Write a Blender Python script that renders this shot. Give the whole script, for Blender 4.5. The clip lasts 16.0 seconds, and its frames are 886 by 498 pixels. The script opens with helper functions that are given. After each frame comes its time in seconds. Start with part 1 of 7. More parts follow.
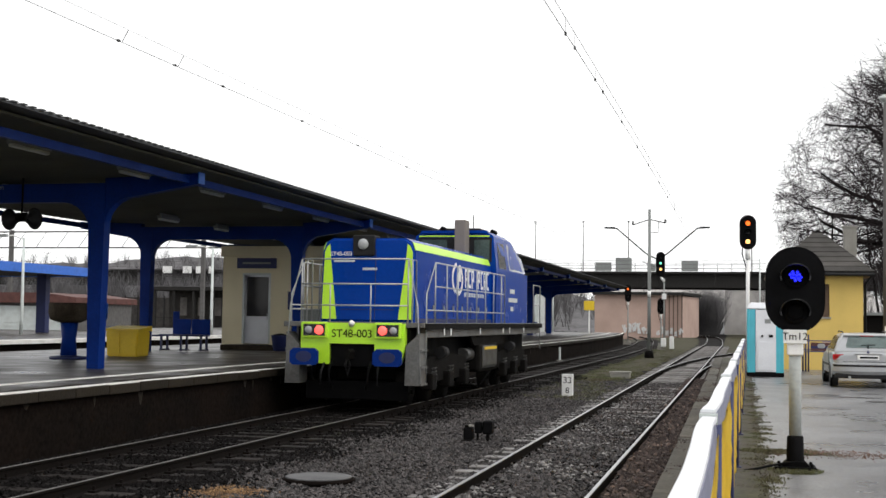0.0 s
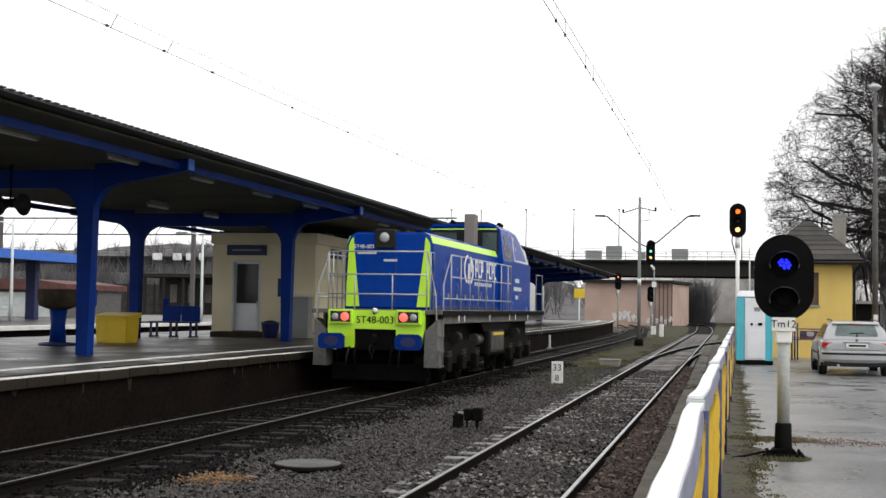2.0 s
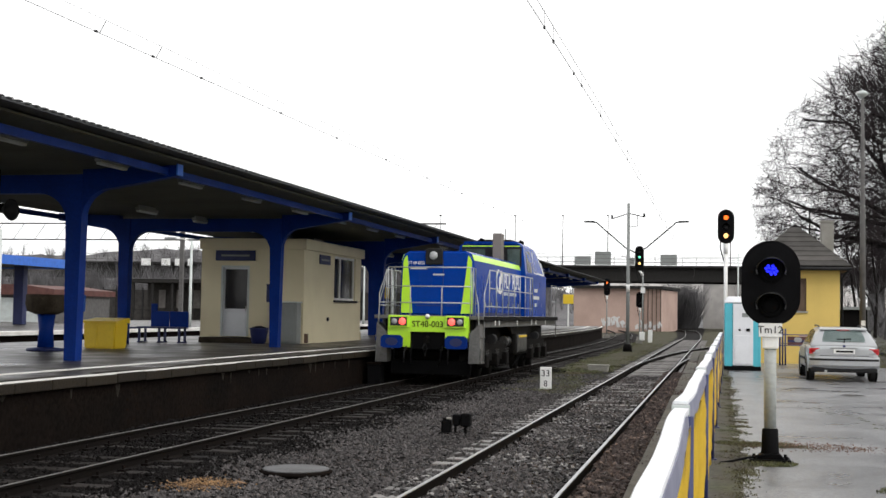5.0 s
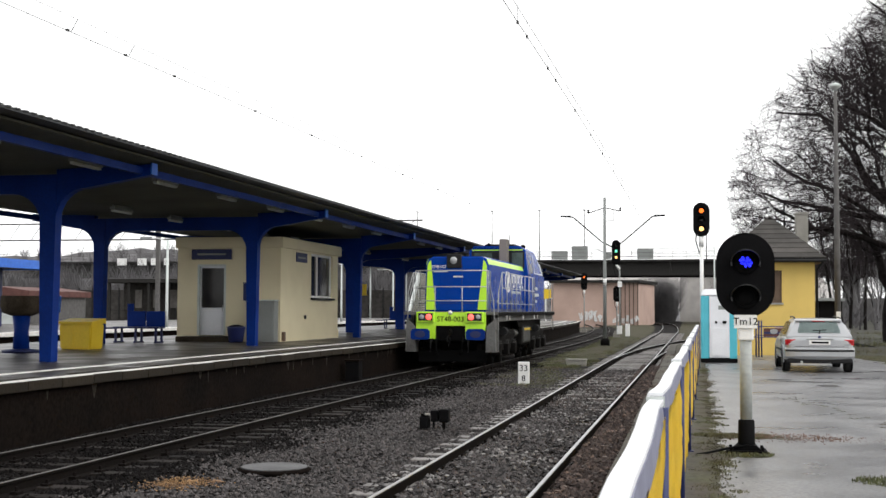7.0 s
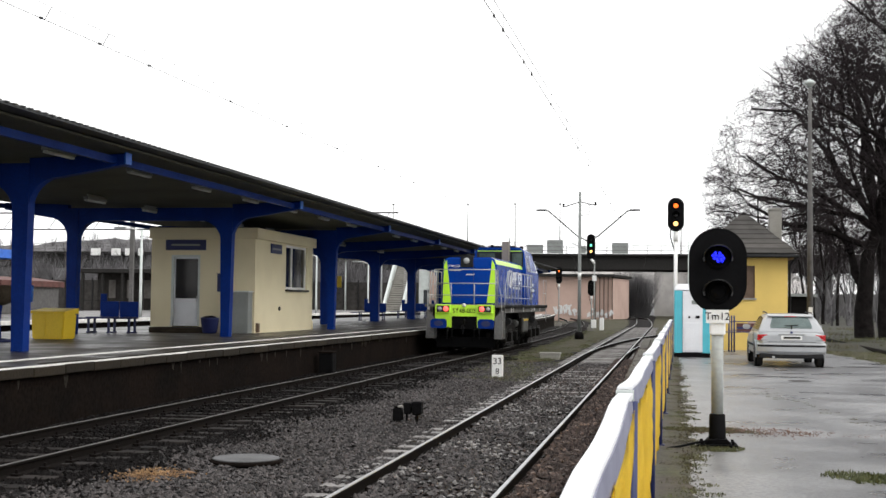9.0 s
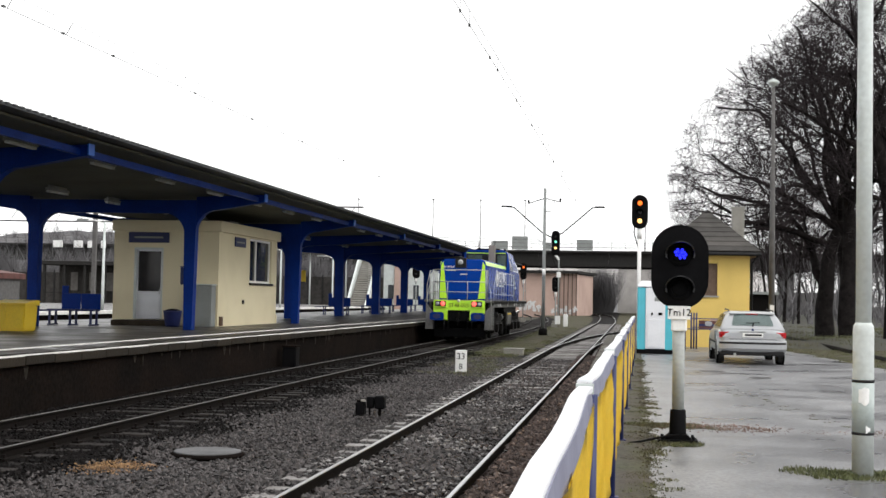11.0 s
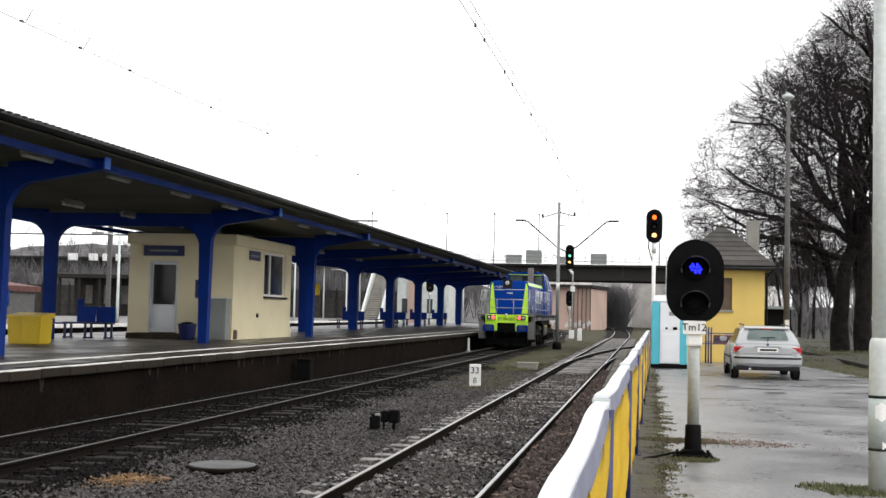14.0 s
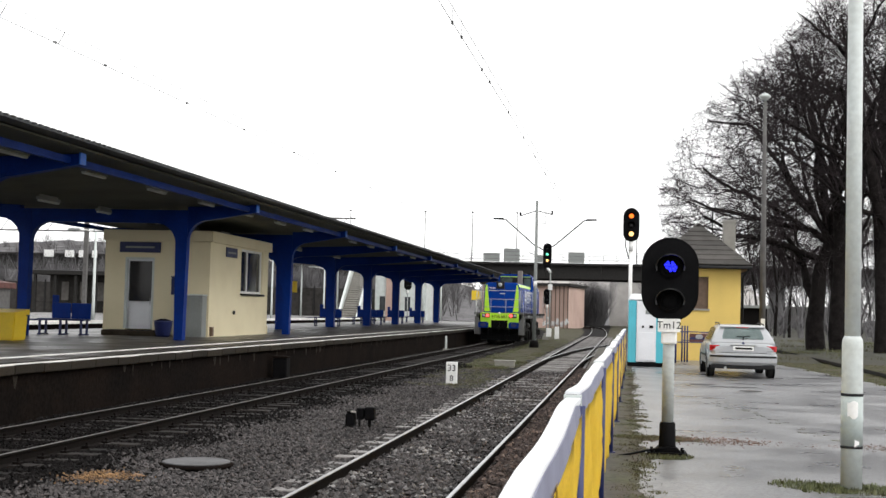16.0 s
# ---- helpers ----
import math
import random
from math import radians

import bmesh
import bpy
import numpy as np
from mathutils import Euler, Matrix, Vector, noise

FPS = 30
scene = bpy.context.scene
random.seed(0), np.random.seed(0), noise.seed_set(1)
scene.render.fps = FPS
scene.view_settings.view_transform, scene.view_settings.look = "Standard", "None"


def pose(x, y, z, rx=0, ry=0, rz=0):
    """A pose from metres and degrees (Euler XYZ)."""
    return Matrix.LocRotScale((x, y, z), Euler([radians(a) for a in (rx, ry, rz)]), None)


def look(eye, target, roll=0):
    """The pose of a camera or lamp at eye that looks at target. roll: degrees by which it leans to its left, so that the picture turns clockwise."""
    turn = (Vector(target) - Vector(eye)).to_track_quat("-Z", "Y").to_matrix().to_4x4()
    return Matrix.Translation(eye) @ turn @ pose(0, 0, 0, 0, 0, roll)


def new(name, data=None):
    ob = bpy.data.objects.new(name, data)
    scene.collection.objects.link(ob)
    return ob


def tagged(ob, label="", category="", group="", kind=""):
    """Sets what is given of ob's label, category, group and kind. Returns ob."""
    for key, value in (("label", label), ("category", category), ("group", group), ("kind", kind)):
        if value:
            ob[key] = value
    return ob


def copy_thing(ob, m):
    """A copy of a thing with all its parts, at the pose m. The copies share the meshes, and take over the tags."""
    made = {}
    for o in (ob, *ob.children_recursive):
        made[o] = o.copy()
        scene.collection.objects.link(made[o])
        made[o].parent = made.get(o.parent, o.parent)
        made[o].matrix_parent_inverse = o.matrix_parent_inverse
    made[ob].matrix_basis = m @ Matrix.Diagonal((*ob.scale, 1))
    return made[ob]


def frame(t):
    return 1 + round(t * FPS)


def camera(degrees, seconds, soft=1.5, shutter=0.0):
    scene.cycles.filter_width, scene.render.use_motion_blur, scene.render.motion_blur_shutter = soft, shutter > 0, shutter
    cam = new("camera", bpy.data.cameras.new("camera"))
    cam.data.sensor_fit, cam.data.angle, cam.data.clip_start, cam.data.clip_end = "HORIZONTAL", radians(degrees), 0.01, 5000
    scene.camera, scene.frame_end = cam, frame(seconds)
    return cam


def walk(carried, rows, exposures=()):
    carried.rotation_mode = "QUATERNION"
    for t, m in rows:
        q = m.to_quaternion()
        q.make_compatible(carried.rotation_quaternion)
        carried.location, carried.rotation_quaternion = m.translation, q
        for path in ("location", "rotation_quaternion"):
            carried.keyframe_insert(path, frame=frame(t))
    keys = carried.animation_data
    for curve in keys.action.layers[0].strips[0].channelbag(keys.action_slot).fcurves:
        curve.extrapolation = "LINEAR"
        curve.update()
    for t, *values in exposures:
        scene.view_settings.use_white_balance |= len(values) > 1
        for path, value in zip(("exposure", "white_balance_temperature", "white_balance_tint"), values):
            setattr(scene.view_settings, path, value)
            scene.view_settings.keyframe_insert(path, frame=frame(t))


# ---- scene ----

# ---------- camera ----------
cam = camera(38.7, 16.0, soft=1.5)
EXPOSURE = 0.4
walk(cam, [
    (0.0, pose(-0.047, 0.033, 1.836, 93.198, -0.761, 12.847)),
    (0.5, pose(-0.029, 0.039, 1.828, 92.942, -0.556, 12.551)),
    (1.0, pose(-0.033, 0.048, 1.823, 92.822, -0.573, 12.643)),
    (1.5, pose(-0.028, 0.045, 1.826, 92.746, -1.101, 12.592)),
    (2.0, pose(-0.037, 0.048, 1.828, 92.644, -0.892, 12.414)),
    (2.5, pose(-0.017, 0.051, 1.829, 93.235, -0.844, 13.071)),
    (3.0, pose(-0.026, 0.038, 1.827, 93.210, -1.383, 12.684)),
    (3.5, pose(-0.022, 0.040, 1.828, 92.864, -1.086, 12.372)),
    (4.0, pose(-0.027, 0.029, 1.833, 93.121, -0.937, 12.412)),
    (6.5, pose(-0.006, 0.015, 1.822, 92.534, -0.640, 10.760)),
    (7.0, pose(-0.004, 0.017, 1.822, 92.751, -0.195, 10.922)),
    (7.5, pose(0.005, 0.012, 1.818, 92.762, -0.541, 10.552)),
    (8.0, pose(0.006, 0.014, 1.815, 92.181, -0.503, 9.794)),
    (8.5, pose(0.006, 0.007, 1.819, 92.351, -0.546, 9.670)),
    (9.0, pose(0.015, 0.014, 1.821, 92.429, -0.649, 9.794)),
    (11.5, pose(0.030, 0.000, 1.806, 92.227, -1.173, 8.003)),
    (12.0, pose(0.018, -0.006, 1.816, 92.490, -1.022, 8.558)),
    (12.5, pose(0.019, -0.010, 1.818, 93.114, -1.195, 8.616)),
    (13.0, pose(0.027, -0.007, 1.812, 92.985, -1.231, 8.151)),
    (13.5, pose(0.027, -0.003, 1.815, 92.592, -1.299, 8.373)),
    (14.0, pose(0.018, -0.011, 1.812, 92.858, -1.263, 8.807)),
    (14.5, pose(0.029, -0.017, 1.817, 93.351, -1.487, 8.492)),
    (15.0, pose(0.030, -0.014, 1.808, 92.447, -1.516, 7.802)),
    (15.5, pose(0.030, -0.001, 1.806, 92.350, -1.354, 7.812)),
    (16.0, pose(0.045, 0.002, 1.802, 92.794, -1.456, 7.808))
], exposures=[(0.0, EXPOSURE - 0.20), (4.0, EXPOSURE - 0.15), (7.0, EXPOSURE - 0.02), (9.0, EXPOSURE + 0.05), (12.0, EXPOSURE + 0.09), (16.0, EXPOSURE + 0.12)])

# ---------- world and sun: bright overcast ----------
world = bpy.data.worlds.new("overcast")
scene.world = world
world.use_nodes = True
wn, wl = world.node_tree.nodes, world.node_tree.links
sky = wn.new("ShaderNodeTexSky")
sky.sky_type, sky.sun_disc = "NISHITA", False
sky.sun_elevation, sky.sun_rotation = radians(43), radians(118)
sky.dust_density, sky.air_density, sky.ozone_density = 1.0, 1.0, 1.0
grey = wn.new("ShaderNodeHueSaturation")
grey.inputs["Saturation"].default_value = 0.12
wl.new(sky.outputs[0], grey.inputs["Color"])
cloud = wn.new("ShaderNodeMix")
cloud.data_type = "RGBA"
cloud.inputs["Factor"].default_value = 0.85
cloud.inputs["B"].default_value = (7.6, 7.6, 7.6, 1)
wl.new(grey.outputs[0], cloud.inputs["A"])
wl.new(cloud.outputs["Result"], wn["Background"].inputs["Color"])
wn["Background"].inputs["Strength"].default_value = 0.15
sun = new("sun", bpy.data.lights.new("sun", "SUN"))
sun.data.energy, sun.data.angle, sun.data.color = 1.2, radians(40), (1.0, 0.97, 0.92)
sun.matrix_world = look((0, 0, 40), (-38, 20, 0))


# ---------- materials ----------
def mat(name, color, rough=0.6, metal=0.0, vary=0.15, scale=4.0, bump=0.0, fine=40.0, dirt=None, dirt_amount=0.4, rough_vary=0.1, emit=0.0, coat=0.0, spec=0.5, island=0.0, objrand=0.0):
    """Two scales of noise over a base colour, with an optional second colour for stains."""
    m = bpy.data.materials.new(name)
    m.use_nodes = True
    n, l = m.node_tree.nodes, m.node_tree.links
    b = n["Principled BSDF"]
    b.inputs["Metallic"].default_value = metal
    b.inputs["Specular IOR Level"].default_value = spec
    b.inputs["Coat Weight"].default_value = coat
    b.inputs["Coat Roughness"].default_value = 0.08
    tc = n.new("ShaderNodeTexCoord")
    big, small = n.new("ShaderNodeTexNoise"), n.new("ShaderNodeTexNoise")
    big.inputs["Scale"].default_value, big.inputs["Detail"].default_value = scale, 5
    small.inputs["Scale"].default_value, small.inputs["Detail"].default_value = fine, 4
    for t in (big, small):
        l.new(tc.outputs["Object"], t.inputs["Vector"])
    mix = n.new("ShaderNodeMix")
    mix.data_type = "RGBA"
    dark = dirt or tuple(c * (1 - 2 * vary) for c in color)
    mix.inputs["A"].default_value, mix.inputs["B"].default_value = (*color, 1), (*dark, 1)
    ramp = n.new("ShaderNodeMapRange")
    ramp.inputs["From Min"].default_value, ramp.inputs["From Max"].default_value = 0.42, 0.72
    ramp.inputs["To Max"].default_value = dirt_amount if dirt else 1.0
    l.new(big.outputs["Fac"], ramp.inputs["Value"])
    l.new(ramp.outputs[0], mix.inputs["Factor"])
    val = n.new("ShaderNodeHueSaturation")
    rng = n.new("ShaderNodeMapRange")
    rng.inputs["From Min"].default_value, rng.inputs["From Max"].default_value = 0.3, 0.7
    rng.inputs["To Min"].default_value, rng.inputs["To Max"].default_value = 1 - vary, 1 + vary
    l.new(small.outputs["Fac"], rng.inputs["Value"])
    last = rng.outputs[0]
    for amount, kind, socket in ((island, "ShaderNodeNewGeometry", "Random Per Island"), (objrand, "ShaderNodeObjectInfo", "Random")):
        if amount:
            g, r, mul = n.new(kind), n.new("ShaderNodeMapRange"), n.new("ShaderNodeMath")
            r.inputs["To Min"].default_value, r.inputs["To Max"].default_value = 1 - amount, 1 + amount
            mul.operation = "MULTIPLY"
            l.new(g.outputs[socket], r.inputs["Value"])
            l.new(last, mul.inputs[0])
            l.new(r.outputs[0], mul.inputs[1])
            last = mul.outputs[0]
    l.new(last, val.inputs["Value"])
    l.new(mix.outputs["Result"], val.inputs["Color"])
    l.new(val.outputs[0], b.inputs["Base Color"])
    rr = n.new("ShaderNodeMapRange")
    rr.inputs["To Min"].default_value, rr.inputs["To Max"].default_value = max(0.02, rough - rough_vary), min(1, rough + rough_vary)
    l.new(big.outputs["Fac"], rr.inputs["Value"])
    l.new(rr.outputs[0], b.inputs["Roughness"])
    if bump:
        bp = n.new("ShaderNodeBump")
        bp.inputs["Strength"].default_value, bp.inputs["Distance"].default_value = bump, 0.02
        l.new(small.outputs["Fac"], bp.inputs["Height"])
        l.new(bp.outputs[0], b.inputs["Normal"])
    if emit:
        b.inputs["Emission Color"].default_value, b.inputs["Emission Strength"].default_value = (*color, 1), emit
    return m


def glass(name, color=(0.03, 0.035, 0.04), rough=0.04):
    """A dark reflecting pane."""
    m = mat(name, color, rough, 0.0, 0.1, 1.5, rough_vary=0.02)
    m.node_tree.nodes["Principled BSDF"].inputs["Specular IOR Level"].default_value = 0.8
    return m


M = {
    "ballast": mat("ballast", (0.013, 0.0118, 0.0114), 0.9, spec=0.05, vary=0.3, scale=0.35, bump=0.9, fine=16, dirt=(0.022, 0.02, 0.02), dirt_amount=0.8),
    "stone": mat("stone", (0.047, 0.0415, 0.041), 0.55, spec=0.25, vary=0.25, scale=0.4, fine=30, dirt=(0.026, 0.022, 0.022), dirt_amount=0.7, island=0.92),
    # darker stones: oil, plus shade by wall and locomotive put into the colour
    "oil_shade_stone": mat("oil_shade_stone", (0.0075, 0.0066, 0.0064), 0.8, spec=0.06, vary=0.25, scale=0.4, fine=30, dirt=(0.011, 0.010, 0.010), dirt_amount=0.7, island=0.7),
    "rust_stone": mat("rust_stone", (0.058, 0.043, 0.038), 0.65, spec=0.15, vary=0.25, scale=0.8, fine=30, dirt=(0.07, 0.052, 0.046), dirt_amount=0.7, island=0.7),
    "earth": mat("earth", (0.046, 0.037, 0.028), 0.85, vary=0.4, scale=1.3, bump=0.7, fine=14, dirt=(0.05, 0.056, 0.024), dirt_amount=0.9),
    "grass": mat("grass", (0.02, 0.021, 0.010), 0.8, vary=0.3, scale=0.5, bump=0.5, fine=14, dirt=(0.024, 0.018, 0.012), dirt_amount=0.9),
    "blade": mat("blade", (0.08, 0.092, 0.03), 0.6, vary=0.2, scale=0.8, fine=10, dirt=(0.085, 0.062, 0.035), dirt_amount=0.9, island=0.5),
    "asphalt": mat("asphalt", (0.12, 0.12, 0.126), 0.34, vary=0.45, scale=0.7, bump=0.16, fine=34, dirt=(0.22, 0.22, 0.225), dirt_amount=1.0, rough_vary=0.36),
    "platform_top": mat("platform_top", (0.026, 0.0215, 0.018), 0.40, vary=0.35, scale=0.9, bump=0.22, fine=22, dirt=(0.058, 0.05, 0.043), dirt_amount=0.9, rough_vary=0.34),
    "kerb": mat("kerb", (0.085, 0.077, 0.064), 0.85, vary=0.25, scale=1.2, bump=0.35, fine=20, dirt=(0.03, 0.028, 0.018), dirt_amount=0.9, objrand=0.3),
    # white base colour stands for sky reflected off the slanting cab side
    "sky_white_pane": mat("sky_white_pane", (0.72, 0.76, 0.80), 0.12, vary=0.04, scale=0.8, dirt=(0.55, 0.6, 0.66), dirt_amount=0.6),
    "concrete": mat("concrete", (0.27, 0.26, 0.235), 0.75, vary=0.18, scale=0.9, bump=0.3, fine=25, dirt=(0.16, 0.15, 0.13), dirt_amount=0.8),
    # stained concrete, nearly black because the platform wall's shade is in the colour
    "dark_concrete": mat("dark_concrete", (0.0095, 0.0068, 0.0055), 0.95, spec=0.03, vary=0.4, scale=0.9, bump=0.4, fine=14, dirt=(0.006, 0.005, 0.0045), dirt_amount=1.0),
    "coping": mat("coping", (0.016, 0.012, 0.0072), 0.75, spec=0.2, vary=0.25, scale=1.6, bump=0.35, fine=22, dirt=(0.014, 0.011, 0.008), dirt_amount=1.0, objrand=0.35),
    "white_line": mat("white_line", (0.82, 0.81, 0.78), 0.5, vary=0.12, scale=1.6, fine=30, dirt=(0.5, 0.47, 0.43), dirt_amount=0.7),
    "rail": mat("rail", (0.0065, 0.005, 0.0044), 0.85, 0.0, 0.25, 3, 0.2, 30, dirt=(0.011, 0.009, 0.008), spec=0.08),
    "rail_head": mat("rail_head", (0.42, 0.42, 0.43), 0.33, 0.8, 0.12, 2, fine=30),
    "rail_head_dull": mat("rail_head_dull", (0.2, 0.19, 0.185), 0.42, 0.5, 0.15, 2, fine=30),
    "dark_sleeper": mat("dark_sleeper", (0.021, 0.018, 0.0165), 0.7, spec=0.12, vary=0.3, scale=3, bump=0.3, fine=30, dirt=(0.014, 0.012, 0.011), dirt_amount=1.0, objrand=0.6),
    "sleeper": mat("sleeper", (0.16, 0.15, 0.143), 0.5, spec=0.3, vary=0.25, scale=3, bump=0.3, fine=30, dirt=(0.08, 0.07, 0.065), dirt_amount=0.8, objrand=0.35),
    "blue": mat("blue", (0.0015, 0.024, 0.18), 0.45, spec=0.1, vary=0.12, scale=1.5, bump=0.05, fine=20, dirt=(0.0015, 0.011, 0.095), dirt_amount=0.5),
    "blue_light": mat("blue_light", (0.03, 0.15, 0.62), 0.4, vary=0.1),
    "navy": mat("navy", (0.008, 0.015, 0.085), 0.5, vary=0.1),
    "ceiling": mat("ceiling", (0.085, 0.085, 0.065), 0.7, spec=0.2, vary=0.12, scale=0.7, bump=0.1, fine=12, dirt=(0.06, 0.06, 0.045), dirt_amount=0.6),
    "roof_sheet": mat("roof_sheet", (0.05, 0.052, 0.055), 0.6, 0.1, 0.15, 1.2, 0.1, 20),
    "cream": mat("cream", (0.74, 0.66, 0.45), 0.75, vary=0.06, scale=0.8, bump=0.12, fine=60, dirt=(0.62, 0.54, 0.36), dirt_amount=0.5),
    "white": mat("white", (0.78, 0.78, 0.77), 0.45, vary=0.06, scale=1.5, dirt=(0.62, 0.61, 0.58), dirt_amount=0.4),
    "white_plastic": mat("white_plastic", (0.74, 0.75, 0.78), 0.35, vary=0.05, scale=2),
    # shaded side of the white rail sleeve, as a grey-violet colour
    "sleeve_shade": mat("sleeve_shade", (0.16, 0.165, 0.24), 0.5, vary=0.1, scale=2, fine=20),
    "lid_grey": mat("lid_grey", (0.10, 0.10, 0.103), 0.7, vary=0.2, scale=2.5, bump=0.3, fine=25, dirt=(0.05, 0.05, 0.05), dirt_amount=0.8),
    "turquoise": mat("turquoise", (0.08, 0.46, 0.56), 0.4, vary=0.06, scale=2),
    "grey_paint": mat("grey_paint", (0.22, 0.235, 0.23), 0.5, vary=0.1, scale=2, dirt=(0.15, 0.15, 0.14)),
    "pale_grey": mat("pale_grey", (0.55, 0.59, 0.58), 0.5, vary=0.08, scale=1.8, fine=20, dirt=(0.42, 0.44, 0.42), dirt_amount=0.7),
    "bank": mat("bank", (0.060, 0.052, 0.034), 0.9, spec=0.15, vary=0.35, scale=1.1, bump=0.6, fine=18, dirt=(0.036, 0.042, 0.017), dirt_amount=1.0),
    "mud_wet": mat("mud_wet", (0.02, 0.017, 0.015), 0.55, vary=0.3, scale=3, bump=0.3, fine=20),
    "verge_mud": mat("verge_mud", (0.045, 0.036, 0.026), 0.9, spec=0.1, vary=0.3, scale=3, island=0.5),
    "streak": mat("streak", (0.030, 0.026, 0.021), 0.85, spec=0.1, vary=0.4, scale=9, fine=40, dirt=(0.014, 0.011, 0.009), dirt_amount=1.0),
    # lighter grey that stands for glints on wet stones
    "glint_chip": mat("glint_chip", (0.15, 0.142, 0.138), 0.45, spec=0.4, vary=0.2, scale=2, island=0.6),
    "leaf": mat("leaf", (0.13, 0.088, 0.068), 0.5, spec=0.35, vary=0.2, scale=3, island=0.7),
    "film": mat("film", (0.40, 0.45, 0.44), 0.35, vary=0.08, scale=3, dirt=(0.30, 0.34, 0.33), dirt_amount=0.7),
    # glass whose base colour is lightened for the sky's reflection
    "sky_pale_glass": mat("sky_pale_glass", (0.19, 0.25, 0.245), 0.06, vary=0.15, scale=1.4, spec=0.9),
    "mast_grey": mat("mast_grey", (0.36, 0.38, 0.37), 0.5, vary=0.1, scale=2.2, fine=24, dirt=(0.27, 0.28, 0.26), dirt_amount=0.8),
    "cab_glass": mat("cab_glass", (0.07, 0.10, 0.09), 0.08, vary=0.3, scale=1.6, spec=0.4),
    "lead_grey": mat("lead_grey", (0.06, 0.06, 0.058), 0.42, 0.2, 0.2, 3, 0.1, 20, dirt=(0.03, 0.028, 0.026), dirt_amount=0.9),
    "dark_grey": mat("dark_grey", (0.018, 0.018, 0.019), 0.6, spec=0.15, vary=0.2, scale=3),
    "black": mat("black", (0.005, 0.005, 0.0055), 0.7, spec=0.05, vary=0.2, scale=3),
    "black_gloss": mat("black_gloss", (0.010, 0.010, 0.011), 0.28, vary=0.1, scale=3),
    "soot": mat("soot", (0.0045, 0.004, 0.0037), 0.75, spec=0.08, vary=0.3, scale=2.5, bump=0.2, dirt=(0.009, 0.0078, 0.0066)),
    "yellow": mat("yellow", (0.68, 0.47, 0.015), 0.5, vary=0.1, scale=2, dirt=(0.62, 0.42, 0.02)),
    "yellow_cloth": mat("yellow_cloth", (0.82, 0.60, 0.03), 0.6, vary=0.1, scale=3, bump=0.1, fine=50, dirt=(0.68, 0.47, 0.02), dirt_amount=0.6),
    "red_grit": mat("red_grit", (0.17, 0.11, 0.09), 0.85, spec=0.2, vary=0.2, scale=1.5, dirt=(0.10, 0.08, 0.06), dirt_amount=0.8, island=0.5),
    "ochre": mat("ochre", (0.66, 0.47, 0.13), 0.85, vary=0.07, scale=0.9, bump=0.15, fine=40, dirt=(0.52, 0.37, 0.11), dirt_amount=0.6),
    "shingle": mat("shingle", (0.05, 0.045, 0.041), 0.8, vary=0.2, scale=2, bump=0.3, dirt=(0.028, 0.027, 0.023), dirt_amount=0.8, objrand=0.4),
    "brick": mat("brick", (0.13, 0.09, 0.07), 0.85, vary=0.2, scale=2, bump=0.3, fine=25),
    "pink_plaster": mat("pink_plaster", (0.46, 0.33, 0.28), 0.85, vary=0.08, scale=0.35, bump=0.2, fine=8, dirt=(0.34, 0.24, 0.20), dirt_amount=0.7),
    "loco_blue": mat("loco_blue", (0.002, 0.042, 0.29), 0.25, spec=0.06, vary=0.06, scale=1.2, fine=18, dirt=(0.0015, 0.03, 0.22), dirt_amount=0.7, coat=0.02),
    "lime": mat("lime", (0.50, 0.86, 0.03), 0.35, vary=0.05, scale=1.5, dirt=(0.42, 0.70, 0.04), coat=0.2),
    "steel": mat("steel", (0.40, 0.41, 0.41), 0.4, 0.3, 0.1, 3),
    "frame_grey": mat("frame_grey", (0.13, 0.13, 0.127), 0.6, 0.1, 0.2, 1.5, 0.1, 20, dirt=(0.09, 0.08, 0.07), dirt_amount=0.7),
    "stack": mat("stack", (0.20, 0.175, 0.155), 0.6, 0.3, 0.15, 2, dirt=(0.18, 0.165, 0.15), dirt_amount=0.7),
    "glass": glass("glass"),
    "glass_dull": mat("glass_dull", (0.022, 0.02, 0.018), 0.12, spec=0.25, vary=0.2, scale=1.5),
    "silver": mat("silver", (0.37, 0.38, 0.395), 0.34, 0.35, 0.05, 2, coat=0.6),
    "tyre": mat("tyre", (0.018, 0.018, 0.018), 0.8, vary=0.2, scale=6),
    "red_lens": mat("red_lens", (0.55, 0.014, 0.02), 0.2, vary=0.1, scale=8),
    "red_glow": mat("red_glow", (1.0, 0.09, 0.07), 0.3, vary=0.02, emit=1.7),
    "orange_glow": mat("orange_glow", (1.0, 0.16, 0.02), 0.3, vary=0.02, emit=1.6),
    "amber_glow": mat("amber_glow", (1.0, 0.55, 0.18), 0.3, vary=0.02, emit=1.9),
    "green_glow": mat("green_glow", (0.2, 1.0, 0.6), 0.3, vary=0.02, emit=1.3),
    "blue_glow": mat("blue_glow", (0.015, 0.02, 1.0), 0.3, vary=0.02, emit=1.6),
    "lamp_glass": mat("lamp_glass", (0.36, 0.37, 0.38), 0.2, vary=0.05),
    "bark": mat("bark", (0.018, 0.0155, 0.015), 0.95, spec=0.06, vary=0.3, scale=3, bump=0.5, fine=20),
    "twig": mat("twig", (0.04, 0.033, 0.035), 0.95, spec=0.06, vary=0.2, scale=3),
    # bare wood with distance haze mixed into the base colour as pale grey
    "hazed_wood": mat("hazed_wood", (0.125, 0.12, 0.125), 0.95, vary=0.25, scale=0.3, fine=3),
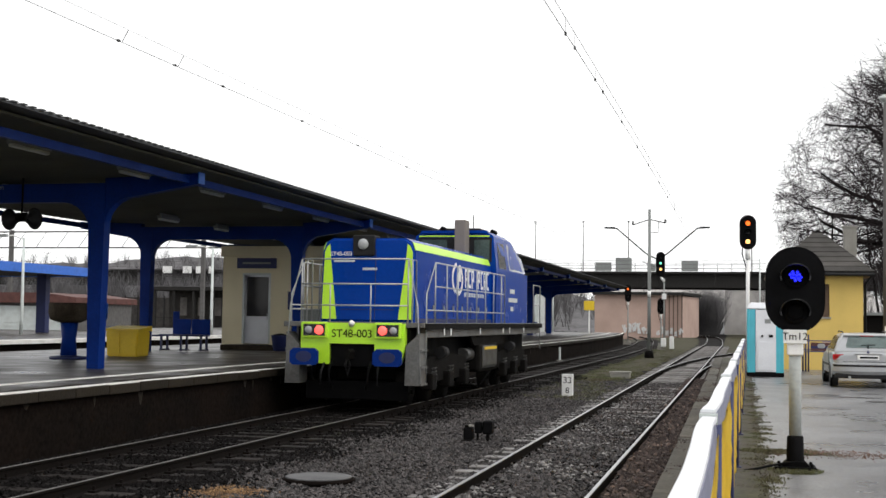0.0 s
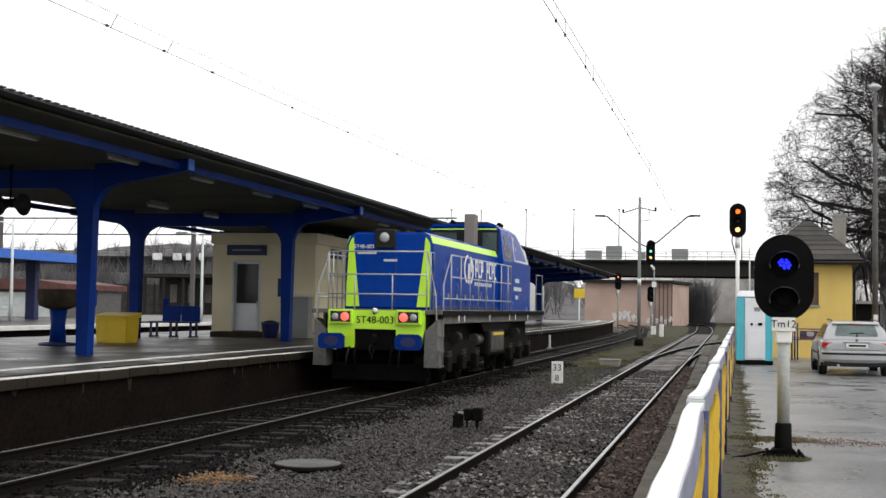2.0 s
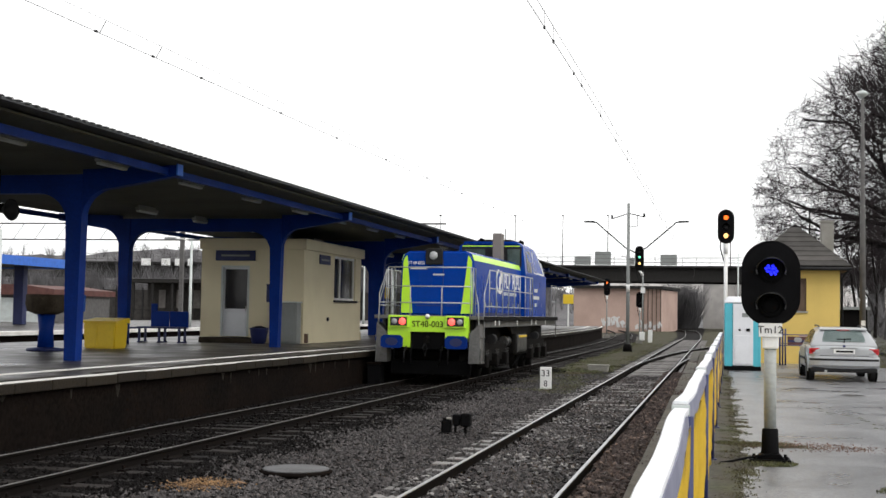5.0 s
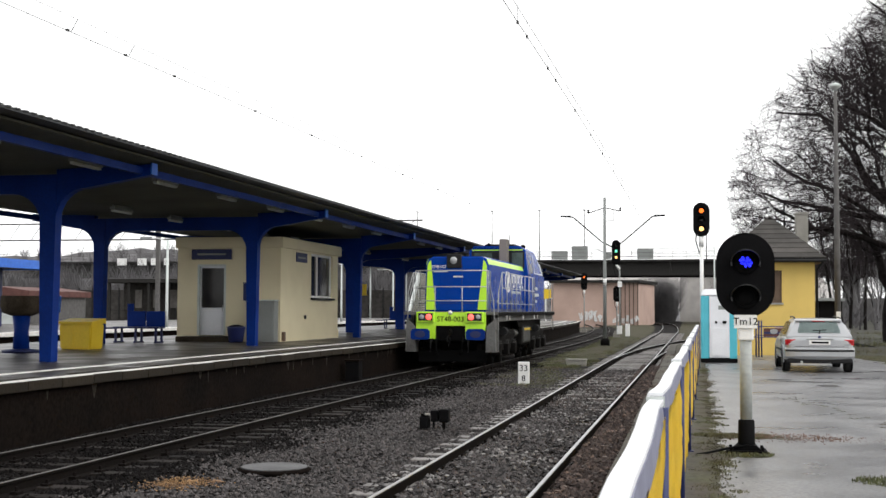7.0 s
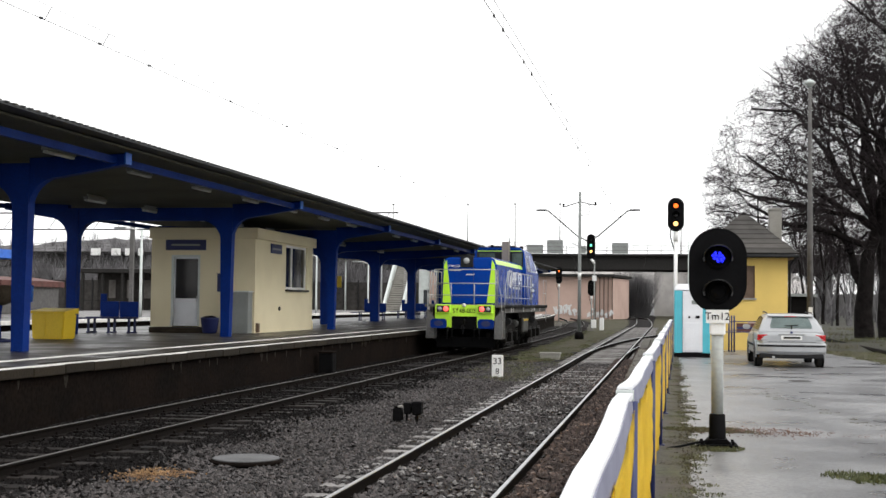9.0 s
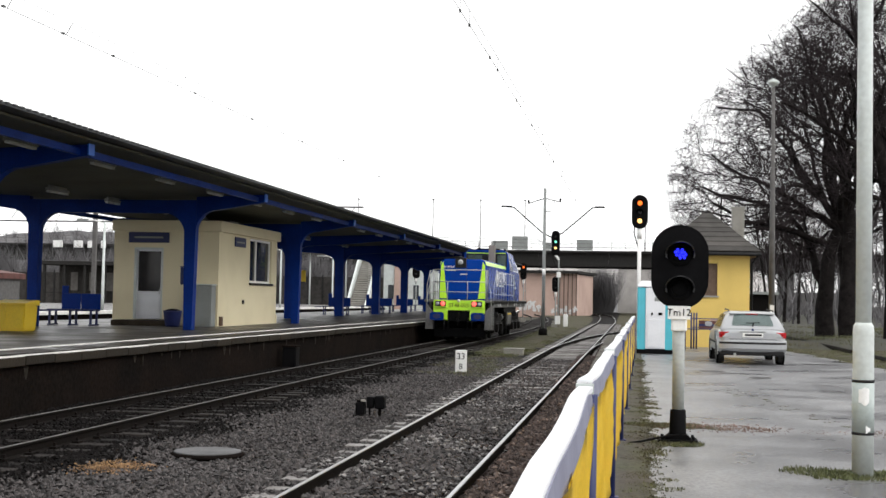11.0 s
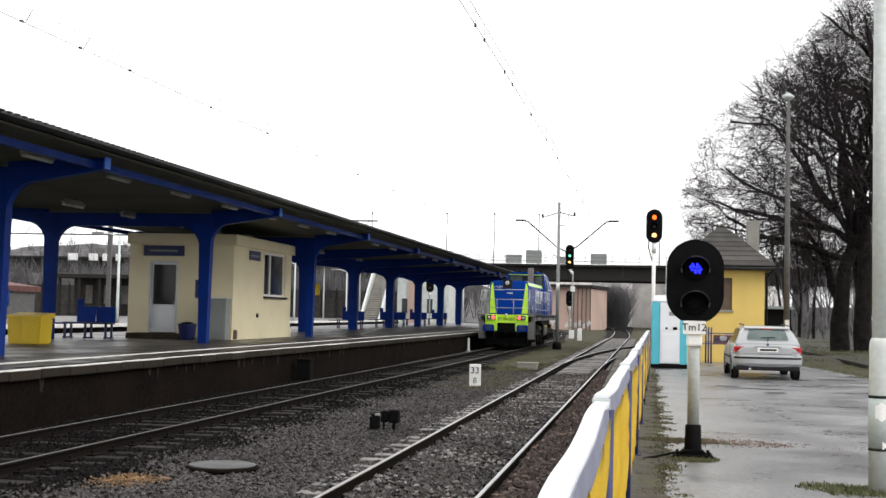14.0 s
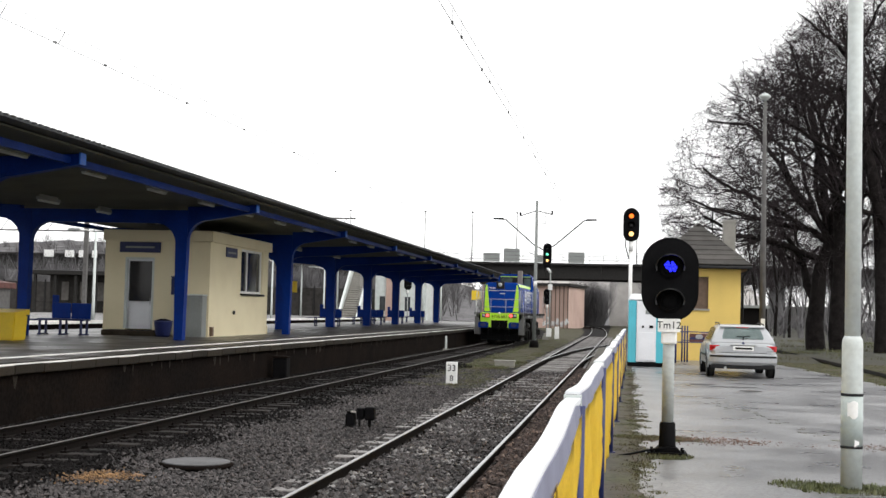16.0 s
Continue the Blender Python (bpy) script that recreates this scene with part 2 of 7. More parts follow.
    "dark_wall": mat("dark_wall", (0.045, 0.042, 0.04), 0.9, spec=0.1, vary=0.3, scale=0.25, fine=2.5, dirt=(0.025, 0.023, 0.022), dirt_amount=0.8),
    "far_grey": mat("far_grey", (0.10, 0.096, 0.094), 0.85, vary=0.2, scale=0.3, fine=4, dirt=(0.06, 0.056, 0.054)),
    # the next two tones also hold distance haze in their colour
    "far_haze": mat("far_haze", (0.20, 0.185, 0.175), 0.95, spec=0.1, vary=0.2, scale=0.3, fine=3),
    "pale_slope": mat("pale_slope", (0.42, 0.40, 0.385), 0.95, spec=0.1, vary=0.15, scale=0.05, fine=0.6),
    "girder": mat("girder", (0.026, 0.025, 0.024), 0.8, spec=0.1, vary=0.25, scale=0.4, fine=5, dirt=(0.025, 0.024, 0.024)),
    "wire": mat("wire", (0.05, 0.05, 0.05), 0.6, vary=0.05),
    "rust_red": mat("rust_red", (0.10, 0.035, 0.028), 0.7, vary=0.2, scale=2),
    "tan_dust": mat("tan_dust", (0.25, 0.145, 0.065), 0.9, vary=0.25, scale=3, bump=0.3, fine=20, dirt=(0.07, 0.04, 0.028), dirt_amount=1.0, island=0.5),
    "graffiti": mat("graffiti", (0.62, 0.62, 0.62), 0.7, vary=0.1),
    "wood": mat("wood", (0.14, 0.09, 0.06), 0.7, vary=0.2, scale=3, bump=0.2),
}


# ---------- mesh helpers ----------
def box(bm, x0, x1, y0, y1, z0, z1, bevel=0.0):
    r = bmesh.ops.create_cube(bm, size=1, matrix=Matrix.LocRotScale(((x0 + x1) / 2, (y0 + y1) / 2, (z0 + z1) / 2), None, (x1 - x0, y1 - y0, z1 - z0)))
    if bevel:
        edges = {e for v in r["verts"] for e in v.link_edges}
        bmesh.ops.bevel(bm, geom=list(edges), offset=bevel, segments=2, affect="EDGES", profile=0.5)
    return bm


def prism(bm, poly, axis, a, b):
    """A polygon drawn across one axis and drawn out along it. axis x: poly is (y, z); y: (x, z); z: (x, y)."""
    def at(p, s):
        return (s, p[0], p[1]) if axis == "x" else (p[0], s, p[1]) if axis == "y" else (p[0], p[1], s)
    v0, v1 = [bm.verts.new(at(p, a)) for p in poly], [bm.verts.new(at(p, b)) for p in poly]
    k = len(poly)
    fs = [bm.faces.new(v0), bm.faces.new(v1[::-1])]
    for i in range(k):
        fs.append(bm.faces.new((v0[i], v1[i], v1[(i + 1) % k], v0[(i + 1) % k])))
    bmesh.ops.recalc_face_normals(bm, faces=fs)
    return bm


def tube(bm, pts, r, n=8, r1=None):
    """A round bar along points; r to r1."""
    pts = [Vector(p) for p in pts]
    rings = []
    for i, p in enumerate(pts):
        d = (pts[min(i + 1, len(pts) - 1)] - pts[max(i - 1, 0)]).normalized()
        u = d.orthogonal().normalized()
        if abs(d.z) < 0.95:
            u = Vector((0, 0, 1)).cross(d).normalized()
        w = d.cross(u)
        q = r if r1 is None else r + (r1 - r) * i / (len(pts) - 1)
        rings.append([bm.verts.new(p + q * (math.cos(2 * math.pi * k / n) * u + math.sin(2 * math.pi * k / n) * w)) for k in range(n)])
    fs = []
    for a, b in zip(rings, rings[1:]):
        for k in range(n):
            fs.append(bm.faces.new((a[k], a[(k + 1) % n], b[(k + 1) % n], b[k])))
    fs += [bm.faces.new(rings[0][::-1]), bm.faces.new(rings[-1])]
    for f in fs:
        f.smooth = n > 6
    fs[-1].smooth = fs[-2].smooth = False
    return bm


def lathe(bm, profile, n=20, m=Matrix()):
    """Turns (r, z) points round the z axis of m."""
    rings = [[bm.verts.new(m @ Vector((r * math.cos(2 * math.pi * k / n), r * math.sin(2 * math.pi * k / n), z))) for k in range(n)] for r, z in profile]
    for a, b in zip(rings, rings[1:]):
        for k in range(n):
            bm.faces.new((a[k], a[(k + 1) % n], b[(k + 1) % n], b[k])).smooth = True
    bm.faces.new(rings[0][::-1])
    bm.faces.new(rings[-1])
    return bm


def stadium(w, h, n=12):
    """An upright outline with round ends: (x, z) points round the middle."""
    r, s = w / 2, h / 2 - w / 2
    return [(r * math.cos(a), s + r * math.sin(a)) for a in (math.pi * i / n for i in range(n + 1))] + [(r * math.cos(a), -s + r * math.sin(a)) for a in (math.pi + math.pi * i / n for i in range(n + 1))]


def mesh(name, bm, material):
    d = bpy.data.meshes.new(name)
    bm.to_mesh(d)
    bm.free()
    d.materials.append(material)
    return d


def part(name, bm, material, parent=None, label=""):
    ob = new(name, mesh(name, bm, material))
    ob.parent = parent
    if label:
        tagged(ob, label)
    return ob


def piece(name, data, parent, m=None):
    ob = new(name, data)
    ob.parent = parent
    if m is not None:
        ob.matrix_basis = m
    return ob


def thing(name, m, label, category, group="", kind=""):
    ob = new(name)
    ob.empty_display_size = 0.1
    ob.matrix_basis = m
    return tagged(ob, label, category, group, kind)


def B():
    return bmesh.new()


def writing(name, body, size, m, material, parent, depth=0.003):
    """Words in the built-in font, turned into a mesh."""
    cu = bpy.data.curves.new(name, "FONT")
    cu.body, cu.size, cu.extrude, cu.align_x, cu.align_y = body, size, depth, "CENTER", "CENTER"
    tmp = bpy.data.objects.new("tmp", cu)
    scene.collection.objects.link(tmp)
    bpy.context.view_layer.update()
    d = bpy.data.meshes.new_from_object(tmp.evaluated_get(bpy.context.evaluated_depsgraph_get()))
    bpy.data.objects.remove(tmp)
    d.materials.clear()
    d.materials.append(material)
    ob = new(name, d)
    ob.parent, ob.matrix_basis = parent, m
    return ob


def grid_sheet(name, x0, x1, y0, y1, z, nx, ny, material, amp=0.0, freq=0.5, kind="structure", label="", category=""):
    """A ground sheet with gentle unevenness."""
    bm = B()
    vs = [[bm.verts.new((x0 + (x1 - x0) * i / nx, y0 + (y1 - y0) * j / ny, 0)) for i in range(nx + 1)] for j in range(ny + 1)]
    for row in vs:
        for v in row:
            v.co.z = z + amp * noise.noise((v.co.x * freq, v.co.y * freq, 0.3))
    for j in range(ny):
        for i in range(nx):
            bm.faces.new((vs[j][i], vs[j][i + 1], vs[j + 1][i + 1], vs[j + 1][i])).smooth = True
    ob = part(name, bm, material)
    return tagged(ob, label, category, "", kind)


# ---------- the lie of the tracks ----------
def main_x(y):
    """Middle of the track beside the platform."""
    x = -7.75 + 0.02 * (y - 15)
    return x - (0 if y < 66 else (y - 66) ** 2 / 1300.0)


def siding_x(y):
    x = -2.28 + 0.008 * (min(y, 108) - 12) - (0 if y < 108 else (y - 108) ** 2 / 3600.0)
    return x - (0 if y < 165 else (y - 165) ** 2 / 160.0)


def branch_x(y):
    """The track that leaves the siding on the car park's side."""
    return siding_x(min(y, 90)) + (0 if y < 45 else (y - 45) ** 2 / 490.0)


# ---------- ground ----------
GROUND = grid_sheet("ground", -900, 900, -60, 2400, -0.42, 60, 80, M["earth"], label="dark damp earth and rough grass round the railway", category="ground")
BED = grid_sheet("ballast_bed", -9.35, -0.75, -6, 240, -0.17, 86, 520, M["ballast"], 0.035, 0.8, label="dark grey wet ballast between and under the tracks", category="ballast")


# ---------- car park ----------
PZ = 0.25
grid_sheet("car_park", 0.12, 24, -8, 46, PZ, 60, 140, M["asphalt"], 0.004, 0.6, label="wet grey asphalt car park with puddles", category="asphalt")
verge = grid_sheet("verge", -0.42, 1.0, -8, 60, PZ - 0.022, 34, 760, M["earth"], 0.045, 2.2, label="muddy strip with moss along the barrier", category="ground")
for v in verge.data.vertices:
    x, y = v.co.x, v.co.y
    edge = 0.29 + 0.009 * (y - 10) + (0.30 * math.exp(-((y - 16.3) / 0.35) ** 2)) + (0.18 * math.exp(-((y - 14.1) / 0.5) ** 2))
    v.co.z = PZ + max(-0.03, min(0.008, 0.05 * (edge - x))) + 0.004 * noise.noise((x * 4.0, y * 2.2, 0.3)) + 0.003 * noise.noise((x * 14, y * 11, 2.3))
grid_sheet("wood_floor", 4.62, 60, 45.9, 260, PZ + 0.05, 40, 80, M["grass"], 0.25, 0.15, label="grass and fallen leaves under bare trees", category="grass")
grid_sheet("house_yard", -0.42, 4.6, 45.9, 60, PZ - 0.02, 10, 20, M["earth"], 0.03, 0.8, label="bare damp earth beside the yellow house", category="ground")
grid_sheet("branch_bed", -0.75, 16, 60, 240, -0.18, 40, 120, M["bank"], 0.04, 0.8, label="dark gravel under the branch track", category="ballast")


def bank_edge(y):
    """Where the asphalt gives way to dirt and grass."""
    return 6.06 + 0.09 * (34.8 - y) + 0.22 * noise.noise((y * 0.5, 4, 0)) + 0.07 * noise.noise((y * 2.3, 9, 0))


bm = B()
rows_ = []
for j in range(131):
    y = 20 + 0.2 * j
    rows_.append([bm.verts.new((bank_edge(y) + d, y, PZ - 0.012 + 0.034 * min(1, d / 0.8) + 0.025 * min(1, d) * noise.noise((d * 1.3, y * 0.9, 2)))) for d in (0, 0.08, 0.2, 0.4, 0.7, 1.1, 1.6, 2.3, 3.2, 4.5, 6.5, 9.5, 14.0)])
for a, b in zip(rows_, rows_[1:]):
    for k in range(12):
        bm.faces.new((a[k], a[k + 1], b[k + 1], b[k])).smooth = True
tagged(part("grass_bank", bm, M["bank"]), "muddy grass bank with dead leaves beside the car park", "grass", "", "structure")
bm = B()
strip_pts = [(7.35 + 0.006 * (y - 30) + 0.06 * noise.noise((y * 0.4, 0, 5)), y) for y in np.arange(33, 70, 1.0)]
tube(bm, [(x, y, PZ + 0.05) for x, y in strip_pts], 0.09, 6)
tagged(part("bank_kerb", bm, M["soot"]), "dark sunken kerb edging in the grass", "kerb", "", "structure")
for cx_, cy_, rx_, ry_ in ((2.62, 29.1, 0.55, 0.13), (2.05, 29.8, 0.3, 0.16), (5.2, 34.5, 0.48, 0.22), (2.9, 27.6, 0.22, 0.3), (3.05, 30.6, 0.3, 0.12)):
    bm = B()
    bm.faces.new([bm.verts.new((cx_ + rx_ * math.cos(a) * (1 + 0.5 * noise.noise((3 * math.cos(a), 3 * math.sin(a), cx_))), cy_ + ry_ * math.sin(a) * (1 + 0.5 * noise.noise((3 * math.cos(a), 3 * math.sin(a), cy_))), PZ + 0.007)) for a in np.linspace(0, 2 * math.pi, 30, endpoint=False)])
    tagged(part("pothole", bm, M["mud_wet"]), "shallow pothole filled with dark mud", "pothole", "", "structure")
kerb = thing("retaining_kerb", pose(0, 0, 0), "low weathered concrete kerb between track and car park", "kerb", kind="structure")
kd = mesh("kerb_block", box(B(), -0.76, -0.44, 0.01, 1.98, -0.45, 0.255, 0.02), M["kerb"])
for i in range(-4, 30):
    piece("kerb_block", kd, kerb, pose(random.uniform(-0.006, 0.006), i * 2.0, random.uniform(-0.012, 0.008)))


# ---------- tracks ----------
def rail_mesh(name, cx, off, y0, y1, w=0.031, step=2.0):
    """Flat-bottomed rail: dark web and foot."""
    prof = [(-0.07, -0.16), (0.07, -0.16), (0.07, -0.145), (0.012, -0.12), (0.012, -0.045), (0.035, -0.03), (0.035, -0.006), (-0.035, -0.006), (-0.035, -0.03), (-0.012, -0.045), (-0.012, -0.12), (-0.07, -0.145)]
    head = [(-w, -0.008), (w, -0.008), (w - 0.003, 0.0), (0.003 - w, 0.0)]
    ys = np.arange(y0, y1 + 0.01, step)
    out = []
    for poly in (prof, head):
        bm = B()
        rings = [[bm.verts.new((cx(y) + off + px, y, pz)) for px, pz in poly] for y in ys]
        fs = []
        for a, b in zip(rings, rings[1:]):
            for k in range(len(poly)):
                fs.append(bm.faces.new((a[k], a[(k + 1) % len(poly)], b[(k + 1) % len(poly)], b[k])))
        fs.append(bm.faces.new(rings[0]))
        fs.append(bm.faces.new(rings[-1][::-1]))
        bmesh.ops.recalc_face_normals(bm, faces=fs)
        out.append(bm)
    return out


def track(label, cx, y0, y1, sleepers, wide=1.3, top="rail_head", wood="sleeper"):
    tr = thing("railway_track", pose(0, 0, 0), label, "track", kind="structure")
    for off in (-0.75, 0.75):
        web, head = rail_mesh("rail", cx, off, y0, y1, 0.024 if top == "rail_head" else 0.014)
        r = part("rail", web, M["rail"], tr, "rust-brown steel rail")
        part("running_surface", head, M[top], r, "polished steel top of the rail")
    sd = mesh("sleeper", box(B(), -wide, wide, -0.125, 0.125, -0.30, -0.135, 0.012), M[wood])
    bm = B()
    for s in (-0.75, 0.75):
        for d in (-0.105, 0.105):
            box(bm, s + d - 0.045, s + d + 0.045, -0.06, 0.06, -0.136, -0.105)
            tube(bm, [(s + d, 0, -0.11), (s + d, 0, -0.06)], 0.018, 6)
    fd = mesh("fastening", bm, M["rail"])
    y, k = sleepers[0], 0
    while y < sleepers[1]:
        a = math.degrees(math.atan2(cx(y + 0.5) - cx(y - 0.5), 1.0))
        m = pose(cx(y) + random.uniform(-0.04, 0.04), y + random.uniform(-0.03, 0.03), random.uniform(-0.018, 0.012), 0, 0, -a + random.uniform(-1, 1))
        piece("sleeper", sd, tr, m)
        if y < 60:
            piece("fastening", fd, tr, pose(cx(y), y, 0, 0, 0, -a))
        y += 0.62
    return tr


track("platform track with rusty rails on wet sleepers", main_x, -6, 230, (-4.4, 110), 1.3, "rail_head_dull", "dark_sleeper")
track("siding with bright worn rails on wet sleepers", siding_x, -6, 260, (-4.78, 110))
track("branch track leaving the siding by a turnout", branch_x, 46, 104, (58, 100), 1.25)


bm = B()
rows_ = []
for j in range(90):
    y = 36 + 1.8 * j
    x0, x1 = main_x(y) + 1.25, siding_x(y) - 1.25
    taper = min(1, (y - 34) / 22)
    rows_.append([bm.verts.new((x0 + (x1 - x0) * f, y, -0.22 + 0.11 * math.sin(math.pi * f) ** 0.5 * taper + 0.03 * noise.noise((x0 + (x1 - x0) * f, y * 0.6, 8)))) for f in np.linspace(0, 1, 13)])
for a, b in zip(rows_, rows_[1:]):
    for k in range(12):
        bm.faces.new((a[k], a[k + 1], b[k + 1], b[k])).smooth = True
tagged(part("grass_strip", bm, M["bank"]), "damp grassy earth between the two tracks", "grass", "", "structure")


# ---------- platform ----------
PH = 0.76
plat = thing("platform", pose(0, 0, 0), "raised station platform with dark wet paving and a stained concrete wall", "platform", kind="structure")
PEND = 126.0


def edge_x(y):
    return main_x(y) - 1.72 - 0.004 * max(0, y - 40)


def strip(bm, fx0, fx1, y0, y1, z0, z1, step=3.0):
    """A long slab that follows two lines."""
    n = max(1, round((y1 - y0) / step))
    rings = []
    for i in range(n + 1):
        y = y0 + (y1 - y0) * i / n
        rings.append([bm.verts.new(p) for p in ((fx0(y), y, z0), (fx1(y), y, z0), (fx1(y), y, z1), (fx0(y), y, z1))])
    fs = [bm.faces.new(rings[0]), bm.faces.new(rings[-1][::-1])]
    for a, b in zip(rings, rings[1:]):
        for k in range(4):
            fs.append(bm.faces.new((a[k], a[(k + 1) % 4], b[(k + 1) % 4], b[k])))
    bmesh.ops.recalc_face_normals(bm, faces=fs)
    return bm


part("paving", strip(B(), lambda y: -20.2, lambda y: edge_x(y) - 0.4, -4, PEND, 0.3, PH - 0.004), M["platform_top"], plat, "dark wet asphalt paving")
part("wall", strip(B(), lambda y: edge_x(y) - 0.5, lambda y: edge_x(y) - 0.1, -4, PEND, -0.5, PH - 0.16), M["dark_concrete"], plat, "stained concrete platform wall, its colour darkened for shade")
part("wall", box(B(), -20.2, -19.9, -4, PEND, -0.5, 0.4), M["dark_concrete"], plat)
cd = mesh("coping_slab", box(B(), -0.52, 0.0, 0.008, 0.992, PH - 0.15, PH, 0.012), M["coping"])
for i in range(2, 120):
    y = i * 1.0
    piece("coping_slab", cd, plat, pose(edge_x(y), y, random.uniform(-0.006, 0.006), 0, 0, -1.1 + random.uniform(-0.3, 0.3)))
part("edge_line", strip(B(), lambda y: edge_x(y) - 0.19 - 0.035 * noise.noise((y * 0.7, 3, 0)), lambda y: edge_x(y) - 0.022 + 0.018 * noise.noise((y * 1.9, 7, 0)), 2, PEND, PH - 0.01, PH + 0.010, 0.4), M["white_line"], plat, "worn white line on the edge")
part("safety_line", strip(B(), lambda y: edge_x(y) - 1.50, lambda y: edge_x(y) - 1.30, 2, PEND, PH - 0.02, PH + 0.004), M["white_line"], plat, "worn white safety line")
bm = B()
for k in range(70):
    y = random.uniform(8, 62)
    w, h = random.uniform(0.02, 0.09), random.uniform(0.06, 0.26)
    x = edge_x(y) - 0.094
    top = PH - 0.17
    q = [(y - w, top), (y + w, top - 0.01), (y + w * 0.6, top - h * 0.6), (y + w * 0.1, top - h), (y - w * 0.5, top - h * 0.7)]
    prism(bm, q, "x", x - 0.02, x - 0.003 + 0.00005 * k)
part("lime_streak", bm, M["streak"], plat, "pale lime streaks below the coping")


# ---------- canopy ----------
CAN = Matrix.Translation((-10.4, 35, 0)) @ pose(0, 0, 0, 0, 0, -0.75) @ Matrix.Translation((10.4, -35, 0))
can = thing("platform_canopy", CAN, "long platform canopy with blue steel frames and an olive-grey ceiling", "canopy")
CY0, CY1 = 4.0, 107.4
part("ceiling_sheet", prism(B(), [(-9.95, 4.70), (-14.9, 4.52), (-19.4, 4.70), (-19.4, 4.74), (-14.9, 4.56), (-9.95, 4.74)], "y", CY0, CY1), M["ceiling"], can, "dark olive-grey ceiling boards")
bm = B()
yy = CY0
while yy < CY1:
    prism(bm, [(-9.58, yy), (-9.58, yy + 0.12), (-19.8, yy + 0.12), (-19.8, yy)], "z", 4.80, 4.82)
    yy += 0.24
box(bm, -19.8, -9.62, CY0, CY1, 4.765, 4.80)
part("roof_sheet", bm, M["roof_sheet"], can, "dark corrugated roof sheet")
for x in (-10.42, -19.2):
    part("edge_beam", box(B(), x - 0.05, x + 0.05, CY0, CY1, 4.47, 4.61), M["blue"], can, "blue steel edge beam")


def cantilever(bm, x0, x1, z_root, sign):
    """One tapered arm with a curved haunch against the column."""
    top, tip = 4.62, 4.46
    poly = [(x0, top - 0.02), (x1, top + 0.05), (x1, tip)]
    for i in range(9):
        a = i / 8 * math.pi / 2
        poly.append((x0 + sign * (0.62 - 0.62 * math.sin(a)), 4.22 - 0.62 + 0.62 * math.cos(a) - 0.0))
    return poly


def portal(y):
    """Two columns under one cross-beam with arms to both edges."""
    bm = B()
    for s, xs in ((1, -12.4), (-1, -17.2)):
        prism(bm, cantilever(bm, xs + s * 0.17, xs + s * 2.2, 4.1, s), "y", y - 0.11, y + 0.11)
    inner = [(-17.03, 4.5), (-12.57, 4.5)]
    for i in range(9):
        a = i / 8 * math.pi / 2
        inner.append((-12.57 - (0.62 - 0.62 * math.cos(a)), 3.50 + 0.62 * math.sin(a)))
    for i in range(9):
        a = i / 8 * math.pi / 2
        inner.append((-17.03 + (0.62 - 0.62 * math.sin(a)), 3.50 + 0.62 * math.cos(a)))
    prism(bm, inner, "y", y - 0.11, y + 0.11)
    part("cross_beam", bm, M["blue"], can, "blue steel beam with curved haunches")
    for xs in (-12.4, -17.2):
        bm = B()
        prism(bm, [(xs - 0.125, PH - 0.01), (xs + 0.125, PH - 0.01), (xs + 0.19, 4.5), (xs - 0.19, 4.5)], "y", y - 0.13, y + 0.13)
        part("column", bm, M["blue"], can, "blue painted steel column")
    part("end_plate", box(B(), -10.20, -10.17, y - 0.13, y + 0.13, 4.47, 4.72), M["blue_light"], can, "bright blue end plate")


def single(y):
    """A T-shaped frame on one middle column."""
    xs = -15.2 - 0.0131 * (y - 35)
    bm = B()
    for s, x1 in ((1, -10.2), (-1, -19.2)):
        poly = [(xs + s * 0.2, 4.58), (x1, 4.66), (x1, 4.46), (xs + s * 2.4, 4.18)]
        for i in range(9):
            a = i / 8 * math.pi / 2
            poly.append((xs + s * (0.22 + 0.7 - 0.7 * math.sin(a)), 3.4 + 0.7 * math.cos(a)))
        prism(bm, poly, "y", y - 0.11, y + 0.11)
    part("cross_beam", bm, M["blue"], can)
    bm = B()
    prism(bm, [(xs - 0.22, PH - 0.01), (xs + 0.22, PH - 0.01), (xs + 0.25, 4.6), (xs - 0.25, 4.6)], "y", y - 0.18, y + 0.18)
    part("column", bm, M["blue"], can)
    part("end_plate", box(B(), -10.20, -10.17, y - 0.13, y + 0.13, 4.47, 4.72), M["blue_light"], can)


for y in (11.6, 23.35, 35.0, 46.3):
    portal(y)
for i in range(6):
    single(56.4 + 10.1 * i)


def ceiling_lamp(x, y):
    t = thing("ceiling_lamp", CAN @ pose(x, y, 4.5), "white fluorescent batten lamp under the canopy", "lamp", "canopy lamps")
    part("body", box(B(), -0.07, 0.07, -0.56, 0.56, 0.03, 0.11, 0.01), M["grey_paint"], t)
    part("tube_cover", box(B(), -0.05, 0.05, -0.54, 0.54, -0.02, 0.03, 0.015), M["pale_grey"], t)
    part("hanger", box(B(), -0.02, 0.02, -0.5, 0.5, 0.11, 0.17), M["grey_paint"], t)
    return t


cl = ceiling_lamp(-10.95, 11.2)
for k in range(1, 26):
    copy_thing(cl, CAN @ pose(-10.95, 11.2 + 3.6 * k, 4.5))
for k in range(0, 16):
    copy_thing(cl, CAN @ pose(-14.6, 13.0 + 3.6 * k, 4.36))

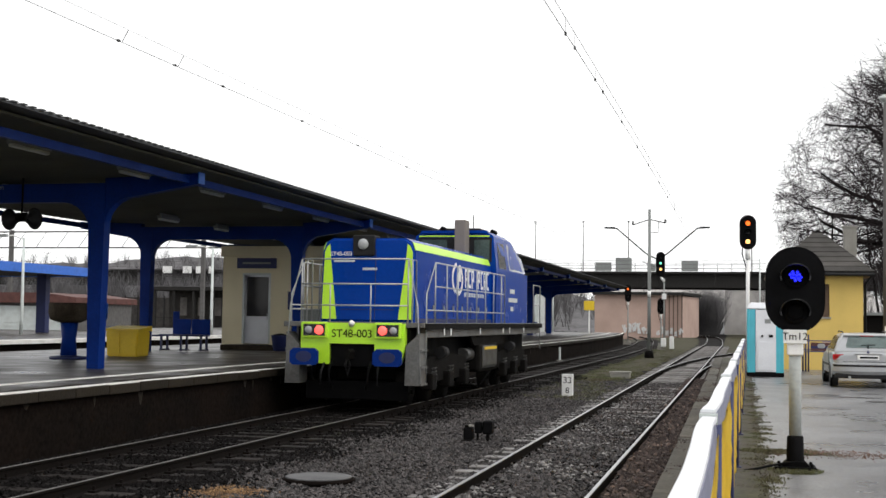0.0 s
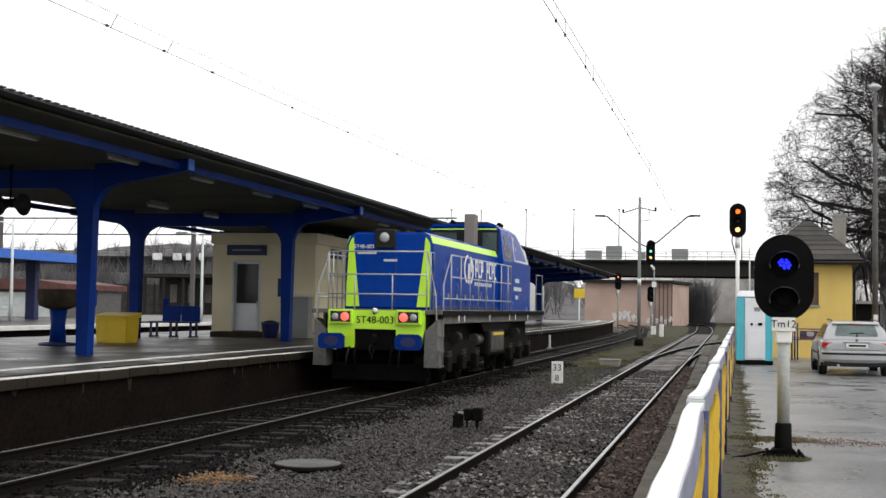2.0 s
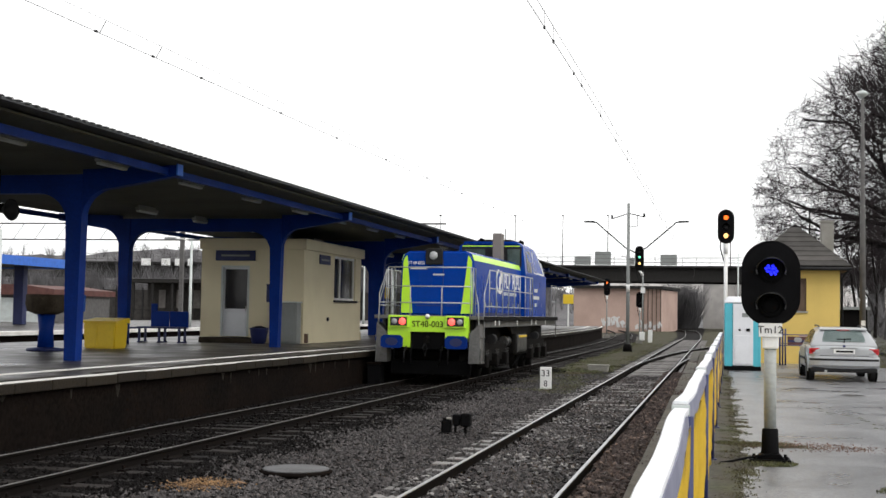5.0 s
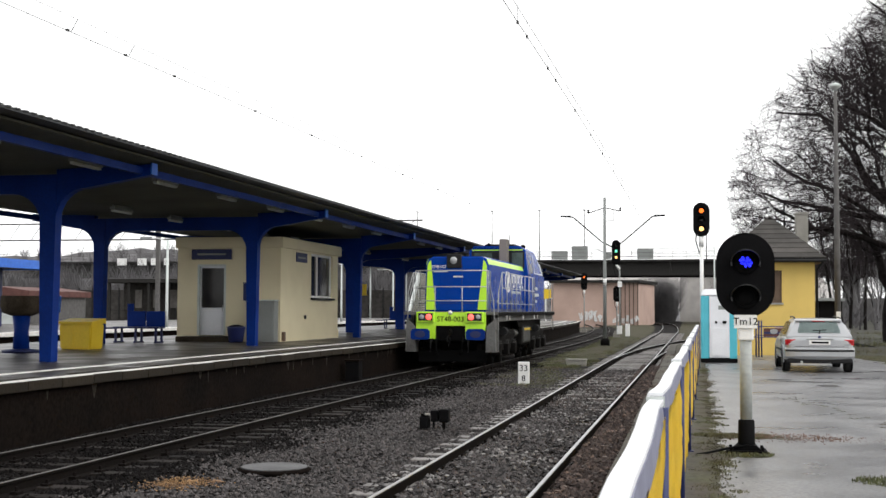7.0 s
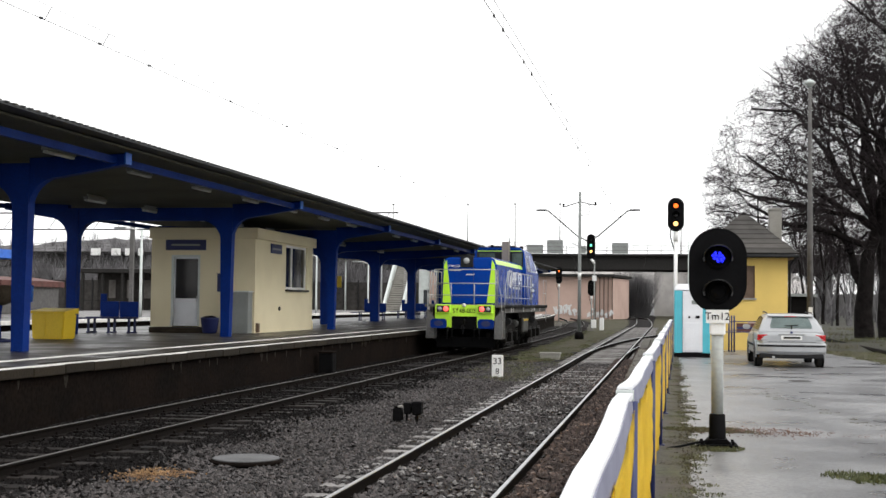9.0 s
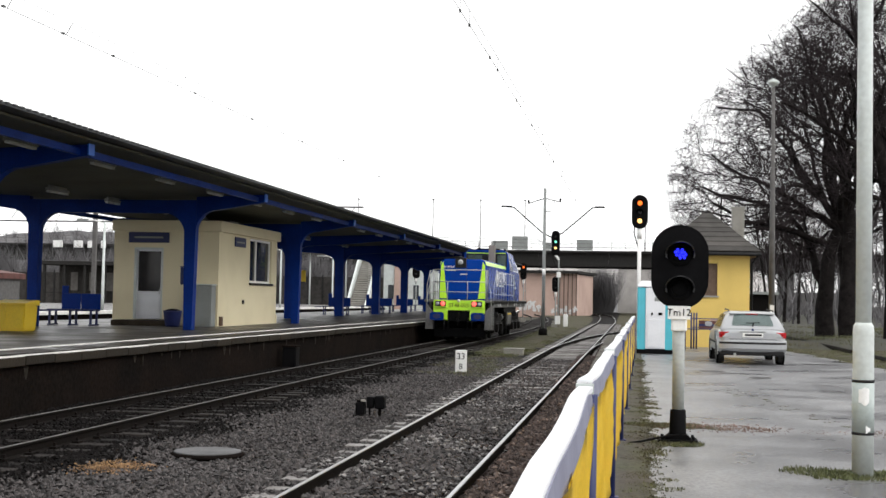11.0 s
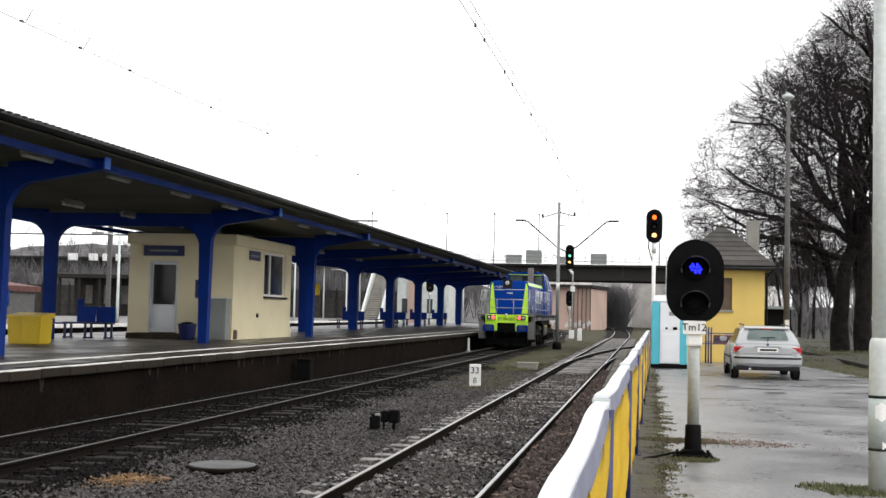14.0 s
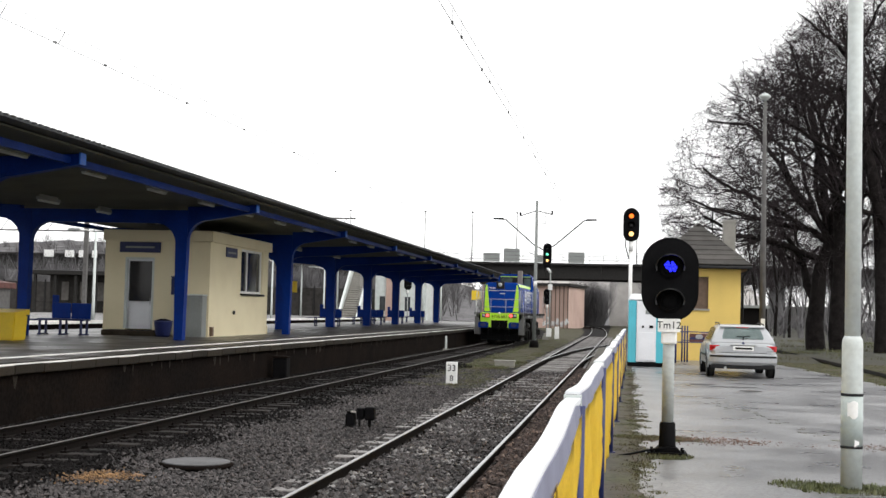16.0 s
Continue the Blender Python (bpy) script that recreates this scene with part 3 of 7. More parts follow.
# ---------- kiosk on the platform ----------
kio = thing("platform_kiosk", pose(0, 0, 0), "small cream-rendered platform building with a white door", "building")
X0, X1, Y0, Y1, KZ = -16.5, -12.95, 39.25, 46.1, 4.14
for front in ((X0, -15.78, Y0, Y0 + 0.3, PH - 0.01, KZ), (-14.84, X1 - 0.3, Y0, Y0 + 0.3, PH - 0.01, KZ), (-15.78, -14.84, Y0, Y0 + 0.3, 3.26, KZ), (X0, X0 + 0.3, Y0 + 0.3, Y1, PH - 0.01, KZ), (X0 + 0.3, X1 - 0.3, Y1 - 0.3, Y1, PH - 0.01, KZ), (X1 - 0.3, X1, Y0, 42.65, PH - 0.01, KZ), (X1 - 0.3, X1, 45.35, Y1, PH - 0.01, KZ), (X1 - 0.3, X1, 42.65, 45.35, PH - 0.01, 2.22), (X1 - 0.3, X1, 42.65, 45.35, 3.78, KZ)):
    part("wall", box(B(), *front), M["cream"], kio, "cream-yellow rendered wall")
part("roof", box(B(), X0 - 0.05, X1 + 0.10, Y0 - 0.10, Y1 + 0.15, 3.82, KZ + 0.03, 0.01), M["cream"], kio, "cream boxed eaves")
part("plinth", box(B(), X0 - 0.02, X1 + 0.03, Y1 - 0.02, Y1 + 0.03, PH - 0.01, PH + 0.3), M["cream"], kio)
door = part("door", box(B(), -15.76, -14.86, Y0 + 0.10, Y0 + 0.16, PH + 0.2, 3.24), M["white_plastic"], kio, "white door with a tall dark pane")
part("pane", box(B(), -15.68, -14.93, Y0 + 0.085, Y0 + 0.10, 1.86, 3.16), M["glass_dull"], door)
part("panel", box(B(), -15.68, -14.94, Y0 + 0.08, Y0 + 0.10, 1.05, 1.78, 0.015), M["white_plastic"], door)
part("handle", tube(B(), [(-14.94, Y0 + 0.04, 1.75), (-14.94, Y0 + 0.04, 1.95)], 0.015), M["steel"], door)
part("door_frame", prism(B(), [(-15.80, PH + 0.2), (-15.80, 3.28), (-14.82, 3.28), (-14.82, PH + 0.2), (-14.88, PH + 0.2), (-14.88, 3.22), (-15.74, 3.22), (-15.74, PH + 0.2)], "y", Y0 - 0.012, Y0 + 0.2), M["pale_grey"], kio)
part("step", box(B(), -16.2, -14.4, Y0 - 0.85, Y0 - 0.003, PH - 0.01, PH + 0.17, 0.02), M["verge_mud"], kio, "brown concrete doorstep")
sg = part("name_sign", box(B(), -16.0, -14.62, Y0 - 0.05, Y0 - 0.004, 3.44, 3.78, 0.008), M["navy"], kio, "dark blue sign with a line of lettering")
part("lettering_bar", box(B(), -15.8, -14.82, Y0 - 0.054, Y0 - 0.05, 3.58, 3.64), M["grey_paint"], sg)
sg = part("side_sign", box(B(), X1 + 0.004, X1 + 0.04, 40.85, 42.05, 3.42, 3.74, 0.008), M["navy"], kio, "small dark blue sign")
part("lettering_bar", box(B(), X1 + 0.04, X1 + 0.044, 41.0, 41.9, 3.54, 3.60), M["grey_paint"], sg)
wf = B()
for y0, y1, z0, z1 in ((42.65, 42.73, 2.22, 3.78), (45.27, 45.35, 2.22, 3.78), (42.73, 45.27, 2.22, 2.30), (42.73, 45.27, 3.70, 3.78), (43.55, 43.63, 2.30, 3.70)):
    box(wf, X1 - 0.16, X1 - 0.06, y0, y1, z0, z1)
win = part("window", wf, M["white"], kio, "white framed window with dark panes")
for y0, y1 in ((42.73, 43.55), (43.63, 45.27)):
    part("pane", box(B(), X1 - 0.125, X1 - 0.11, y0, y1, 2.30, 3.70), M["glass_dull"], win)
part("sill", box(B(), X1 - 0.1, X1 + 0.08, 42.6, 45.4, 2.15, 2.218), M["dark_grey"], win)
part("blind", box(B(), X1 - 0.15, X1 - 0.13, 42.75, 43.5, 2.95, 3.08), M["white"], win)
part("roof_slab", box(B(), X0 + 0.05, X1 - 0.02, Y0 + 0.05, Y1 - 0.05, KZ + 0.032, KZ + 0.06), M["roof_sheet"], kio)
part("vent", tube(B(), [(X1 + 0.0, 41.9, 1.55), (X1 + 0.05, 41.9, 1.55)], 0.07), M["dark_grey"], kio)
part("floodlight", box(B(), X1 - 0.05, X1 + 0.10, Y0 + 0.15, Y0 + 0.30, PH + 0.02, PH + 0.32, 0.02), M["wood"], kio)

gb = thing("utility_cabinet", pose(-13.35, 38.95, PH), "grey-green metal cabinet against the kiosk wall", "cabinet")
part("body", box(B(), -0.42, 0.36, -0.22, 0.22, 0.0, 1.32, 0.015), M["grey_paint"], gb)
part("door", box(B(), -0.38, 0.32, -0.235, -0.222, 0.08, 1.26, 0.004), M["grey_paint"], gb)
part("lid", box(B(), -0.45, 0.39, -0.25, 0.24, 1.32, 1.36, 0.01), M["pale_grey"], gb)


def flower_tub(x, y):
    t = thing("round_tub", pose(x, y, PH), "round blue tub beside the kiosk door", "tub")
    part("bowl", lathe(B(), [(0.19, 0.0), (0.23, 0.05), (0.29, 0.46), (0.31, 0.50), (0.27, 0.50), (0.24, 0.42)]), M["navy"], t)
    part("soil", lathe(B(), [(0.255, 0.45), (0.22, 0.52), (0.08, 0.56)]), M["soot"], t)


flower_tub(-14.1, 38.3)
wp = thing("waste_bin", pose(-12.575, 35.05, PH + 1.3), "small blue box bin fixed on a canopy column", "bin")
part("body", box(B(), -0.09, 0.0, -0.12, 0.12, 0.0, 0.50, 0.02), M["navy"], wp)
part("lid", box(B(), -0.10, 0.0, -0.13, 0.13, 0.50, 0.53, 0.01), M["navy"], wp)


# ---------- barrier along the car park ----------
def bx(y):
    """Line of the barrier, with a slight bend at its second post."""
    return -0.149 + (0.003 if y < 5.9 else 0.0145) * (y - 5.9)


fence = thing("barrier_fence", pose(0, 0, 0), "steel barrier with white padded top rail and yellow banners", "barrier")
ys = [1.55, 5.88, 10.15, 14.4, 18.6, 22.8, 27.0, 31.2, 35.4]
for i, (a, b) in enumerate(zip(ys, ys[1:])):
    bm = B()
    n = 16
    rings = []
    for k in range(n + 1):
        f = k / n
        y = a + 0.03 + (b - a - 0.06) * f
        w = 0.036 + 0.004 * noise.noise((y * 1.7, i, 0))
        dz = 0.012 * noise.noise((y * 0.9, i * 3, 4)) - 0.022 * math.sin(math.pi * f) - 0.012 * max(0, (f - 0.86) / 0.14) + 0.004 * max(0, (0.12 - f) / 0.12)
        dx = 0.012 * noise.noise((y * 0.8, i * 5, 9)) + 0.01 * max(0, (f - 0.86) / 0.14)
        drop = 0.075 + 0.02 * noise.noise((y * 1.5, i, 7))
        rings.append([bm.verts.new((bx(y) + dx + w * c, y, 1.435 + dz - drop * s)) for c, s in ((-0.92, 0.35), (-1, 0.10), (-0.85, 0), (0.88, 0), (0.95, 0.10), (0.92, 0.35))])
    for p, q in zip(rings, rings[1:]):
        for k in range(6):
            bm.faces.new((p[k], p[(k + 1) % 6], q[(k + 1) % 6], q[k]))
    bm.faces.new(rings[0][::-1])
    bm.faces.new(rings[-1])
    bmesh.ops.recalc_face_normals(bm, faces=bm.faces)
    rail = part("top_rail", bm, M["white_plastic"], fence, "white sleeve over the top rail")
    bm = B()
    rings = []
    for k in range(n + 1):
        f = k / n
        y = a + 0.03 + (b - a - 0.06) * f
        sag = 0.012 * noise.noise((y * 0.9, i * 3, 4)) - 0.022 * math.sin(math.pi * f) - 0.012 * max(0, (f - 0.86) / 0.14) + 0.004 * max(0, (0.12 - f) / 0.12)
        x = bx(y) + 0.012 * noise.noise((y * 0.8, i * 5, 9))
        rings.append([bm.verts.new((x + u, y, 1.42 + sag - v)) for u, v in ((-0.03, 0), (0.038, 0), (0.047, 0.085), (-0.036, 0.085))])
    for p, q in zip(rings, rings[1:]):
        for k in range(4):
            bm.faces.new((p[k], p[(k + 1) % 4], q[(k + 1) % 4], q[k]))
    bm.faces.new(rings[0][::-1])
    bm.faces.new(rings[-1])
    bmesh.ops.recalc_face_normals(bm, faces=bm.faces)
    # the sleeve's side carries its shade as a darker colour
    part("side_band", bm, M["sleeve_shade"], rail, "side of the white sleeve, shade put into its grey-violet")
    bm = B()
    cols, rowsn = 44, 10
    front = []
    for k in range(cols + 1):
        y = a + 0.05 + (b - a - 0.10) * k / cols
        col = []
        for r in range(rowsn + 1):
            z = 0.46 + (1.345 - 0.46) * r / rowsn
            fold = 0.020 * math.sin((y * 2.1 + z * 3.0 + i) * 2.4) * (0.4 + 0.6 * math.sin(math.pi * k / cols)) + 0.014 * noise.noise((y * 3.2, z * 4, i))
            col.append(bm.verts.new((bx(y) + 0.036 + fold, y, z - 0.02 * math.sin(math.pi * k / cols))))
        front.append(col)
    for k in range(cols):
        for r in range(rowsn):
            bm.faces.new((front[k][r], front[k + 1][r], front[k + 1][r + 1], front[k][r + 1])).smooth = True
    bmesh.ops.solidify(bm, geom=bm.faces[:], thickness=0.004)
    part("banner", bm, M["yellow_cloth"], fence, "creased yellow cloth banner")
    part("strap", box(B(), bx(b) - 0.038, bx(b) + 0.044, b - 0.022, b + 0.022, 1.35, 1.428), M["pale_grey"], fence, "grey strap at the joint")
for y in ys:
    bm = B()
    tube(bm, [(bx(y) + 0.036, y, PZ - 0.12), (bx(y) + 0.036, y, 1.38)], 0.026, 10)
    box(bm, bx(y) - 0.02, bx(y) + 0.09, y - 0.05, y + 0.05, PZ - 0.06, PZ + 0.02)
    part("post", bm, M["navy"], fence, "dark blue steel post")
for z in (0.44, 1.33):
    part("rail_bar", tube(B(), [(bx(y), y, z) for y in ys], 0.018, 8), M["navy"], fence)

# ---------- low shunting signal ----------
ST = thing("shunting_signal", pose(0.64, 14.5, PZ - 0.01), "dwarf shunting signal with an oval black head showing blue", "signal")
bm = B()
box(bm, -0.22, 0.22, -0.16, 0.16, 0.0, 0.045, 0.01)
prism(bm, [(-0.16, 0.04), (0.16, 0.04), (0.10, 0.10), (-0.10, 0.10)], "y", -0.12, 0.12)
part("base", bm, M["black"], ST, "black iron foot")
for dx in (-0.17, 0.17):
    for dy in (-0.11, 0.11):
        part("bolt", tube(B(), [(dx, dy, 0.04), (dx, dy, 0.08)], 0.018, 6), M["black"], ST)
part("sleeve", lathe(B(), [(0.10, 0.08), (0.095, 0.12), (0.088, 0.36), (0.075, 0.375)]), M["black"], ST, "black lower mast sleeve")
part("mast", lathe(B(), [(0.066, 0.30), (0.066, 1.47)]), M["mast_grey"], ST, "pale grey steel mast")
pl = part("name_plate", box(B(), -0.13, 0.12, -0.115, -0.10, 1.385, 1.535, 0.004), M["white"], ST, "white plate lettered Tm12")
writing("lettering", "Tm12", 0.115, pose(-0.005, -0.118, 1.46, 90, 0, 0), M["black"], pl)
bm = B()
box(bm, -0.085, 0.085, -0.09, 0.09, 1.25, 1.41, 0.02)
part("junction_box", bm, M["white"], ST, "dirty white junction box on the mast")
HZ = 1.975
head = part("head", prism(B(), [(x, HZ + z) for x, z in stadium(0.635, 0.95, 16)], "y", -0.07, 0.0), M["black"], ST, "black oval background board")
part("housing", prism(B(), [(x, HZ + z) for x, z in stadium(0.40, 0.78, 12)], "y", 0.0, 0.20), M["black"], ST)
for dz, lit in ((0.145, "blue_glow"), (-0.24, "black")):
    bm = B()
    ring, n = [], 22
    for depth in (0.0, -0.24):
        row = []
        for k in range(n + 1):
            a = math.radians(-20 + 220 * k / n)
            d = depth * (0.45 + 0.55 * max(0, math.sin(a)))
            row.append([bm.verts.new((r * math.cos(a), -0.07 + d, HZ + dz + 0.85 * r * math.sin(a))) for r in (0.150, 0.163)])
        ring.append(row)
    for k in range(n):
        for j in (0, 1):
            bm.faces.new((ring[0][k][j], ring[0][k + 1][j], ring[1][k + 1][j], ring[1][k][j])).smooth = True
        bm.faces.new((ring[1][k][0], ring[1][k + 1][0], ring[1][k + 1][1], ring[1][k][1]))
    bmesh.ops.recalc_face_normals(bm, faces=bm.faces)
    part("hood", bm, M["black_gloss"], head, "black sun hood")
    part("lens_ring", lathe(B(), [(0.135, 0.0), (0.135, 0.02), (0.1, 0.02)], 20, pose(0, -0.072, HZ + dz, 90)), M["black"], head)
    lens = part("lens", lathe(B(), [(0.098, 0.0), (0.09, 0.012), (0.05, 0.022), (0.01, 0.025)], 20, pose(0, -0.094, HZ + dz, 90)), M["black"], head, "dark lens")
    if lit == "blue_glow":
        bm = B()
        for u, v in ((-0.055, 0.02), (-0.04, -0.012), (-0.022, 0.022), (-0.008, -0.02), (0.012, 0.012), (0.03, -0.022), (0.042, 0.018), (0.06, -0.01), (-0.03, 0.048), (0.02, 0.045), (0.0, -0.045), (0.045, -0.042)):
            lathe(bm, [(0.017, 0.0), (0.013, 0.012), (0.003, 0.016)], 8, pose(u, -0.122, HZ + dz + v, 90))
        part("lit_diodes", bm, M["blue_glow"], head, "cluster of lit blue diodes")
part("cable", tube(B(), [(0.02, -0.1, 0.10), (-0.2, -0.16, 0.07), (-0.42, -0.3, 0.03), (-0.6, -0.32, 0.0)], 0.014, 6), M["black"], ST, "black cable")

# ---------- lamp post on the car park ----------
LP = thing("lamp_post", pose(2.22, 12.13, PZ - 0.02), "tall pale grey painted steel lamp post", "lamp post")
part("lower_tube", lathe(B(), [(0.098, 0.0), (0.095, 1.36), (0.09, 1.40), (0.074, 1.43)], 20), M["pale_grey"], LP, "thicker lower tube")
part("upper_tube", lathe(B(), [(0.072, 1.40), (0.070, 3.6), (0.06, 9.0)], 20), M["pale_grey"], LP)
part("wrap", lathe(B(), [(0.1, 0.42), (0.1, 0.88)], 20), M["film"], LP, "greenish film wrapped round the post")
for z in (0.40, 0.88):
    part("strap", lathe(B(), [(0.1015, z), (0.1015, z + 0.025)], 20), M["dark_grey"], LP)
for a0, a1, z0, z1 in ((-2.15, -1.2, 0.70, 0.82), (-1.5, -1.05, 0.44, 0.47)):
    bm = B()
    q = [(0.1025 * math.cos(a), 0.1025 * math.sin(a), 0.5 + 0.5 * math.sin(7 * a)) for a in np.linspace(a0, a1, 9)]
    lo_, hi_ = [bm.verts.new((x, y, z0 - 0.03 * f)) for x, y, f in q], [bm.verts.new((x, y, z1 + 0.02 * f)) for x, y, f in q]
    for k in range(8):
        bm.faces.new((lo_[k], lo_[k + 1], hi_[k + 1], hi_[k]))
    part("sticker", bm, M["white"], LP, "torn white sticker scrap")
part("arm", tube(B(), [(0, 0, 8.9), (0, 0.3, 9.3), (0, 1.4, 9.5)], 0.04), M["pale_grey"], LP)
part("lantern", box(B(), -0.13, 0.13, 1.3, 1.95, 9.42, 9.56, 0.03), M["grey_paint"], LP)


# ---------- silver estate car ----------
def loft(rings, smooth=True):
    """Skins a row of equal rings and closes both ends."""
    bm = B()
    vs = [[bm.verts.new(p) for p in r] for r in rings]
    n = len(vs[0])
    for a, b in zip(vs, vs[1:]):
        for k in range(n):
            bm.faces.new((a[k], a[(k + 1) % n], b[(k + 1) % n], b[k])).smooth = smooth
    bm.faces.new(vs[0][::-1]), bm.faces.new(vs[-1])
    bmesh.ops.recalc_face_normals(bm, faces=bm.faces)
    return bm


def soft_box(y, half, z0, z1, power=0.32, n=28):
    """A rounded cross-section at one place along the car."""
    out = []
    for k in range(n):
        a = 2 * math.pi * (k + 0.5) / n
        c, s = math.cos(a), math.sin(a)
        out.append((half * math.copysign(abs(c) ** power, c), y, (z0 + z1) / 2 + (z1 - z0) / 2 * math.copysign(abs(s) ** power, s)))
    return out


CABIN = ((0.03, 0.74, 0.92), (0.10, 0.72, 1.02), (0.22, 0.69, 1.15), (0.34, 0.66, 1.26), (0.45, 0.635, 1.32), (0.65, 0.62, 1.355), (1.5, 0.61, 1.38), (2.15, 0.61, 1.36), (2.5, 0.63, 1.27), (2.9, 0.67, 1.10), (3.2, 0.70, 0.93))


def cabin_half(y, z):
    """Half the cabin's width at a place and a height: the sides lean in."""
    return 0.80 - 0.20 * max(0.0, z - 0.92) / 0.48


def cabin_top(y):
    return float(np.interp(y, [c[0] for c in CABIN], [c[2] for c in CABIN]))


def cabin_ring(y):
    zt = cabin_top(y)
    h = cabin_half(y, zt)
    r = min(0.10, max(0.01, (zt - 0.90) * 0.4))
    side = [(cabin_half(y, z), z) for z in np.linspace(0.86, zt - r, 5)]
    bend = [(h - r + r * math.cos(a), zt - r + r * math.sin(a)) for a in np.linspace(0.25, math.pi / 2, 5)]
    crown = [(h * f * 0.8, zt + 0.012 * (1 - f)) for f in (0.75, 0.45, 0.15)]
    rightside = side + bend + crown
    return [(x, y, z) for x, z in rightside] + [(-x, y, z) for x, z in rightside[::-1]]


def patch(grid, thick=0.006):
    """A pane over a grid of points."""
    bm = B()
    vs = [[bm.verts.new(p) for p in r] for r in grid]
    for i in range(len(vs) - 1):
        for k in range(len(vs[0]) - 1):
            bm.faces.new((vs[i][k], vs[i][k + 1], vs[i + 1][k + 1], vs[i + 1][k])).smooth = True
    bmesh.ops.solidify(bm, geom=bm.faces[:], thickness=thick)
    bmesh.ops.recalc_face_normals(bm, faces=bm.faces)
    return bm


def car(m):
    """Local: x right, y forward, the rear bumper at y = 0."""
    c = thing("estate_car", m, "silver estate car parked on wet asphalt", "car")
    lower = ((-0.015, 0.70, 0.46, 0.82), (0.02, 0.79, 0.36, 0.90), (0.10, 0.825, 0.30, 0.945), (0.40, 0.85, 0.27, 0.955), (1.2, 0.86, 0.25, 0.955), (2.4, 0.86, 0.25, 0.945), (3.1, 0.87, 0.25, 0.93), (3.6, 0.865, 0.25, 0.88), (4.1, 0.83, 0.27, 0.80), (4.35, 0.76, 0.32, 0.70), (4.45, 0.62, 0.40, 0.60))
    body = part("body", loft([soft_box(*q) for q in lower]), M["silver"], c, "silver painted lower body")
    part("cabin", loft([cabin_ring(y) for y in (0.03, 0.06, 0.10, 0.16, 0.22, 0.28, 0.34, 0.40, 0.45, 0.55, 0.65, 1.0, 1.5, 2.15, 2.3, 2.5, 2.7, 2.9, 3.2)]), M["silver"], c, "silver roof and pillars")
    # tailgate glass on the slope between the pillars
    grid = []
    for y in np.linspace(0.085, 0.39, 8):
        z = cabin_top(y)
        w = cabin_half(y, z) - 0.085
        grid.append([(u * w, y - 0.012 + 0.02 * u * u, z + 0.016 - 0.02 * u * u) for u in np.linspace(-1, 1, 9)])
    rw = part("rear_window", patch(grid), M["sky_pale_glass"], c, "rear window, reflected sky put into its pale colour")
    part("wiper", tube(B(), [(-0.16, 0.12, 1.075), (0.18, 0.13, 1.09)], 0.011, 6), M["black"], rw)
    part("wiper", tube(B(), [(0.0, 0.05, 1.0), (0.02, 0.12, 1.08)], 0.014, 6), M["black"], rw)
    part("roof_spoiler", loft([[(x, 0.40 + dy, 1.31 + dz) for dy, dz in ((-0.06, 0.0), (0.06, 0.03), (0.06, 0.058), (-0.06, 0.02))] for x in np.linspace(-0.58, 0.58, 7)], False), M["silver"], c)
    part("brake_light", box(B(), -0.16, 0.16, 0.335, 0.35, 1.30, 1.315, 0.003), M["red_lens"], c)
    for s in (-1, 1):
        for y0, y1, y2, y3, z1 in ((0.52, 0.62, 1.18, 1.16, 1.28), (1.22, 1.25, 2.0, 1.98, 1.305), (2.04, 2.02, 2.82, 2.36, 1.295)):
            grid = []
            for f in np.linspace(0, 1, 5):
                z = 0.955 + (z1 - 0.955) * f
                a, b = y0 + (y1 - y0) * f, y2 + (y3 - y2) * f
                grid.append([(s * (cabin_half(y, z) + 0.006), y, z) for y in np.linspace(a, b, 5)])
            part("side_window", patch(grid), M["glass_dull"], c, "dark side window")
        part("roof_rail", tube(B(), [(s * 0.565, 0.55, 1.37), (s * 0.565, 0.68, 1.405), (s * 0.555, 2.0, 1.425), (s * 0.555, 2.15, 1.40)], 0.016, 6), M["dark_grey"], c, "dark roof rail")
        lt = part("tail_light", patch([[(s * (0.845 - 0.25 * u), 0.055 - 0.062 * min(1, u * 2.2) ** 0.6, z) for u in np.linspace(0, 1, 8)] for z in np.linspace(0.70, 0.845, 4)], 0.02), M["red_lens"], c, "red tail light")
        part("side_lens", patch([[(s * (0.845 - 0.0 * u), 0.21 - 0.155 * u, z) for u in np.linspace(0, 1, 4)] for z in (0.71, 0.77, 0.835)], 0.012), M["red_lens"], lt)
        part("reversing_lens", box(B(), min(s * 0.60, s * 0.76), max(s * 0.60, s * 0.76), -0.024, -0.004, 0.705, 0.742, 0.004), M["lamp_glass"], lt)
        mr = part("mirror", loft([soft_box(y, w, -0.065, 0.065, 0.6, 12) for y, w in ((0.0, 0.09), (0.06, 0.10), (0.13, 0.05))]), M["silver"], c, "silver door mirror")
        mr.matrix_basis = pose(s * 0.965, 2.58, 1.0)
        for k, y in enumerate((0.82, 3.55)):
            w = part("wheel", lathe(B(), [(0.20, -0.1), (0.295, -0.1), (0.315, -0.07), (0.317, 0.0), (0.315, 0.07), (0.295, 0.1), (0.20, 0.1)], 24, pose(s * 0.775, y, 0.317, 0, 90, 0)), M["tyre"], c, "black tyre")
            part("rim", lathe(B(), [(0.205, -0.07), (0.205, 0.075), (0.17, 0.085), (0.05, 0.07)], 18, pose(s * 0.79, y, 0.317, 0, 90 * s, 0)), M["silver"], w)
            bm = B()
            pts = [(s * 0.856, y + 0.355 * math.cos(a), 0.335 + 0.355 * math.sin(a)) for a in np.linspace(-0.25, math.pi + 0.25, 18)]
            tube(bm, pts, 0.018, 6)
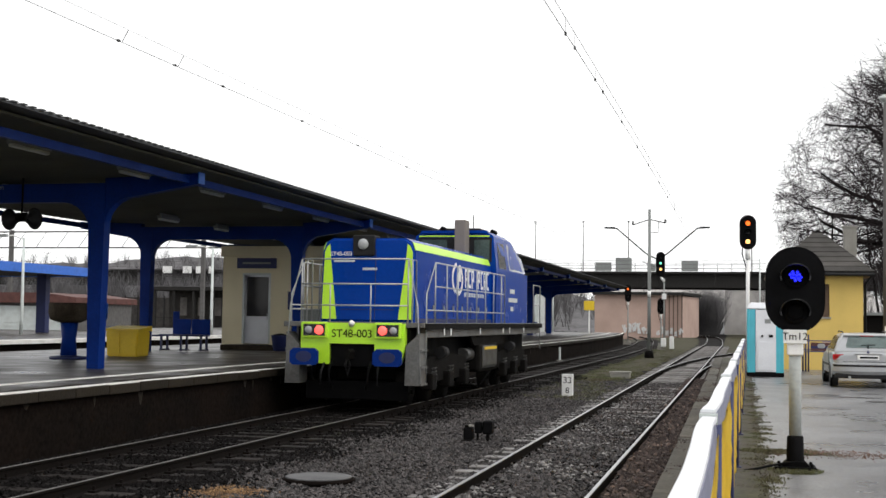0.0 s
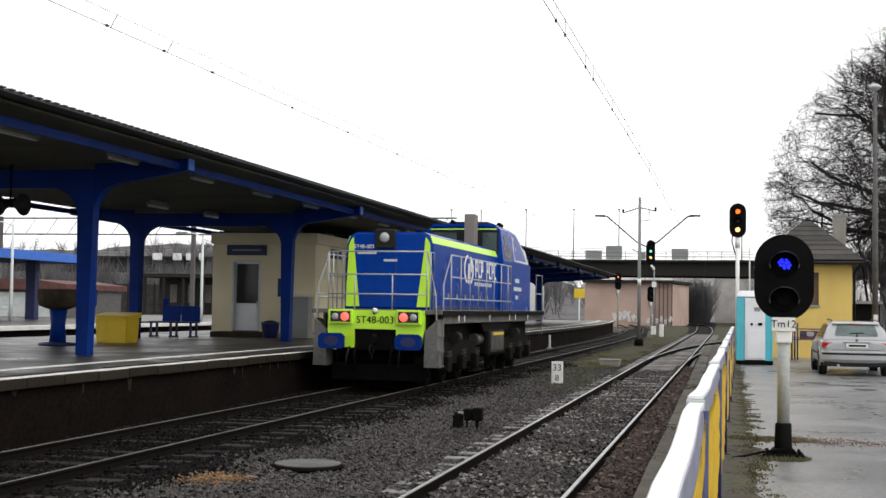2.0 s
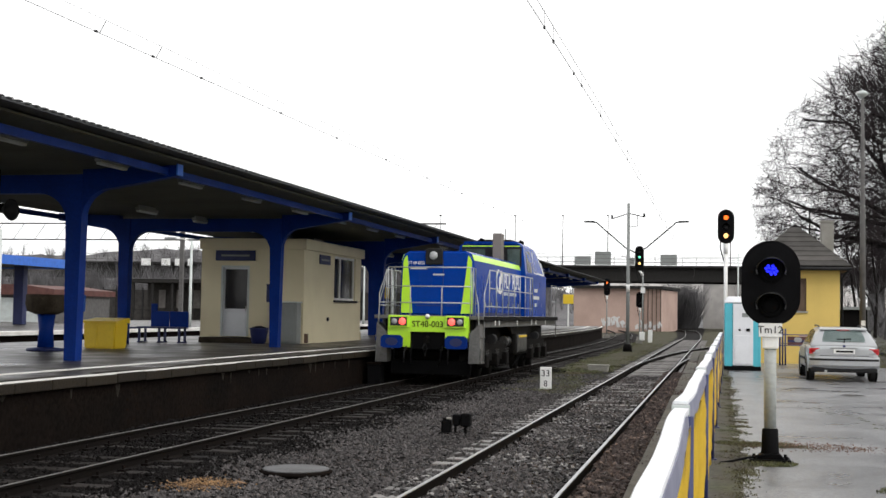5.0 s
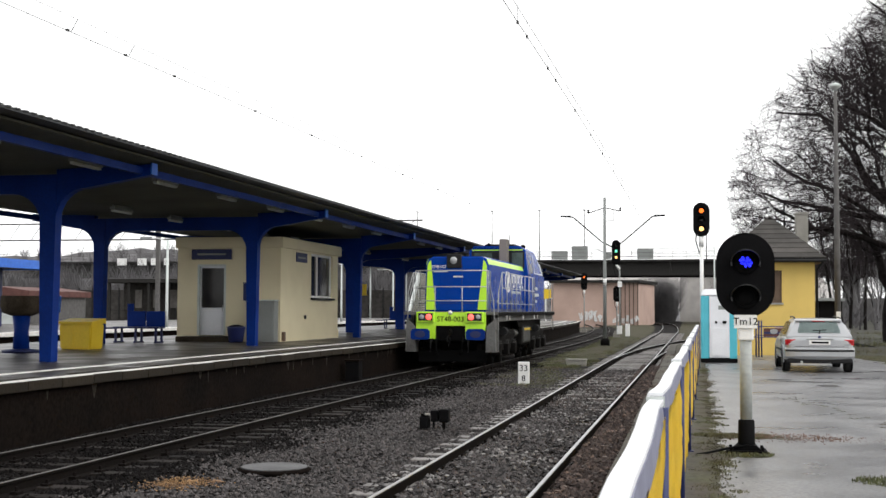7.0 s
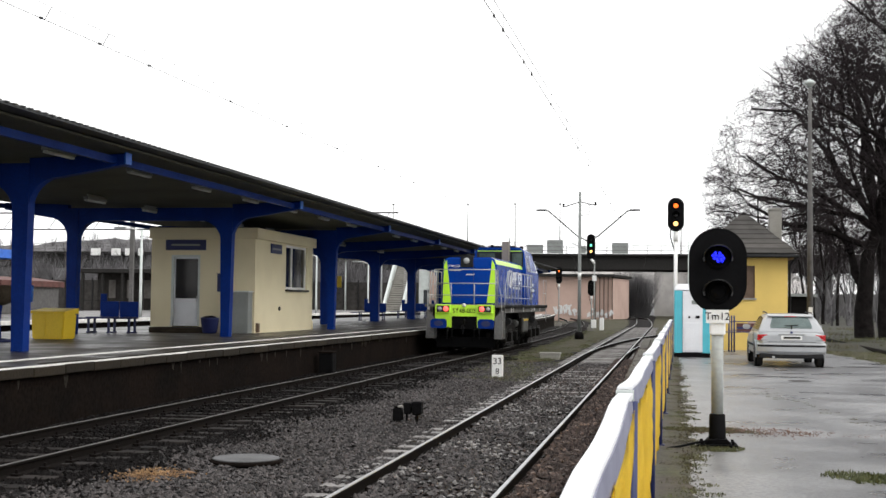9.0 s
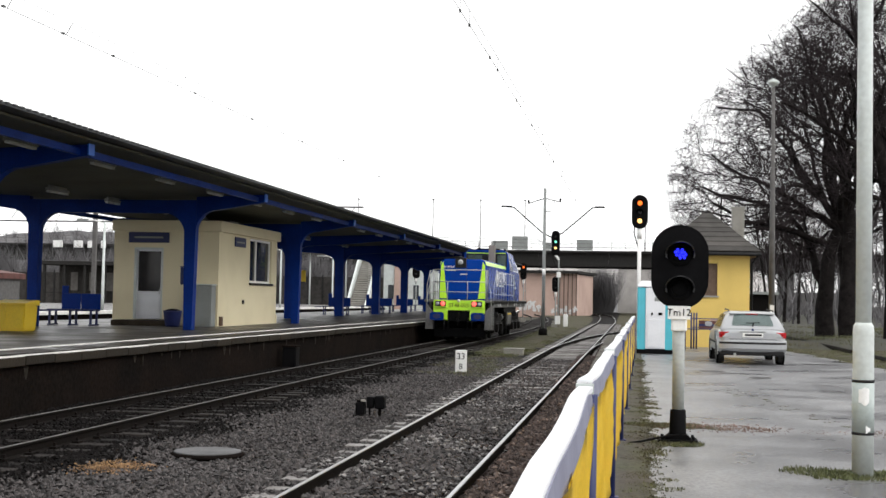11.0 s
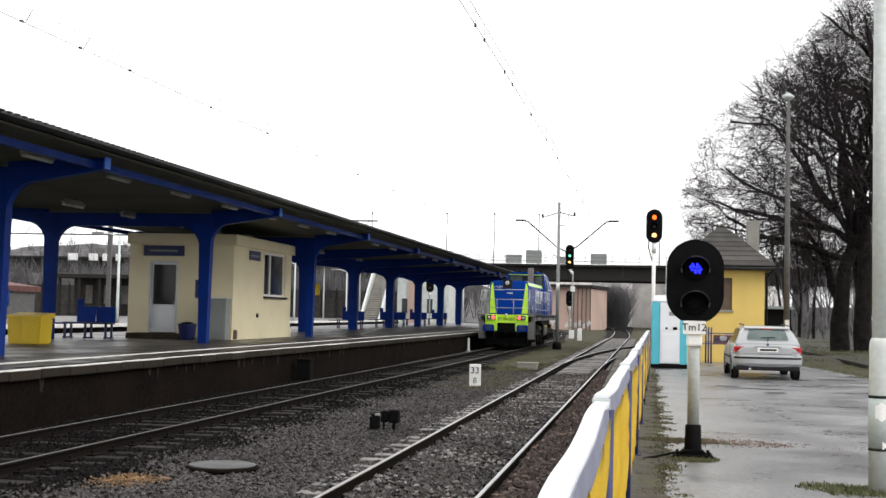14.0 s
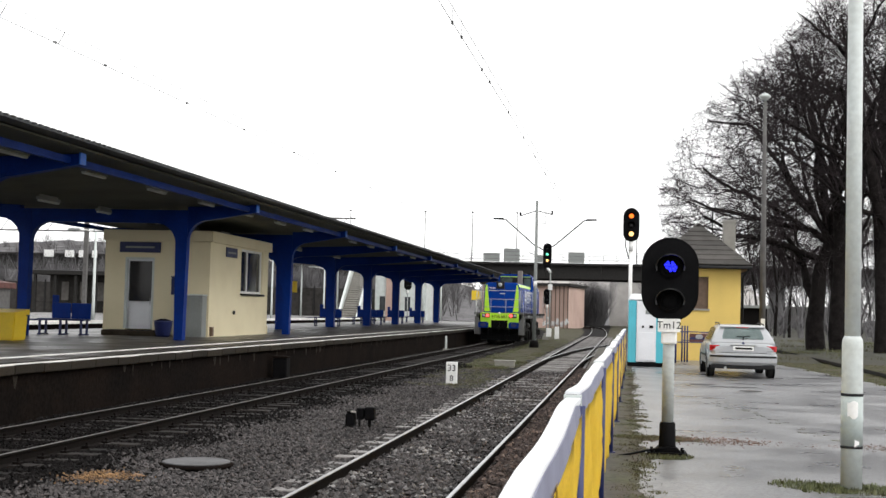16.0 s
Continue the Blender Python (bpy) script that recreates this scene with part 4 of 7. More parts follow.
            part("wheel_arch", bm, M["silver"], c, "flared arch lip")
            # flat black disc stands for the shade inside the wheel arch
            part("arch_shadow", lathe(B(), [(0.345, -0.03), (0.345, 0.0045)], 24, pose(s * 0.857, y, 0.335, 0, 90 * s, 0)), M["black"], c, "black disc painted in for the wheel arch's shade")
        part("side_moulding", box(B(), min(s * 0.868, s * 0.884), max(s * 0.868, s * 0.884), 1.2, 3.15, 0.52, 0.575, 0.006), M["dark_grey"], c)
        part("door_seam", box(B(), min(s * 0.870, s * 0.8775), max(s * 0.870, s * 0.8775), 1.19, 1.20, 0.42, 0.92), M["black"], c)
        part("door_handle", box(B(), min(s * 0.872, s * 0.895), max(s * 0.872, s * 0.895), 1.32, 1.46, 0.80, 0.83, 0.008), M["silver"], c)
    bump = part("bumper", loft([[(x * f, y, z) for f, y, z in ((1.0, 0.22, 0.34), (0.97, -0.02 + 0.12 * (x / 0.88) ** 4, 0.33), (1.0, -0.085 + 0.14 * (x / 0.88) ** 4, 0.42), (1.0, -0.085 + 0.14 * (x / 0.88) ** 4, 0.60), (0.99, -0.03 + 0.12 * (x / 0.88) ** 4, 0.645), (1.0, 0.22, 0.645))] for x in np.linspace(-0.86, 0.86, 15)], False), M["silver"], c, "silver rear bumper")
    part("bumper_strip", loft([[(x, -0.092 + 0.14 * (x / 0.88) ** 4 + dy, z) for dy, z in ((0.0, 0.535), (0.012, 0.535), (0.012, 0.585), (0.0, 0.585))] for x in np.linspace(-0.84, 0.84, 13)], False), M["dark_grey"], bump, "dark rubbing strip")
    part("lower_valance", box(B(), -0.80, 0.80, -0.03, 0.2, 0.24, 0.36, 0.03), M["dark_grey"], bump)
    part("tailgate_seam", box(B(), -0.60, 0.60, -0.022, 0.0, 0.655, 0.664), M["black"], c)
    np_ = part("number_plate", box(B(), -0.26, 0.26, -0.036, -0.016, 0.715, 0.825, 0.004), M["white"], c, "white plate with a dark bar")
    part("character_bar", box(B(), -0.20, 0.22, -0.04, -0.036, 0.745, 0.795), M["dark_grey"], np_)
    part("plate_trim", box(B(), -0.33, 0.33, -0.045, -0.005, 0.845, 0.875, 0.008), M["steel"], c)
    part("badge", lathe(B(), [(0.035, 0.0), (0.03, 0.008)], 14, pose(0, 0.012, 0.905, 80)), M["navy"], c)
    part("exhaust", tube(B(), [(-0.45, -0.06, 0.27), (-0.45, 0.3, 0.27)], 0.035), M["steel"], c)
    return c


car(pose(3.31, 33.4, PZ, 0, 0, -0.3))


# ---------- portable toilet ----------
tl = thing("portable_toilet", pose(0.95, 39.0, PZ), "turquoise and white portable toilet cabin", "toilet cabin")
part("skid", box(B(), -0.54, 0.54, -0.02, 1.1, 0.0, 0.13, 0.02), M["black"], tl, "black base skid")
part("side_wall", box(B(), -0.53, -0.46, 0.0, 1.08, 0.13, 2.02, 0.01), M["turquoise"], tl, "turquoise moulded wall")
part("side_wall", box(B(), 0.46, 0.53, 0.0, 1.08, 0.13, 2.02, 0.01), M["turquoise"], tl)
part("back_wall", box(B(), -0.46, 0.46, 1.02, 1.08, 0.13, 2.02), M["turquoise"], tl)
part("front_post", box(B(), -0.46, -0.29, 0.0, 0.06, 0.13, 2.02), M["turquoise"], tl)
part("front_post", box(B(), 0.31, 0.46, 0.0, 0.06, 0.13, 2.02), M["turquoise"], tl)
td = part("door", box(B(), -0.285, 0.305, -0.03, 0.04, 0.15, 2.0, 0.015), M["white_plastic"], tl, "white plastic door")
part("door_panel", box(B(), -0.23, 0.25, -0.045, -0.03, 0.2, 1.05, 0.012), M["white_plastic"], td)
part("latch", box(B(), 0.10, 0.22, -0.06, -0.03, 1.18, 1.26, 0.01), M["black"], td)
part("latch", box(B(), -0.12, -0.06, -0.05, -0.03, 1.18, 1.25, 0.01), M["black"], td)
part("notice", box(B(), -0.02, 0.16, -0.036, -0.03, 1.60, 1.72), M["grey_paint"], td)
bm = B()
rr = [bm.verts.new(p) for p in ((-0.55, -0.04, 2.02), (0.55, -0.04, 2.02), (0.55, 1.1, 2.02), (-0.55, 1.1, 2.02), (-0.45, 0.06, 2.22), (0.45, 0.06, 2.22), (0.45, 1.0, 2.22), (-0.45, 1.0, 2.22))]
for f in ((3, 2, 1, 0), (4, 5, 6, 7), (0, 1, 5, 4), (1, 2, 6, 5), (2, 3, 7, 6), (3, 0, 4, 7)):
    bm.faces.new([rr[i] for i in f])
bmesh.ops.bevel(bm, geom=bm.edges[:], offset=0.03, segments=2, affect="EDGES")
part("roof", bm, M["white_plastic"], tl, "white domed roof")


# ---------- folded barrier beside the yellow house ----------
fb = thing("folded_barrier", pose(2.4, 44.3, PZ), "dark blue steel barrier frame with a red and blue board", "barrier")
for x in (-0.09, 0.0, 0.09):
    part("upright", tube(B(), [(x, 0, 0), (x, 0, 1.24)], 0.028, 8), M["navy"], fb, "dark blue upright")
part("board", box(B(), 0.16, 0.84, -0.02, 0.02, 0.68, 0.98, 0.008), M["rust_red"], fb, "faded red board")
part("stripe", box(B(), 0.16, 0.84, -0.026, -0.02, 0.78, 0.86), M["navy"], fb)
part("leg", tube(B(), [(0.8, 0.0, 0), (0.8, 0.0, 0.7)], 0.02, 6), M["navy"], fb)
part("rail_bar", tube(B(), [(-0.09, 0, 0.74), (0.84, 0.0, 0.74)], 0.015, 6), M["navy"], fb)


# ---------- colour-light signals ----------
def signal(m, label, top, lights, w=0.58, h=1.22, side=0.0):
    s = thing("signal", m, label, "signal")
    zc = top - h / 2
    part("base", box(B(), -0.22, 0.22, -0.22, 0.22, -0.1, 0.25, 0.02), M["concrete"], s)
    part("mast", tube(B(), [(side, 0.05, 0.2), (side, 0.05, zc - h / 2 - 0.1)], 0.07 if h < 1.3 else 0.05, 12), M["white"] if h < 1.3 else M["grey_paint"], s, "slim signal mast")
    part("bracket", tube(B(), [(side, 0.05, zc - h / 2 - 0.35), (0, 0.05, zc - h / 2 + 0.05)], 0.09, 10), M["white"], s)
    hd = part("head", prism(B(), [(x, zc + z) for x, z in stadium(w, h, 14)], "y", -0.05, 0.0), M["black"], s, "black rounded signal board")
    part("housing", prism(B(), [(x, zc + z) for x, z in stadium(w * 0.66, h * 0.88, 10)], "y", 0.0, 0.25), M["black"], s)
    for dz, glow in lights:
        part("lens", lathe(B(), [(w * 0.145, 0.0), (w * 0.13, 0.02), (0.02, 0.04)], 16, pose(0, -0.052, zc + dz * h, 90)), M[glow], hd)
        bm = B()
        ring, n = [], 14
        for depth in (0.0, -0.26):
            row = []
            for k in range(n + 1):
                a = math.radians(-10 + 200 * k / n)
                d = depth * (0.4 + 0.6 * max(0, math.sin(a)))
                row.append(bm.verts.new((w * 0.24 * math.cos(a), -0.05 + d, zc + dz * h + w * 0.24 * math.sin(a))))
            ring.append(row)
        for k in range(n):
            bm.faces.new((ring[0][k], ring[0][k + 1], ring[1][k + 1], ring[1][k])).smooth = True
        bmesh.ops.solidify(bm, geom=bm.faces[:], thickness=0.012)
        part("hood", bm, M["black"], hd)
    part("cable", tube(B(), [(-0.17, 0.02, zc - h / 2 + 0.25), (-0.2, 0.04, zc - h / 2 - 0.15), (-0.04, 0.05, zc - h / 2 - 0.7)], 0.022, 6), M["black"], s)
    return s


signal(pose(0.53, 46.0, 0.2), "tall white signal mast with a red-orange and an amber light", 5.48, [(0.26, "orange_glow"), (-0.02, "black_gloss"), (-0.27, "amber_glow")])
s2 = signal(pose(-5.0, 92.0, -0.1), "signal mast with a green and an amber light", 7.0, [(0.27, "black_gloss"), (0.05, "green_glow"), (-0.2, "amber_glow")], 0.62, 1.8, 0.25)
part("relay_box", box(B(), 0.05, 0.4, -0.3, 0.2, 0.2, 0.8, 0.02), M["white"], s2)
part("relay_box", box(B(), 0.65, 0.95, -0.2, 0.2, 0.05, 0.95, 0.02), M["white"], s2)
part("name_plate", box(B(), 0.1, 0.42, -0.08, -0.03, 3.6, 4.0), M["white"], s2)
signal(pose(-8.9, 112.0, -0.1), "far signal on a dark mast showing orange", 5.2, [(0.25, "orange_glow"), (-0.2, "black_gloss")], 0.55, 1.5)
signal(pose(-5.6, 104.0, -0.1), "far dark red-backed signal post", 3.9, [(0.25, "black_gloss"), (-0.2, "black_gloss")], 0.6, 1.3)

# ---------- yellow house ----------
hs = thing("house", pose(3.0, 46.0, 0.30), "small yellow rendered house with a tiled hipped roof", "house")
bm = B()
HW, HD, HH = 1.42, 5.0, 3.3
box(bm, -HW, -0.25, 0, 0.3, -0.1, HH), box(bm, 0.3, HW, 0, 0.3, -0.1, HH), box(bm, -0.25, 0.3, 0, 0.3, -0.1, 1.8), box(bm, -0.25, 0.3, 0, 0.3, 2.95, HH)
box(bm, -HW, -HW + 0.3, 0.3, HD, -0.1, HH), box(bm, HW - 0.3, HW, 0.3, HD, -0.1, HH), box(bm, -HW + 0.3, HW - 0.3, HD - 0.3, HD, -0.1, HH)
part("wall", bm, M["ochre"], hs, "ochre-yellow rendered wall")
wi = part("window", box(B(), -0.25, 0.3, 0.12, 0.16, 1.8, 2.95), M["wood"], hs, "boarded brown window")
part("sill", box(B(), -0.3, 0.35, -0.06, 0.12, 1.74, 1.80), M["concrete"], wi)
ov = 0.36
apex0, apex1 = 1.7, 3.2
roof = part("roof", prism(B(), [(-HW - ov, HH - 0.05), (HW + ov, HH - 0.05), (HW + ov, HH + 0.03), (-HW - ov, HH + 0.03)], "y", -ov, HD + ov), M["wood"], hs, "grey-brown tiled hipped roof")
rows_n, rise = 9, 1.62
for i in range(rows_n):
    a, b = i / rows_n, (i + 1.25) / rows_n
    def ring(f, dz):
        f = min(f, 1.0)
        return [(-(HW + ov) * (1 - f), -ov + (apex0 + ov) * f), ((HW + ov) * (1 - f), -ov + (apex0 + ov) * f), ((HW + ov) * (1 - f), HD + ov - (HD + ov - apex1) * f), (-(HW + ov) * (1 - f), HD + ov - (HD + ov - apex1) * f)], HH + 0.03 + rise * f + dz
    for side in range(4):
        (p, z0), (q, z1) = ring(a, 0.05), ring(b, 0.012)
        n = max(1, round((Vector(p[side]) - Vector(p[(side + 1) % 4])).length / 0.28))
        bm = B()
        A0, A1, C0, C1 = Vector((*p[side], z0)), Vector((*p[(side + 1) % 4], z0)), Vector((*q[side], z1)), Vector((*q[(side + 1) % 4], z1))
        lo = [bm.verts.new(v) for v in (A0, A1, C1, C0)]
        up = [bm.verts.new(v + Vector((0, 0, 0.03))) for v in (A0, A1, C1, C0)]
        if (C1 - C0).length < 0.01:
            bm.free()
            continue
        bm.faces.new(lo[::-1]), bm.faces.new(up)
        for k in range(4):
            bm.faces.new((lo[k], lo[(k + 1) % 4], up[(k + 1) % 4], up[k]))
        bmesh.ops.recalc_face_normals(bm, faces=bm.faces)
        part("shingle_course", bm, M["shingle"], roof)
ch = part("chimney", box(B(), 0.98, 1.42, 2.2, 2.75, HH + 0.2, 5.1, 0.015), M["concrete"], hs, "rendered chimney")
part("cap", box(B(), 0.94, 1.46, 2.16, 2.79, 5.1, 5.16), M["concrete"], ch)
part("aerial", tube(B(), [(0.55, 2.0, 4.4), (0.55, 2.0, 5.5)], 0.03, 6), M["black"], hs)
part("gutter", tube(B(), [(-HW - ov, -ov - 0.04, HH - 0.02), (HW + ov, -ov - 0.04, HH - 0.02)], 0.06, 8), M["dark_grey"], hs)
part("downpipe", tube(B(), [(HW + 0.3, -0.3, HH), (HW + 0.08, 0.1, HH - 0.35), (HW + 0.08, 0.1, 0)], 0.045, 8), M["dark_grey"], hs)
part("graffito", box(B(), 0.05, 1.0, -0.006, -0.002, 0.55, 0.95), M["pink_plaster"], hs, "faded paint scrawl")
shed = thing("shed", pose(5.6, 56.0, PZ), "dark timber shed with a pale roof", "shed")
part("wall", box(B(), -0.9, 0.9, 0, 3, -0.1, 2.0), M["soot"], shed)
part("roof", box(B(), -1.0, 1.0, -0.2, 3.2, 2.0, 2.12), M["grey_paint"], shed)
yr = thing("yard_railing", pose(0, 0, 0), "low blue pipe railing beside the yellow house", "railing")
for x in (1.85, 2.02):
    part("post", tube(B(), [(x, 43.0, PZ), (x, 43.0, PZ + 1.35)], 0.05, 8), M["navy"], yr)
for z in (0.7, 1.05):
    part("bar", tube(B(), [(2.02, 43.0, PZ + z), (4.0, 43.6, PZ + z)], 0.02, 6), M["navy"], yr)


# ---------- locomotive ----------
loco = thing("diesel_locomotive", pose(main_x(24.8), 24.8, 0, 0, 0, -1.15), "blue and lime green diesel shunting locomotive on the platform track", "locomotive")


def L(name, bm, material, parent=None, label=""):
    return part(name, bm, M[material], parent or loco, label)


DK = 1.76
LEN = 14.2
fr = L("frame", box(B(), -1.42, 1.42, 0.55, LEN, 1.45, DK - 0.10, 0.02), "frame_grey", label="grey main frame")
L("deck_plate", box(B(), -1.50, 1.50, 0.02, LEN, DK - 0.10, DK, 0.01), "frame_grey", fr, "grey walkway deck")
L("tread_strip", box(B(), 1.505, 1.52, 0.1, LEN, DK - 0.14, DK - 0.01), "soot", fr)
for y in (1.6, 2.2, 5.2, 8.0, 8.9, 11.0):
    L("lamp_bracket", box(B(), 1.515, 1.53, y, y + 0.05, DK - 0.26, DK - 0.12), "white", fr)
# buffer beam
bb = L("buffer_beam", prism(B(), [(-1.10, DK - 0.02), (1.12, DK - 0.02), (1.12, 1.25), (1.04, 0.94), (0.48, 0.90), (0.48, 1.32), (-0.48, 1.32), (-0.48, 0.90), (-1.04, 0.94), (-1.10, 1.25)], "y", -0.04, 0.10), "lime", label="lime green buffer beam")
L("beam_back", box(B(), -1.2, 1.2, 0.10, 0.5, 1.0, DK - 0.11), "soot", bb)
L("coupler_recess", box(B(), -0.47, 0.47, 0.02, 0.12, 0.86, 1.31), "black", bb)
writing("fleet_number", "ST48-003", 0.225, pose(0.0, -0.046, 1.52, 90, 0, 0), M["black"], bb)
for s in (-1, 1):
    x0, x1 = (-1.06, -0.50) if s < 0 else (0.50, 1.06)
    hl = L("lamp_housing", box(B(), x0, x1, -0.13, -0.04, 1.43, 1.755, 0.02), "lime", label="lime light housing with a red and a clear lamp")
    L("lamp_face", box(B(), x0 + 0.05, x1 - 0.05, -0.137, -0.13, 1.475, 1.71), "black_gloss", hl)
    for xc, mname, rr in ((s * 0.675, "red_glow", 0.095), (s * 0.90, "lamp_glass", 0.08)):
        L("lens", lathe(B(), [(rr, 0.0), (rr * 0.92, 0.02), (0.02, 0.035)], 18, pose(xc, -0.138, 1.592, 90)), mname, hl, "lit red tail lamp" if mname == "red_glow" else "clear lamp")
    bf = L("buffer", lathe(B(), [(0.12, 0.0), (0.12, 0.32), (0.09, 0.34), (0.09, 0.40)], 16, pose(s * 0.875, -0.03, 1.06, 90)), "dark_grey", label="blue oblong buffer")
    L("buffer_head", prism(B(), [(s * 0.875 + x, 1.06 + z) for x, z in ((-0.30, -0.12), (-0.24, -0.17), (0.24, -0.17), (0.30, -0.12), (0.30, 0.10), (0.22, 0.17), (-0.22, 0.17), (-0.30, 0.10))], "y", -0.47, -0.41), "blue", bf, "blue buffer head")
    L("grease_patch", prism(B(), [(s * 0.875 + 0.17 * math.cos(a), 1.06 + 0.11 * math.sin(a)) for a in np.linspace(0, 2 * math.pi, 16, endpoint=False)], "y", -0.476, -0.471), "navy", bf)
    # corner step block
    st = L("corner_steps", prism(B(), [(s * 1.14, 1.30), (s * 1.42, 1.55), (s * 1.42, 0.50), (s * 1.12, 0.50)] if s > 0 else [(s * 1.14, 1.30), (s * 1.12, 0.50), (s * 1.42, 0.50), (s * 1.42, 1.55)], "y", -0.03, 0.45), "frame_grey", label="grey corner step box")
    for z in (0.52, 0.86, 1.2):
        L("tread", box(B(), min(s * 1.15, s * 1.46), max(s * 1.15, s * 1.46), 0.0, 0.5, z - 0.02, z + 0.02), "frame_grey", st)
    L("brake_hose", tube(B(), [(s * 0.42, -0.05, 0.95), (s * 0.42, -0.22, 0.8), (s * 0.40, -0.25, 0.55), (s * 0.36, -0.2, 0.42)], 0.03, 8), "black", label="hanging brake hose")
    L("brake_hose", tube(B(), [(s * 0.58, -0.05, 0.92), (s * 0.6, -0.2, 0.75), (s * 0.6, -0.22, 0.5)], 0.025, 8), "dark_grey")
L("coupling_hook", prism(B(), [(-0.04, 1.02), (0.04, 1.02), (0.06, 1.16), (0.02, 1.22), (-0.06, 1.16)], "y", -0.32, 0.02), "soot", label="draw hook")
L("screw_coupling", tube(B(), [(0.0, -0.26, 1.08), (0.05, -0.3, 0.9), (0.0, -0.28, 0.68), (-0.05, -0.3, 0.9), (0.0, -0.26, 1.08)], 0.028, 8), "dark_grey")
L("rail_guard", box(B(), -1.10, 1.10, 0.30, 0.36, 0.17, 0.55, 0.02), "black", label="black rail guard")
L("marker_lamp", lathe(B(), [(0.07, 0), (0.05, 0.07), (0.01, 0.09)], 14, pose(0, -0.05, 1.72, 60)), "white")

# long hood: six-sided, narrowing upwards, front face leaning back a little
Y0h, Y1h = 0.95, 8.7
ZT = 3.54
HB = 1.05


def hood_ring(y, lean):
    pts = [(-HB, DK), (-HB, 2.2), (-HB + 0.025, 3.28), (-HB + 0.09, 3.45), (-0.80, ZT), (0.80, ZT), (HB - 0.09, 3.45), (HB - 0.025, 3.28), (HB, 2.2), (HB, DK)]
    return [(x, y + lean * (z - DK), z) for x, z in pts]


bm = B()
ra, rb = [bm.verts.new(p) for p in hood_ring(Y0h, 0.03)], [bm.verts.new(p) for p in hood_ring(Y1h, 0)]
fs = [bm.faces.new(ra), bm.faces.new(rb[::-1])]
for i in range(10):
    fs.append(bm.faces.new((ra[i], ra[(i + 1) % 10], rb[(i + 1) % 10], rb[i])))
bmesh.ops.recalc_face_normals(bm, faces=fs)
bmesh.ops.bevel(bm, geom=[e for e in bm.edges if all(v.co.y < 1.2 for v in e.verts)], offset=0.05, segments=3, affect="EDGES")
hood = L("engine_hood", bm, "loco_blue", label="blue engine hood")


def on_front(poly, d=0.006):
    """A thin plate that lies on the leaning end face of the hood."""
    bm = B()
    a = [bm.verts.new((x, Y0h + 0.03 * (z - DK) - d, z)) for x, z in poly]
    b = [bm.verts.new((x, Y0h + 0.03 * (z - DK) + 0.004, z)) for x, z in poly]
    n = len(poly)
    bm.faces.new(a), bm.faces.new(b[::-1])
    for i in range(n):
        bm.faces.new((a[i], b[i], b[(i + 1) % n], a[(i + 1) % n]))
    bmesh.ops.recalc_face_normals(bm, faces=bm.faces)
    return bm


for s in (-1, 1):
    L("lime_stripe", on_front([(s * 1.005, DK + 0.06), (s * 1.005, 2.2), (s * 0.97, 3.25), (s * 0.92, 3.36), (s * 0.86, 3.42), (s * 0.83, 3.1), (s * 0.68, DK + 0.06)]), "lime", hood, "lime green corner stripe")
    bm = B()
    p = [(1.031, 3.285), (0.968, 3.452), (0.955, 3.447), (1.018, 3.275)]
    prism(bm, [(s * x, z) for x, z in p], "y", Y0h + 0.09, Y1h - 0.05)
    L("lime_roof_stripe", bm, "lime", hood, "lime green stripe along the hood's shoulder")
    L("lower_sill", box(B(), min(s * HB, s * (HB + 0.008)), max(s * HB, s * (HB + 0.008)), Y0h + 0.1, Y1h, DK + 0.01, DK + 0.09), "lime" if s < 0 else "navy", hood)
    for y in np.arange(Y0h + 0.7, Y1h - 0.6, 0.92):
        bm = B()
        for w0, w1, z0, z1 in ((y, y + 0.015, DK + 0.12, 2.2), (y + 0.86, y + 0.875, DK + 0.12, 2.2)):
            box(bm, min(s * (HB - 0.001), s * (HB + 0.005)), max(s * (HB - 0.001), s * (HB + 0.005)), w0, w1, z0, z1)
        L("door_seam", bm, "navy", hood)
        L("door_handle", box(B(), min(s * (HB + 0.01), s * (HB + 0.04)), max(s * (HB + 0.01), s * (HB + 0.04)), y + 0.75, y + 0.79, 2.05, 2.15), "steel", hood)
L("door_seam", on_front([(0.16, DK + 0.05), (0.175, DK + 0.05), (0.175, 3.3), (0.16, 3.3)], 0.008), "navy", hood)
L("door_seam", on_front([(-0.6, 2.02), (0.6, 2.02), (0.6, 2.035), (-0.6, 2.035)], 0.008), "navy", hood)
writing("fleet_number", "ST48-003", 0.125, pose(-0.60, Y0h + 0.03 * 1.5 - 0.014, 3.20, 88, 0, 0), M["white"], hood)
L("lettering_bar", on_front([(-0.76, 3.03), (-0.30, 3.03), (-0.30, 3.07), (-0.76, 3.07)], 0.008), "pale_grey", hood, "small line of white lettering")
L("lettering_bar", on_front([(-0.12, 2.86), (0.20, 2.86), (0.20, 2.91), (-0.12, 2.91)], 0.008), "pale_grey", hood)
lb = L("headlight_box", box(B(), -0.33, 0.15, Y0h - 0.02, Y0h + 0.4, 3.16, 3.60, 0.02), "dark_grey", label="grey headlight box on the hood")
L("lens", lathe(B(), [(0.12, 0), (0.11, 0.03), (0.03, 0.045)], 18, pose(-0.10, Y0h - 0.025, 3.405, 90)), "lamp_glass", lb, "clear headlight")
# emblem on both sides: a broken ring with a wing, and a row of plain strokes


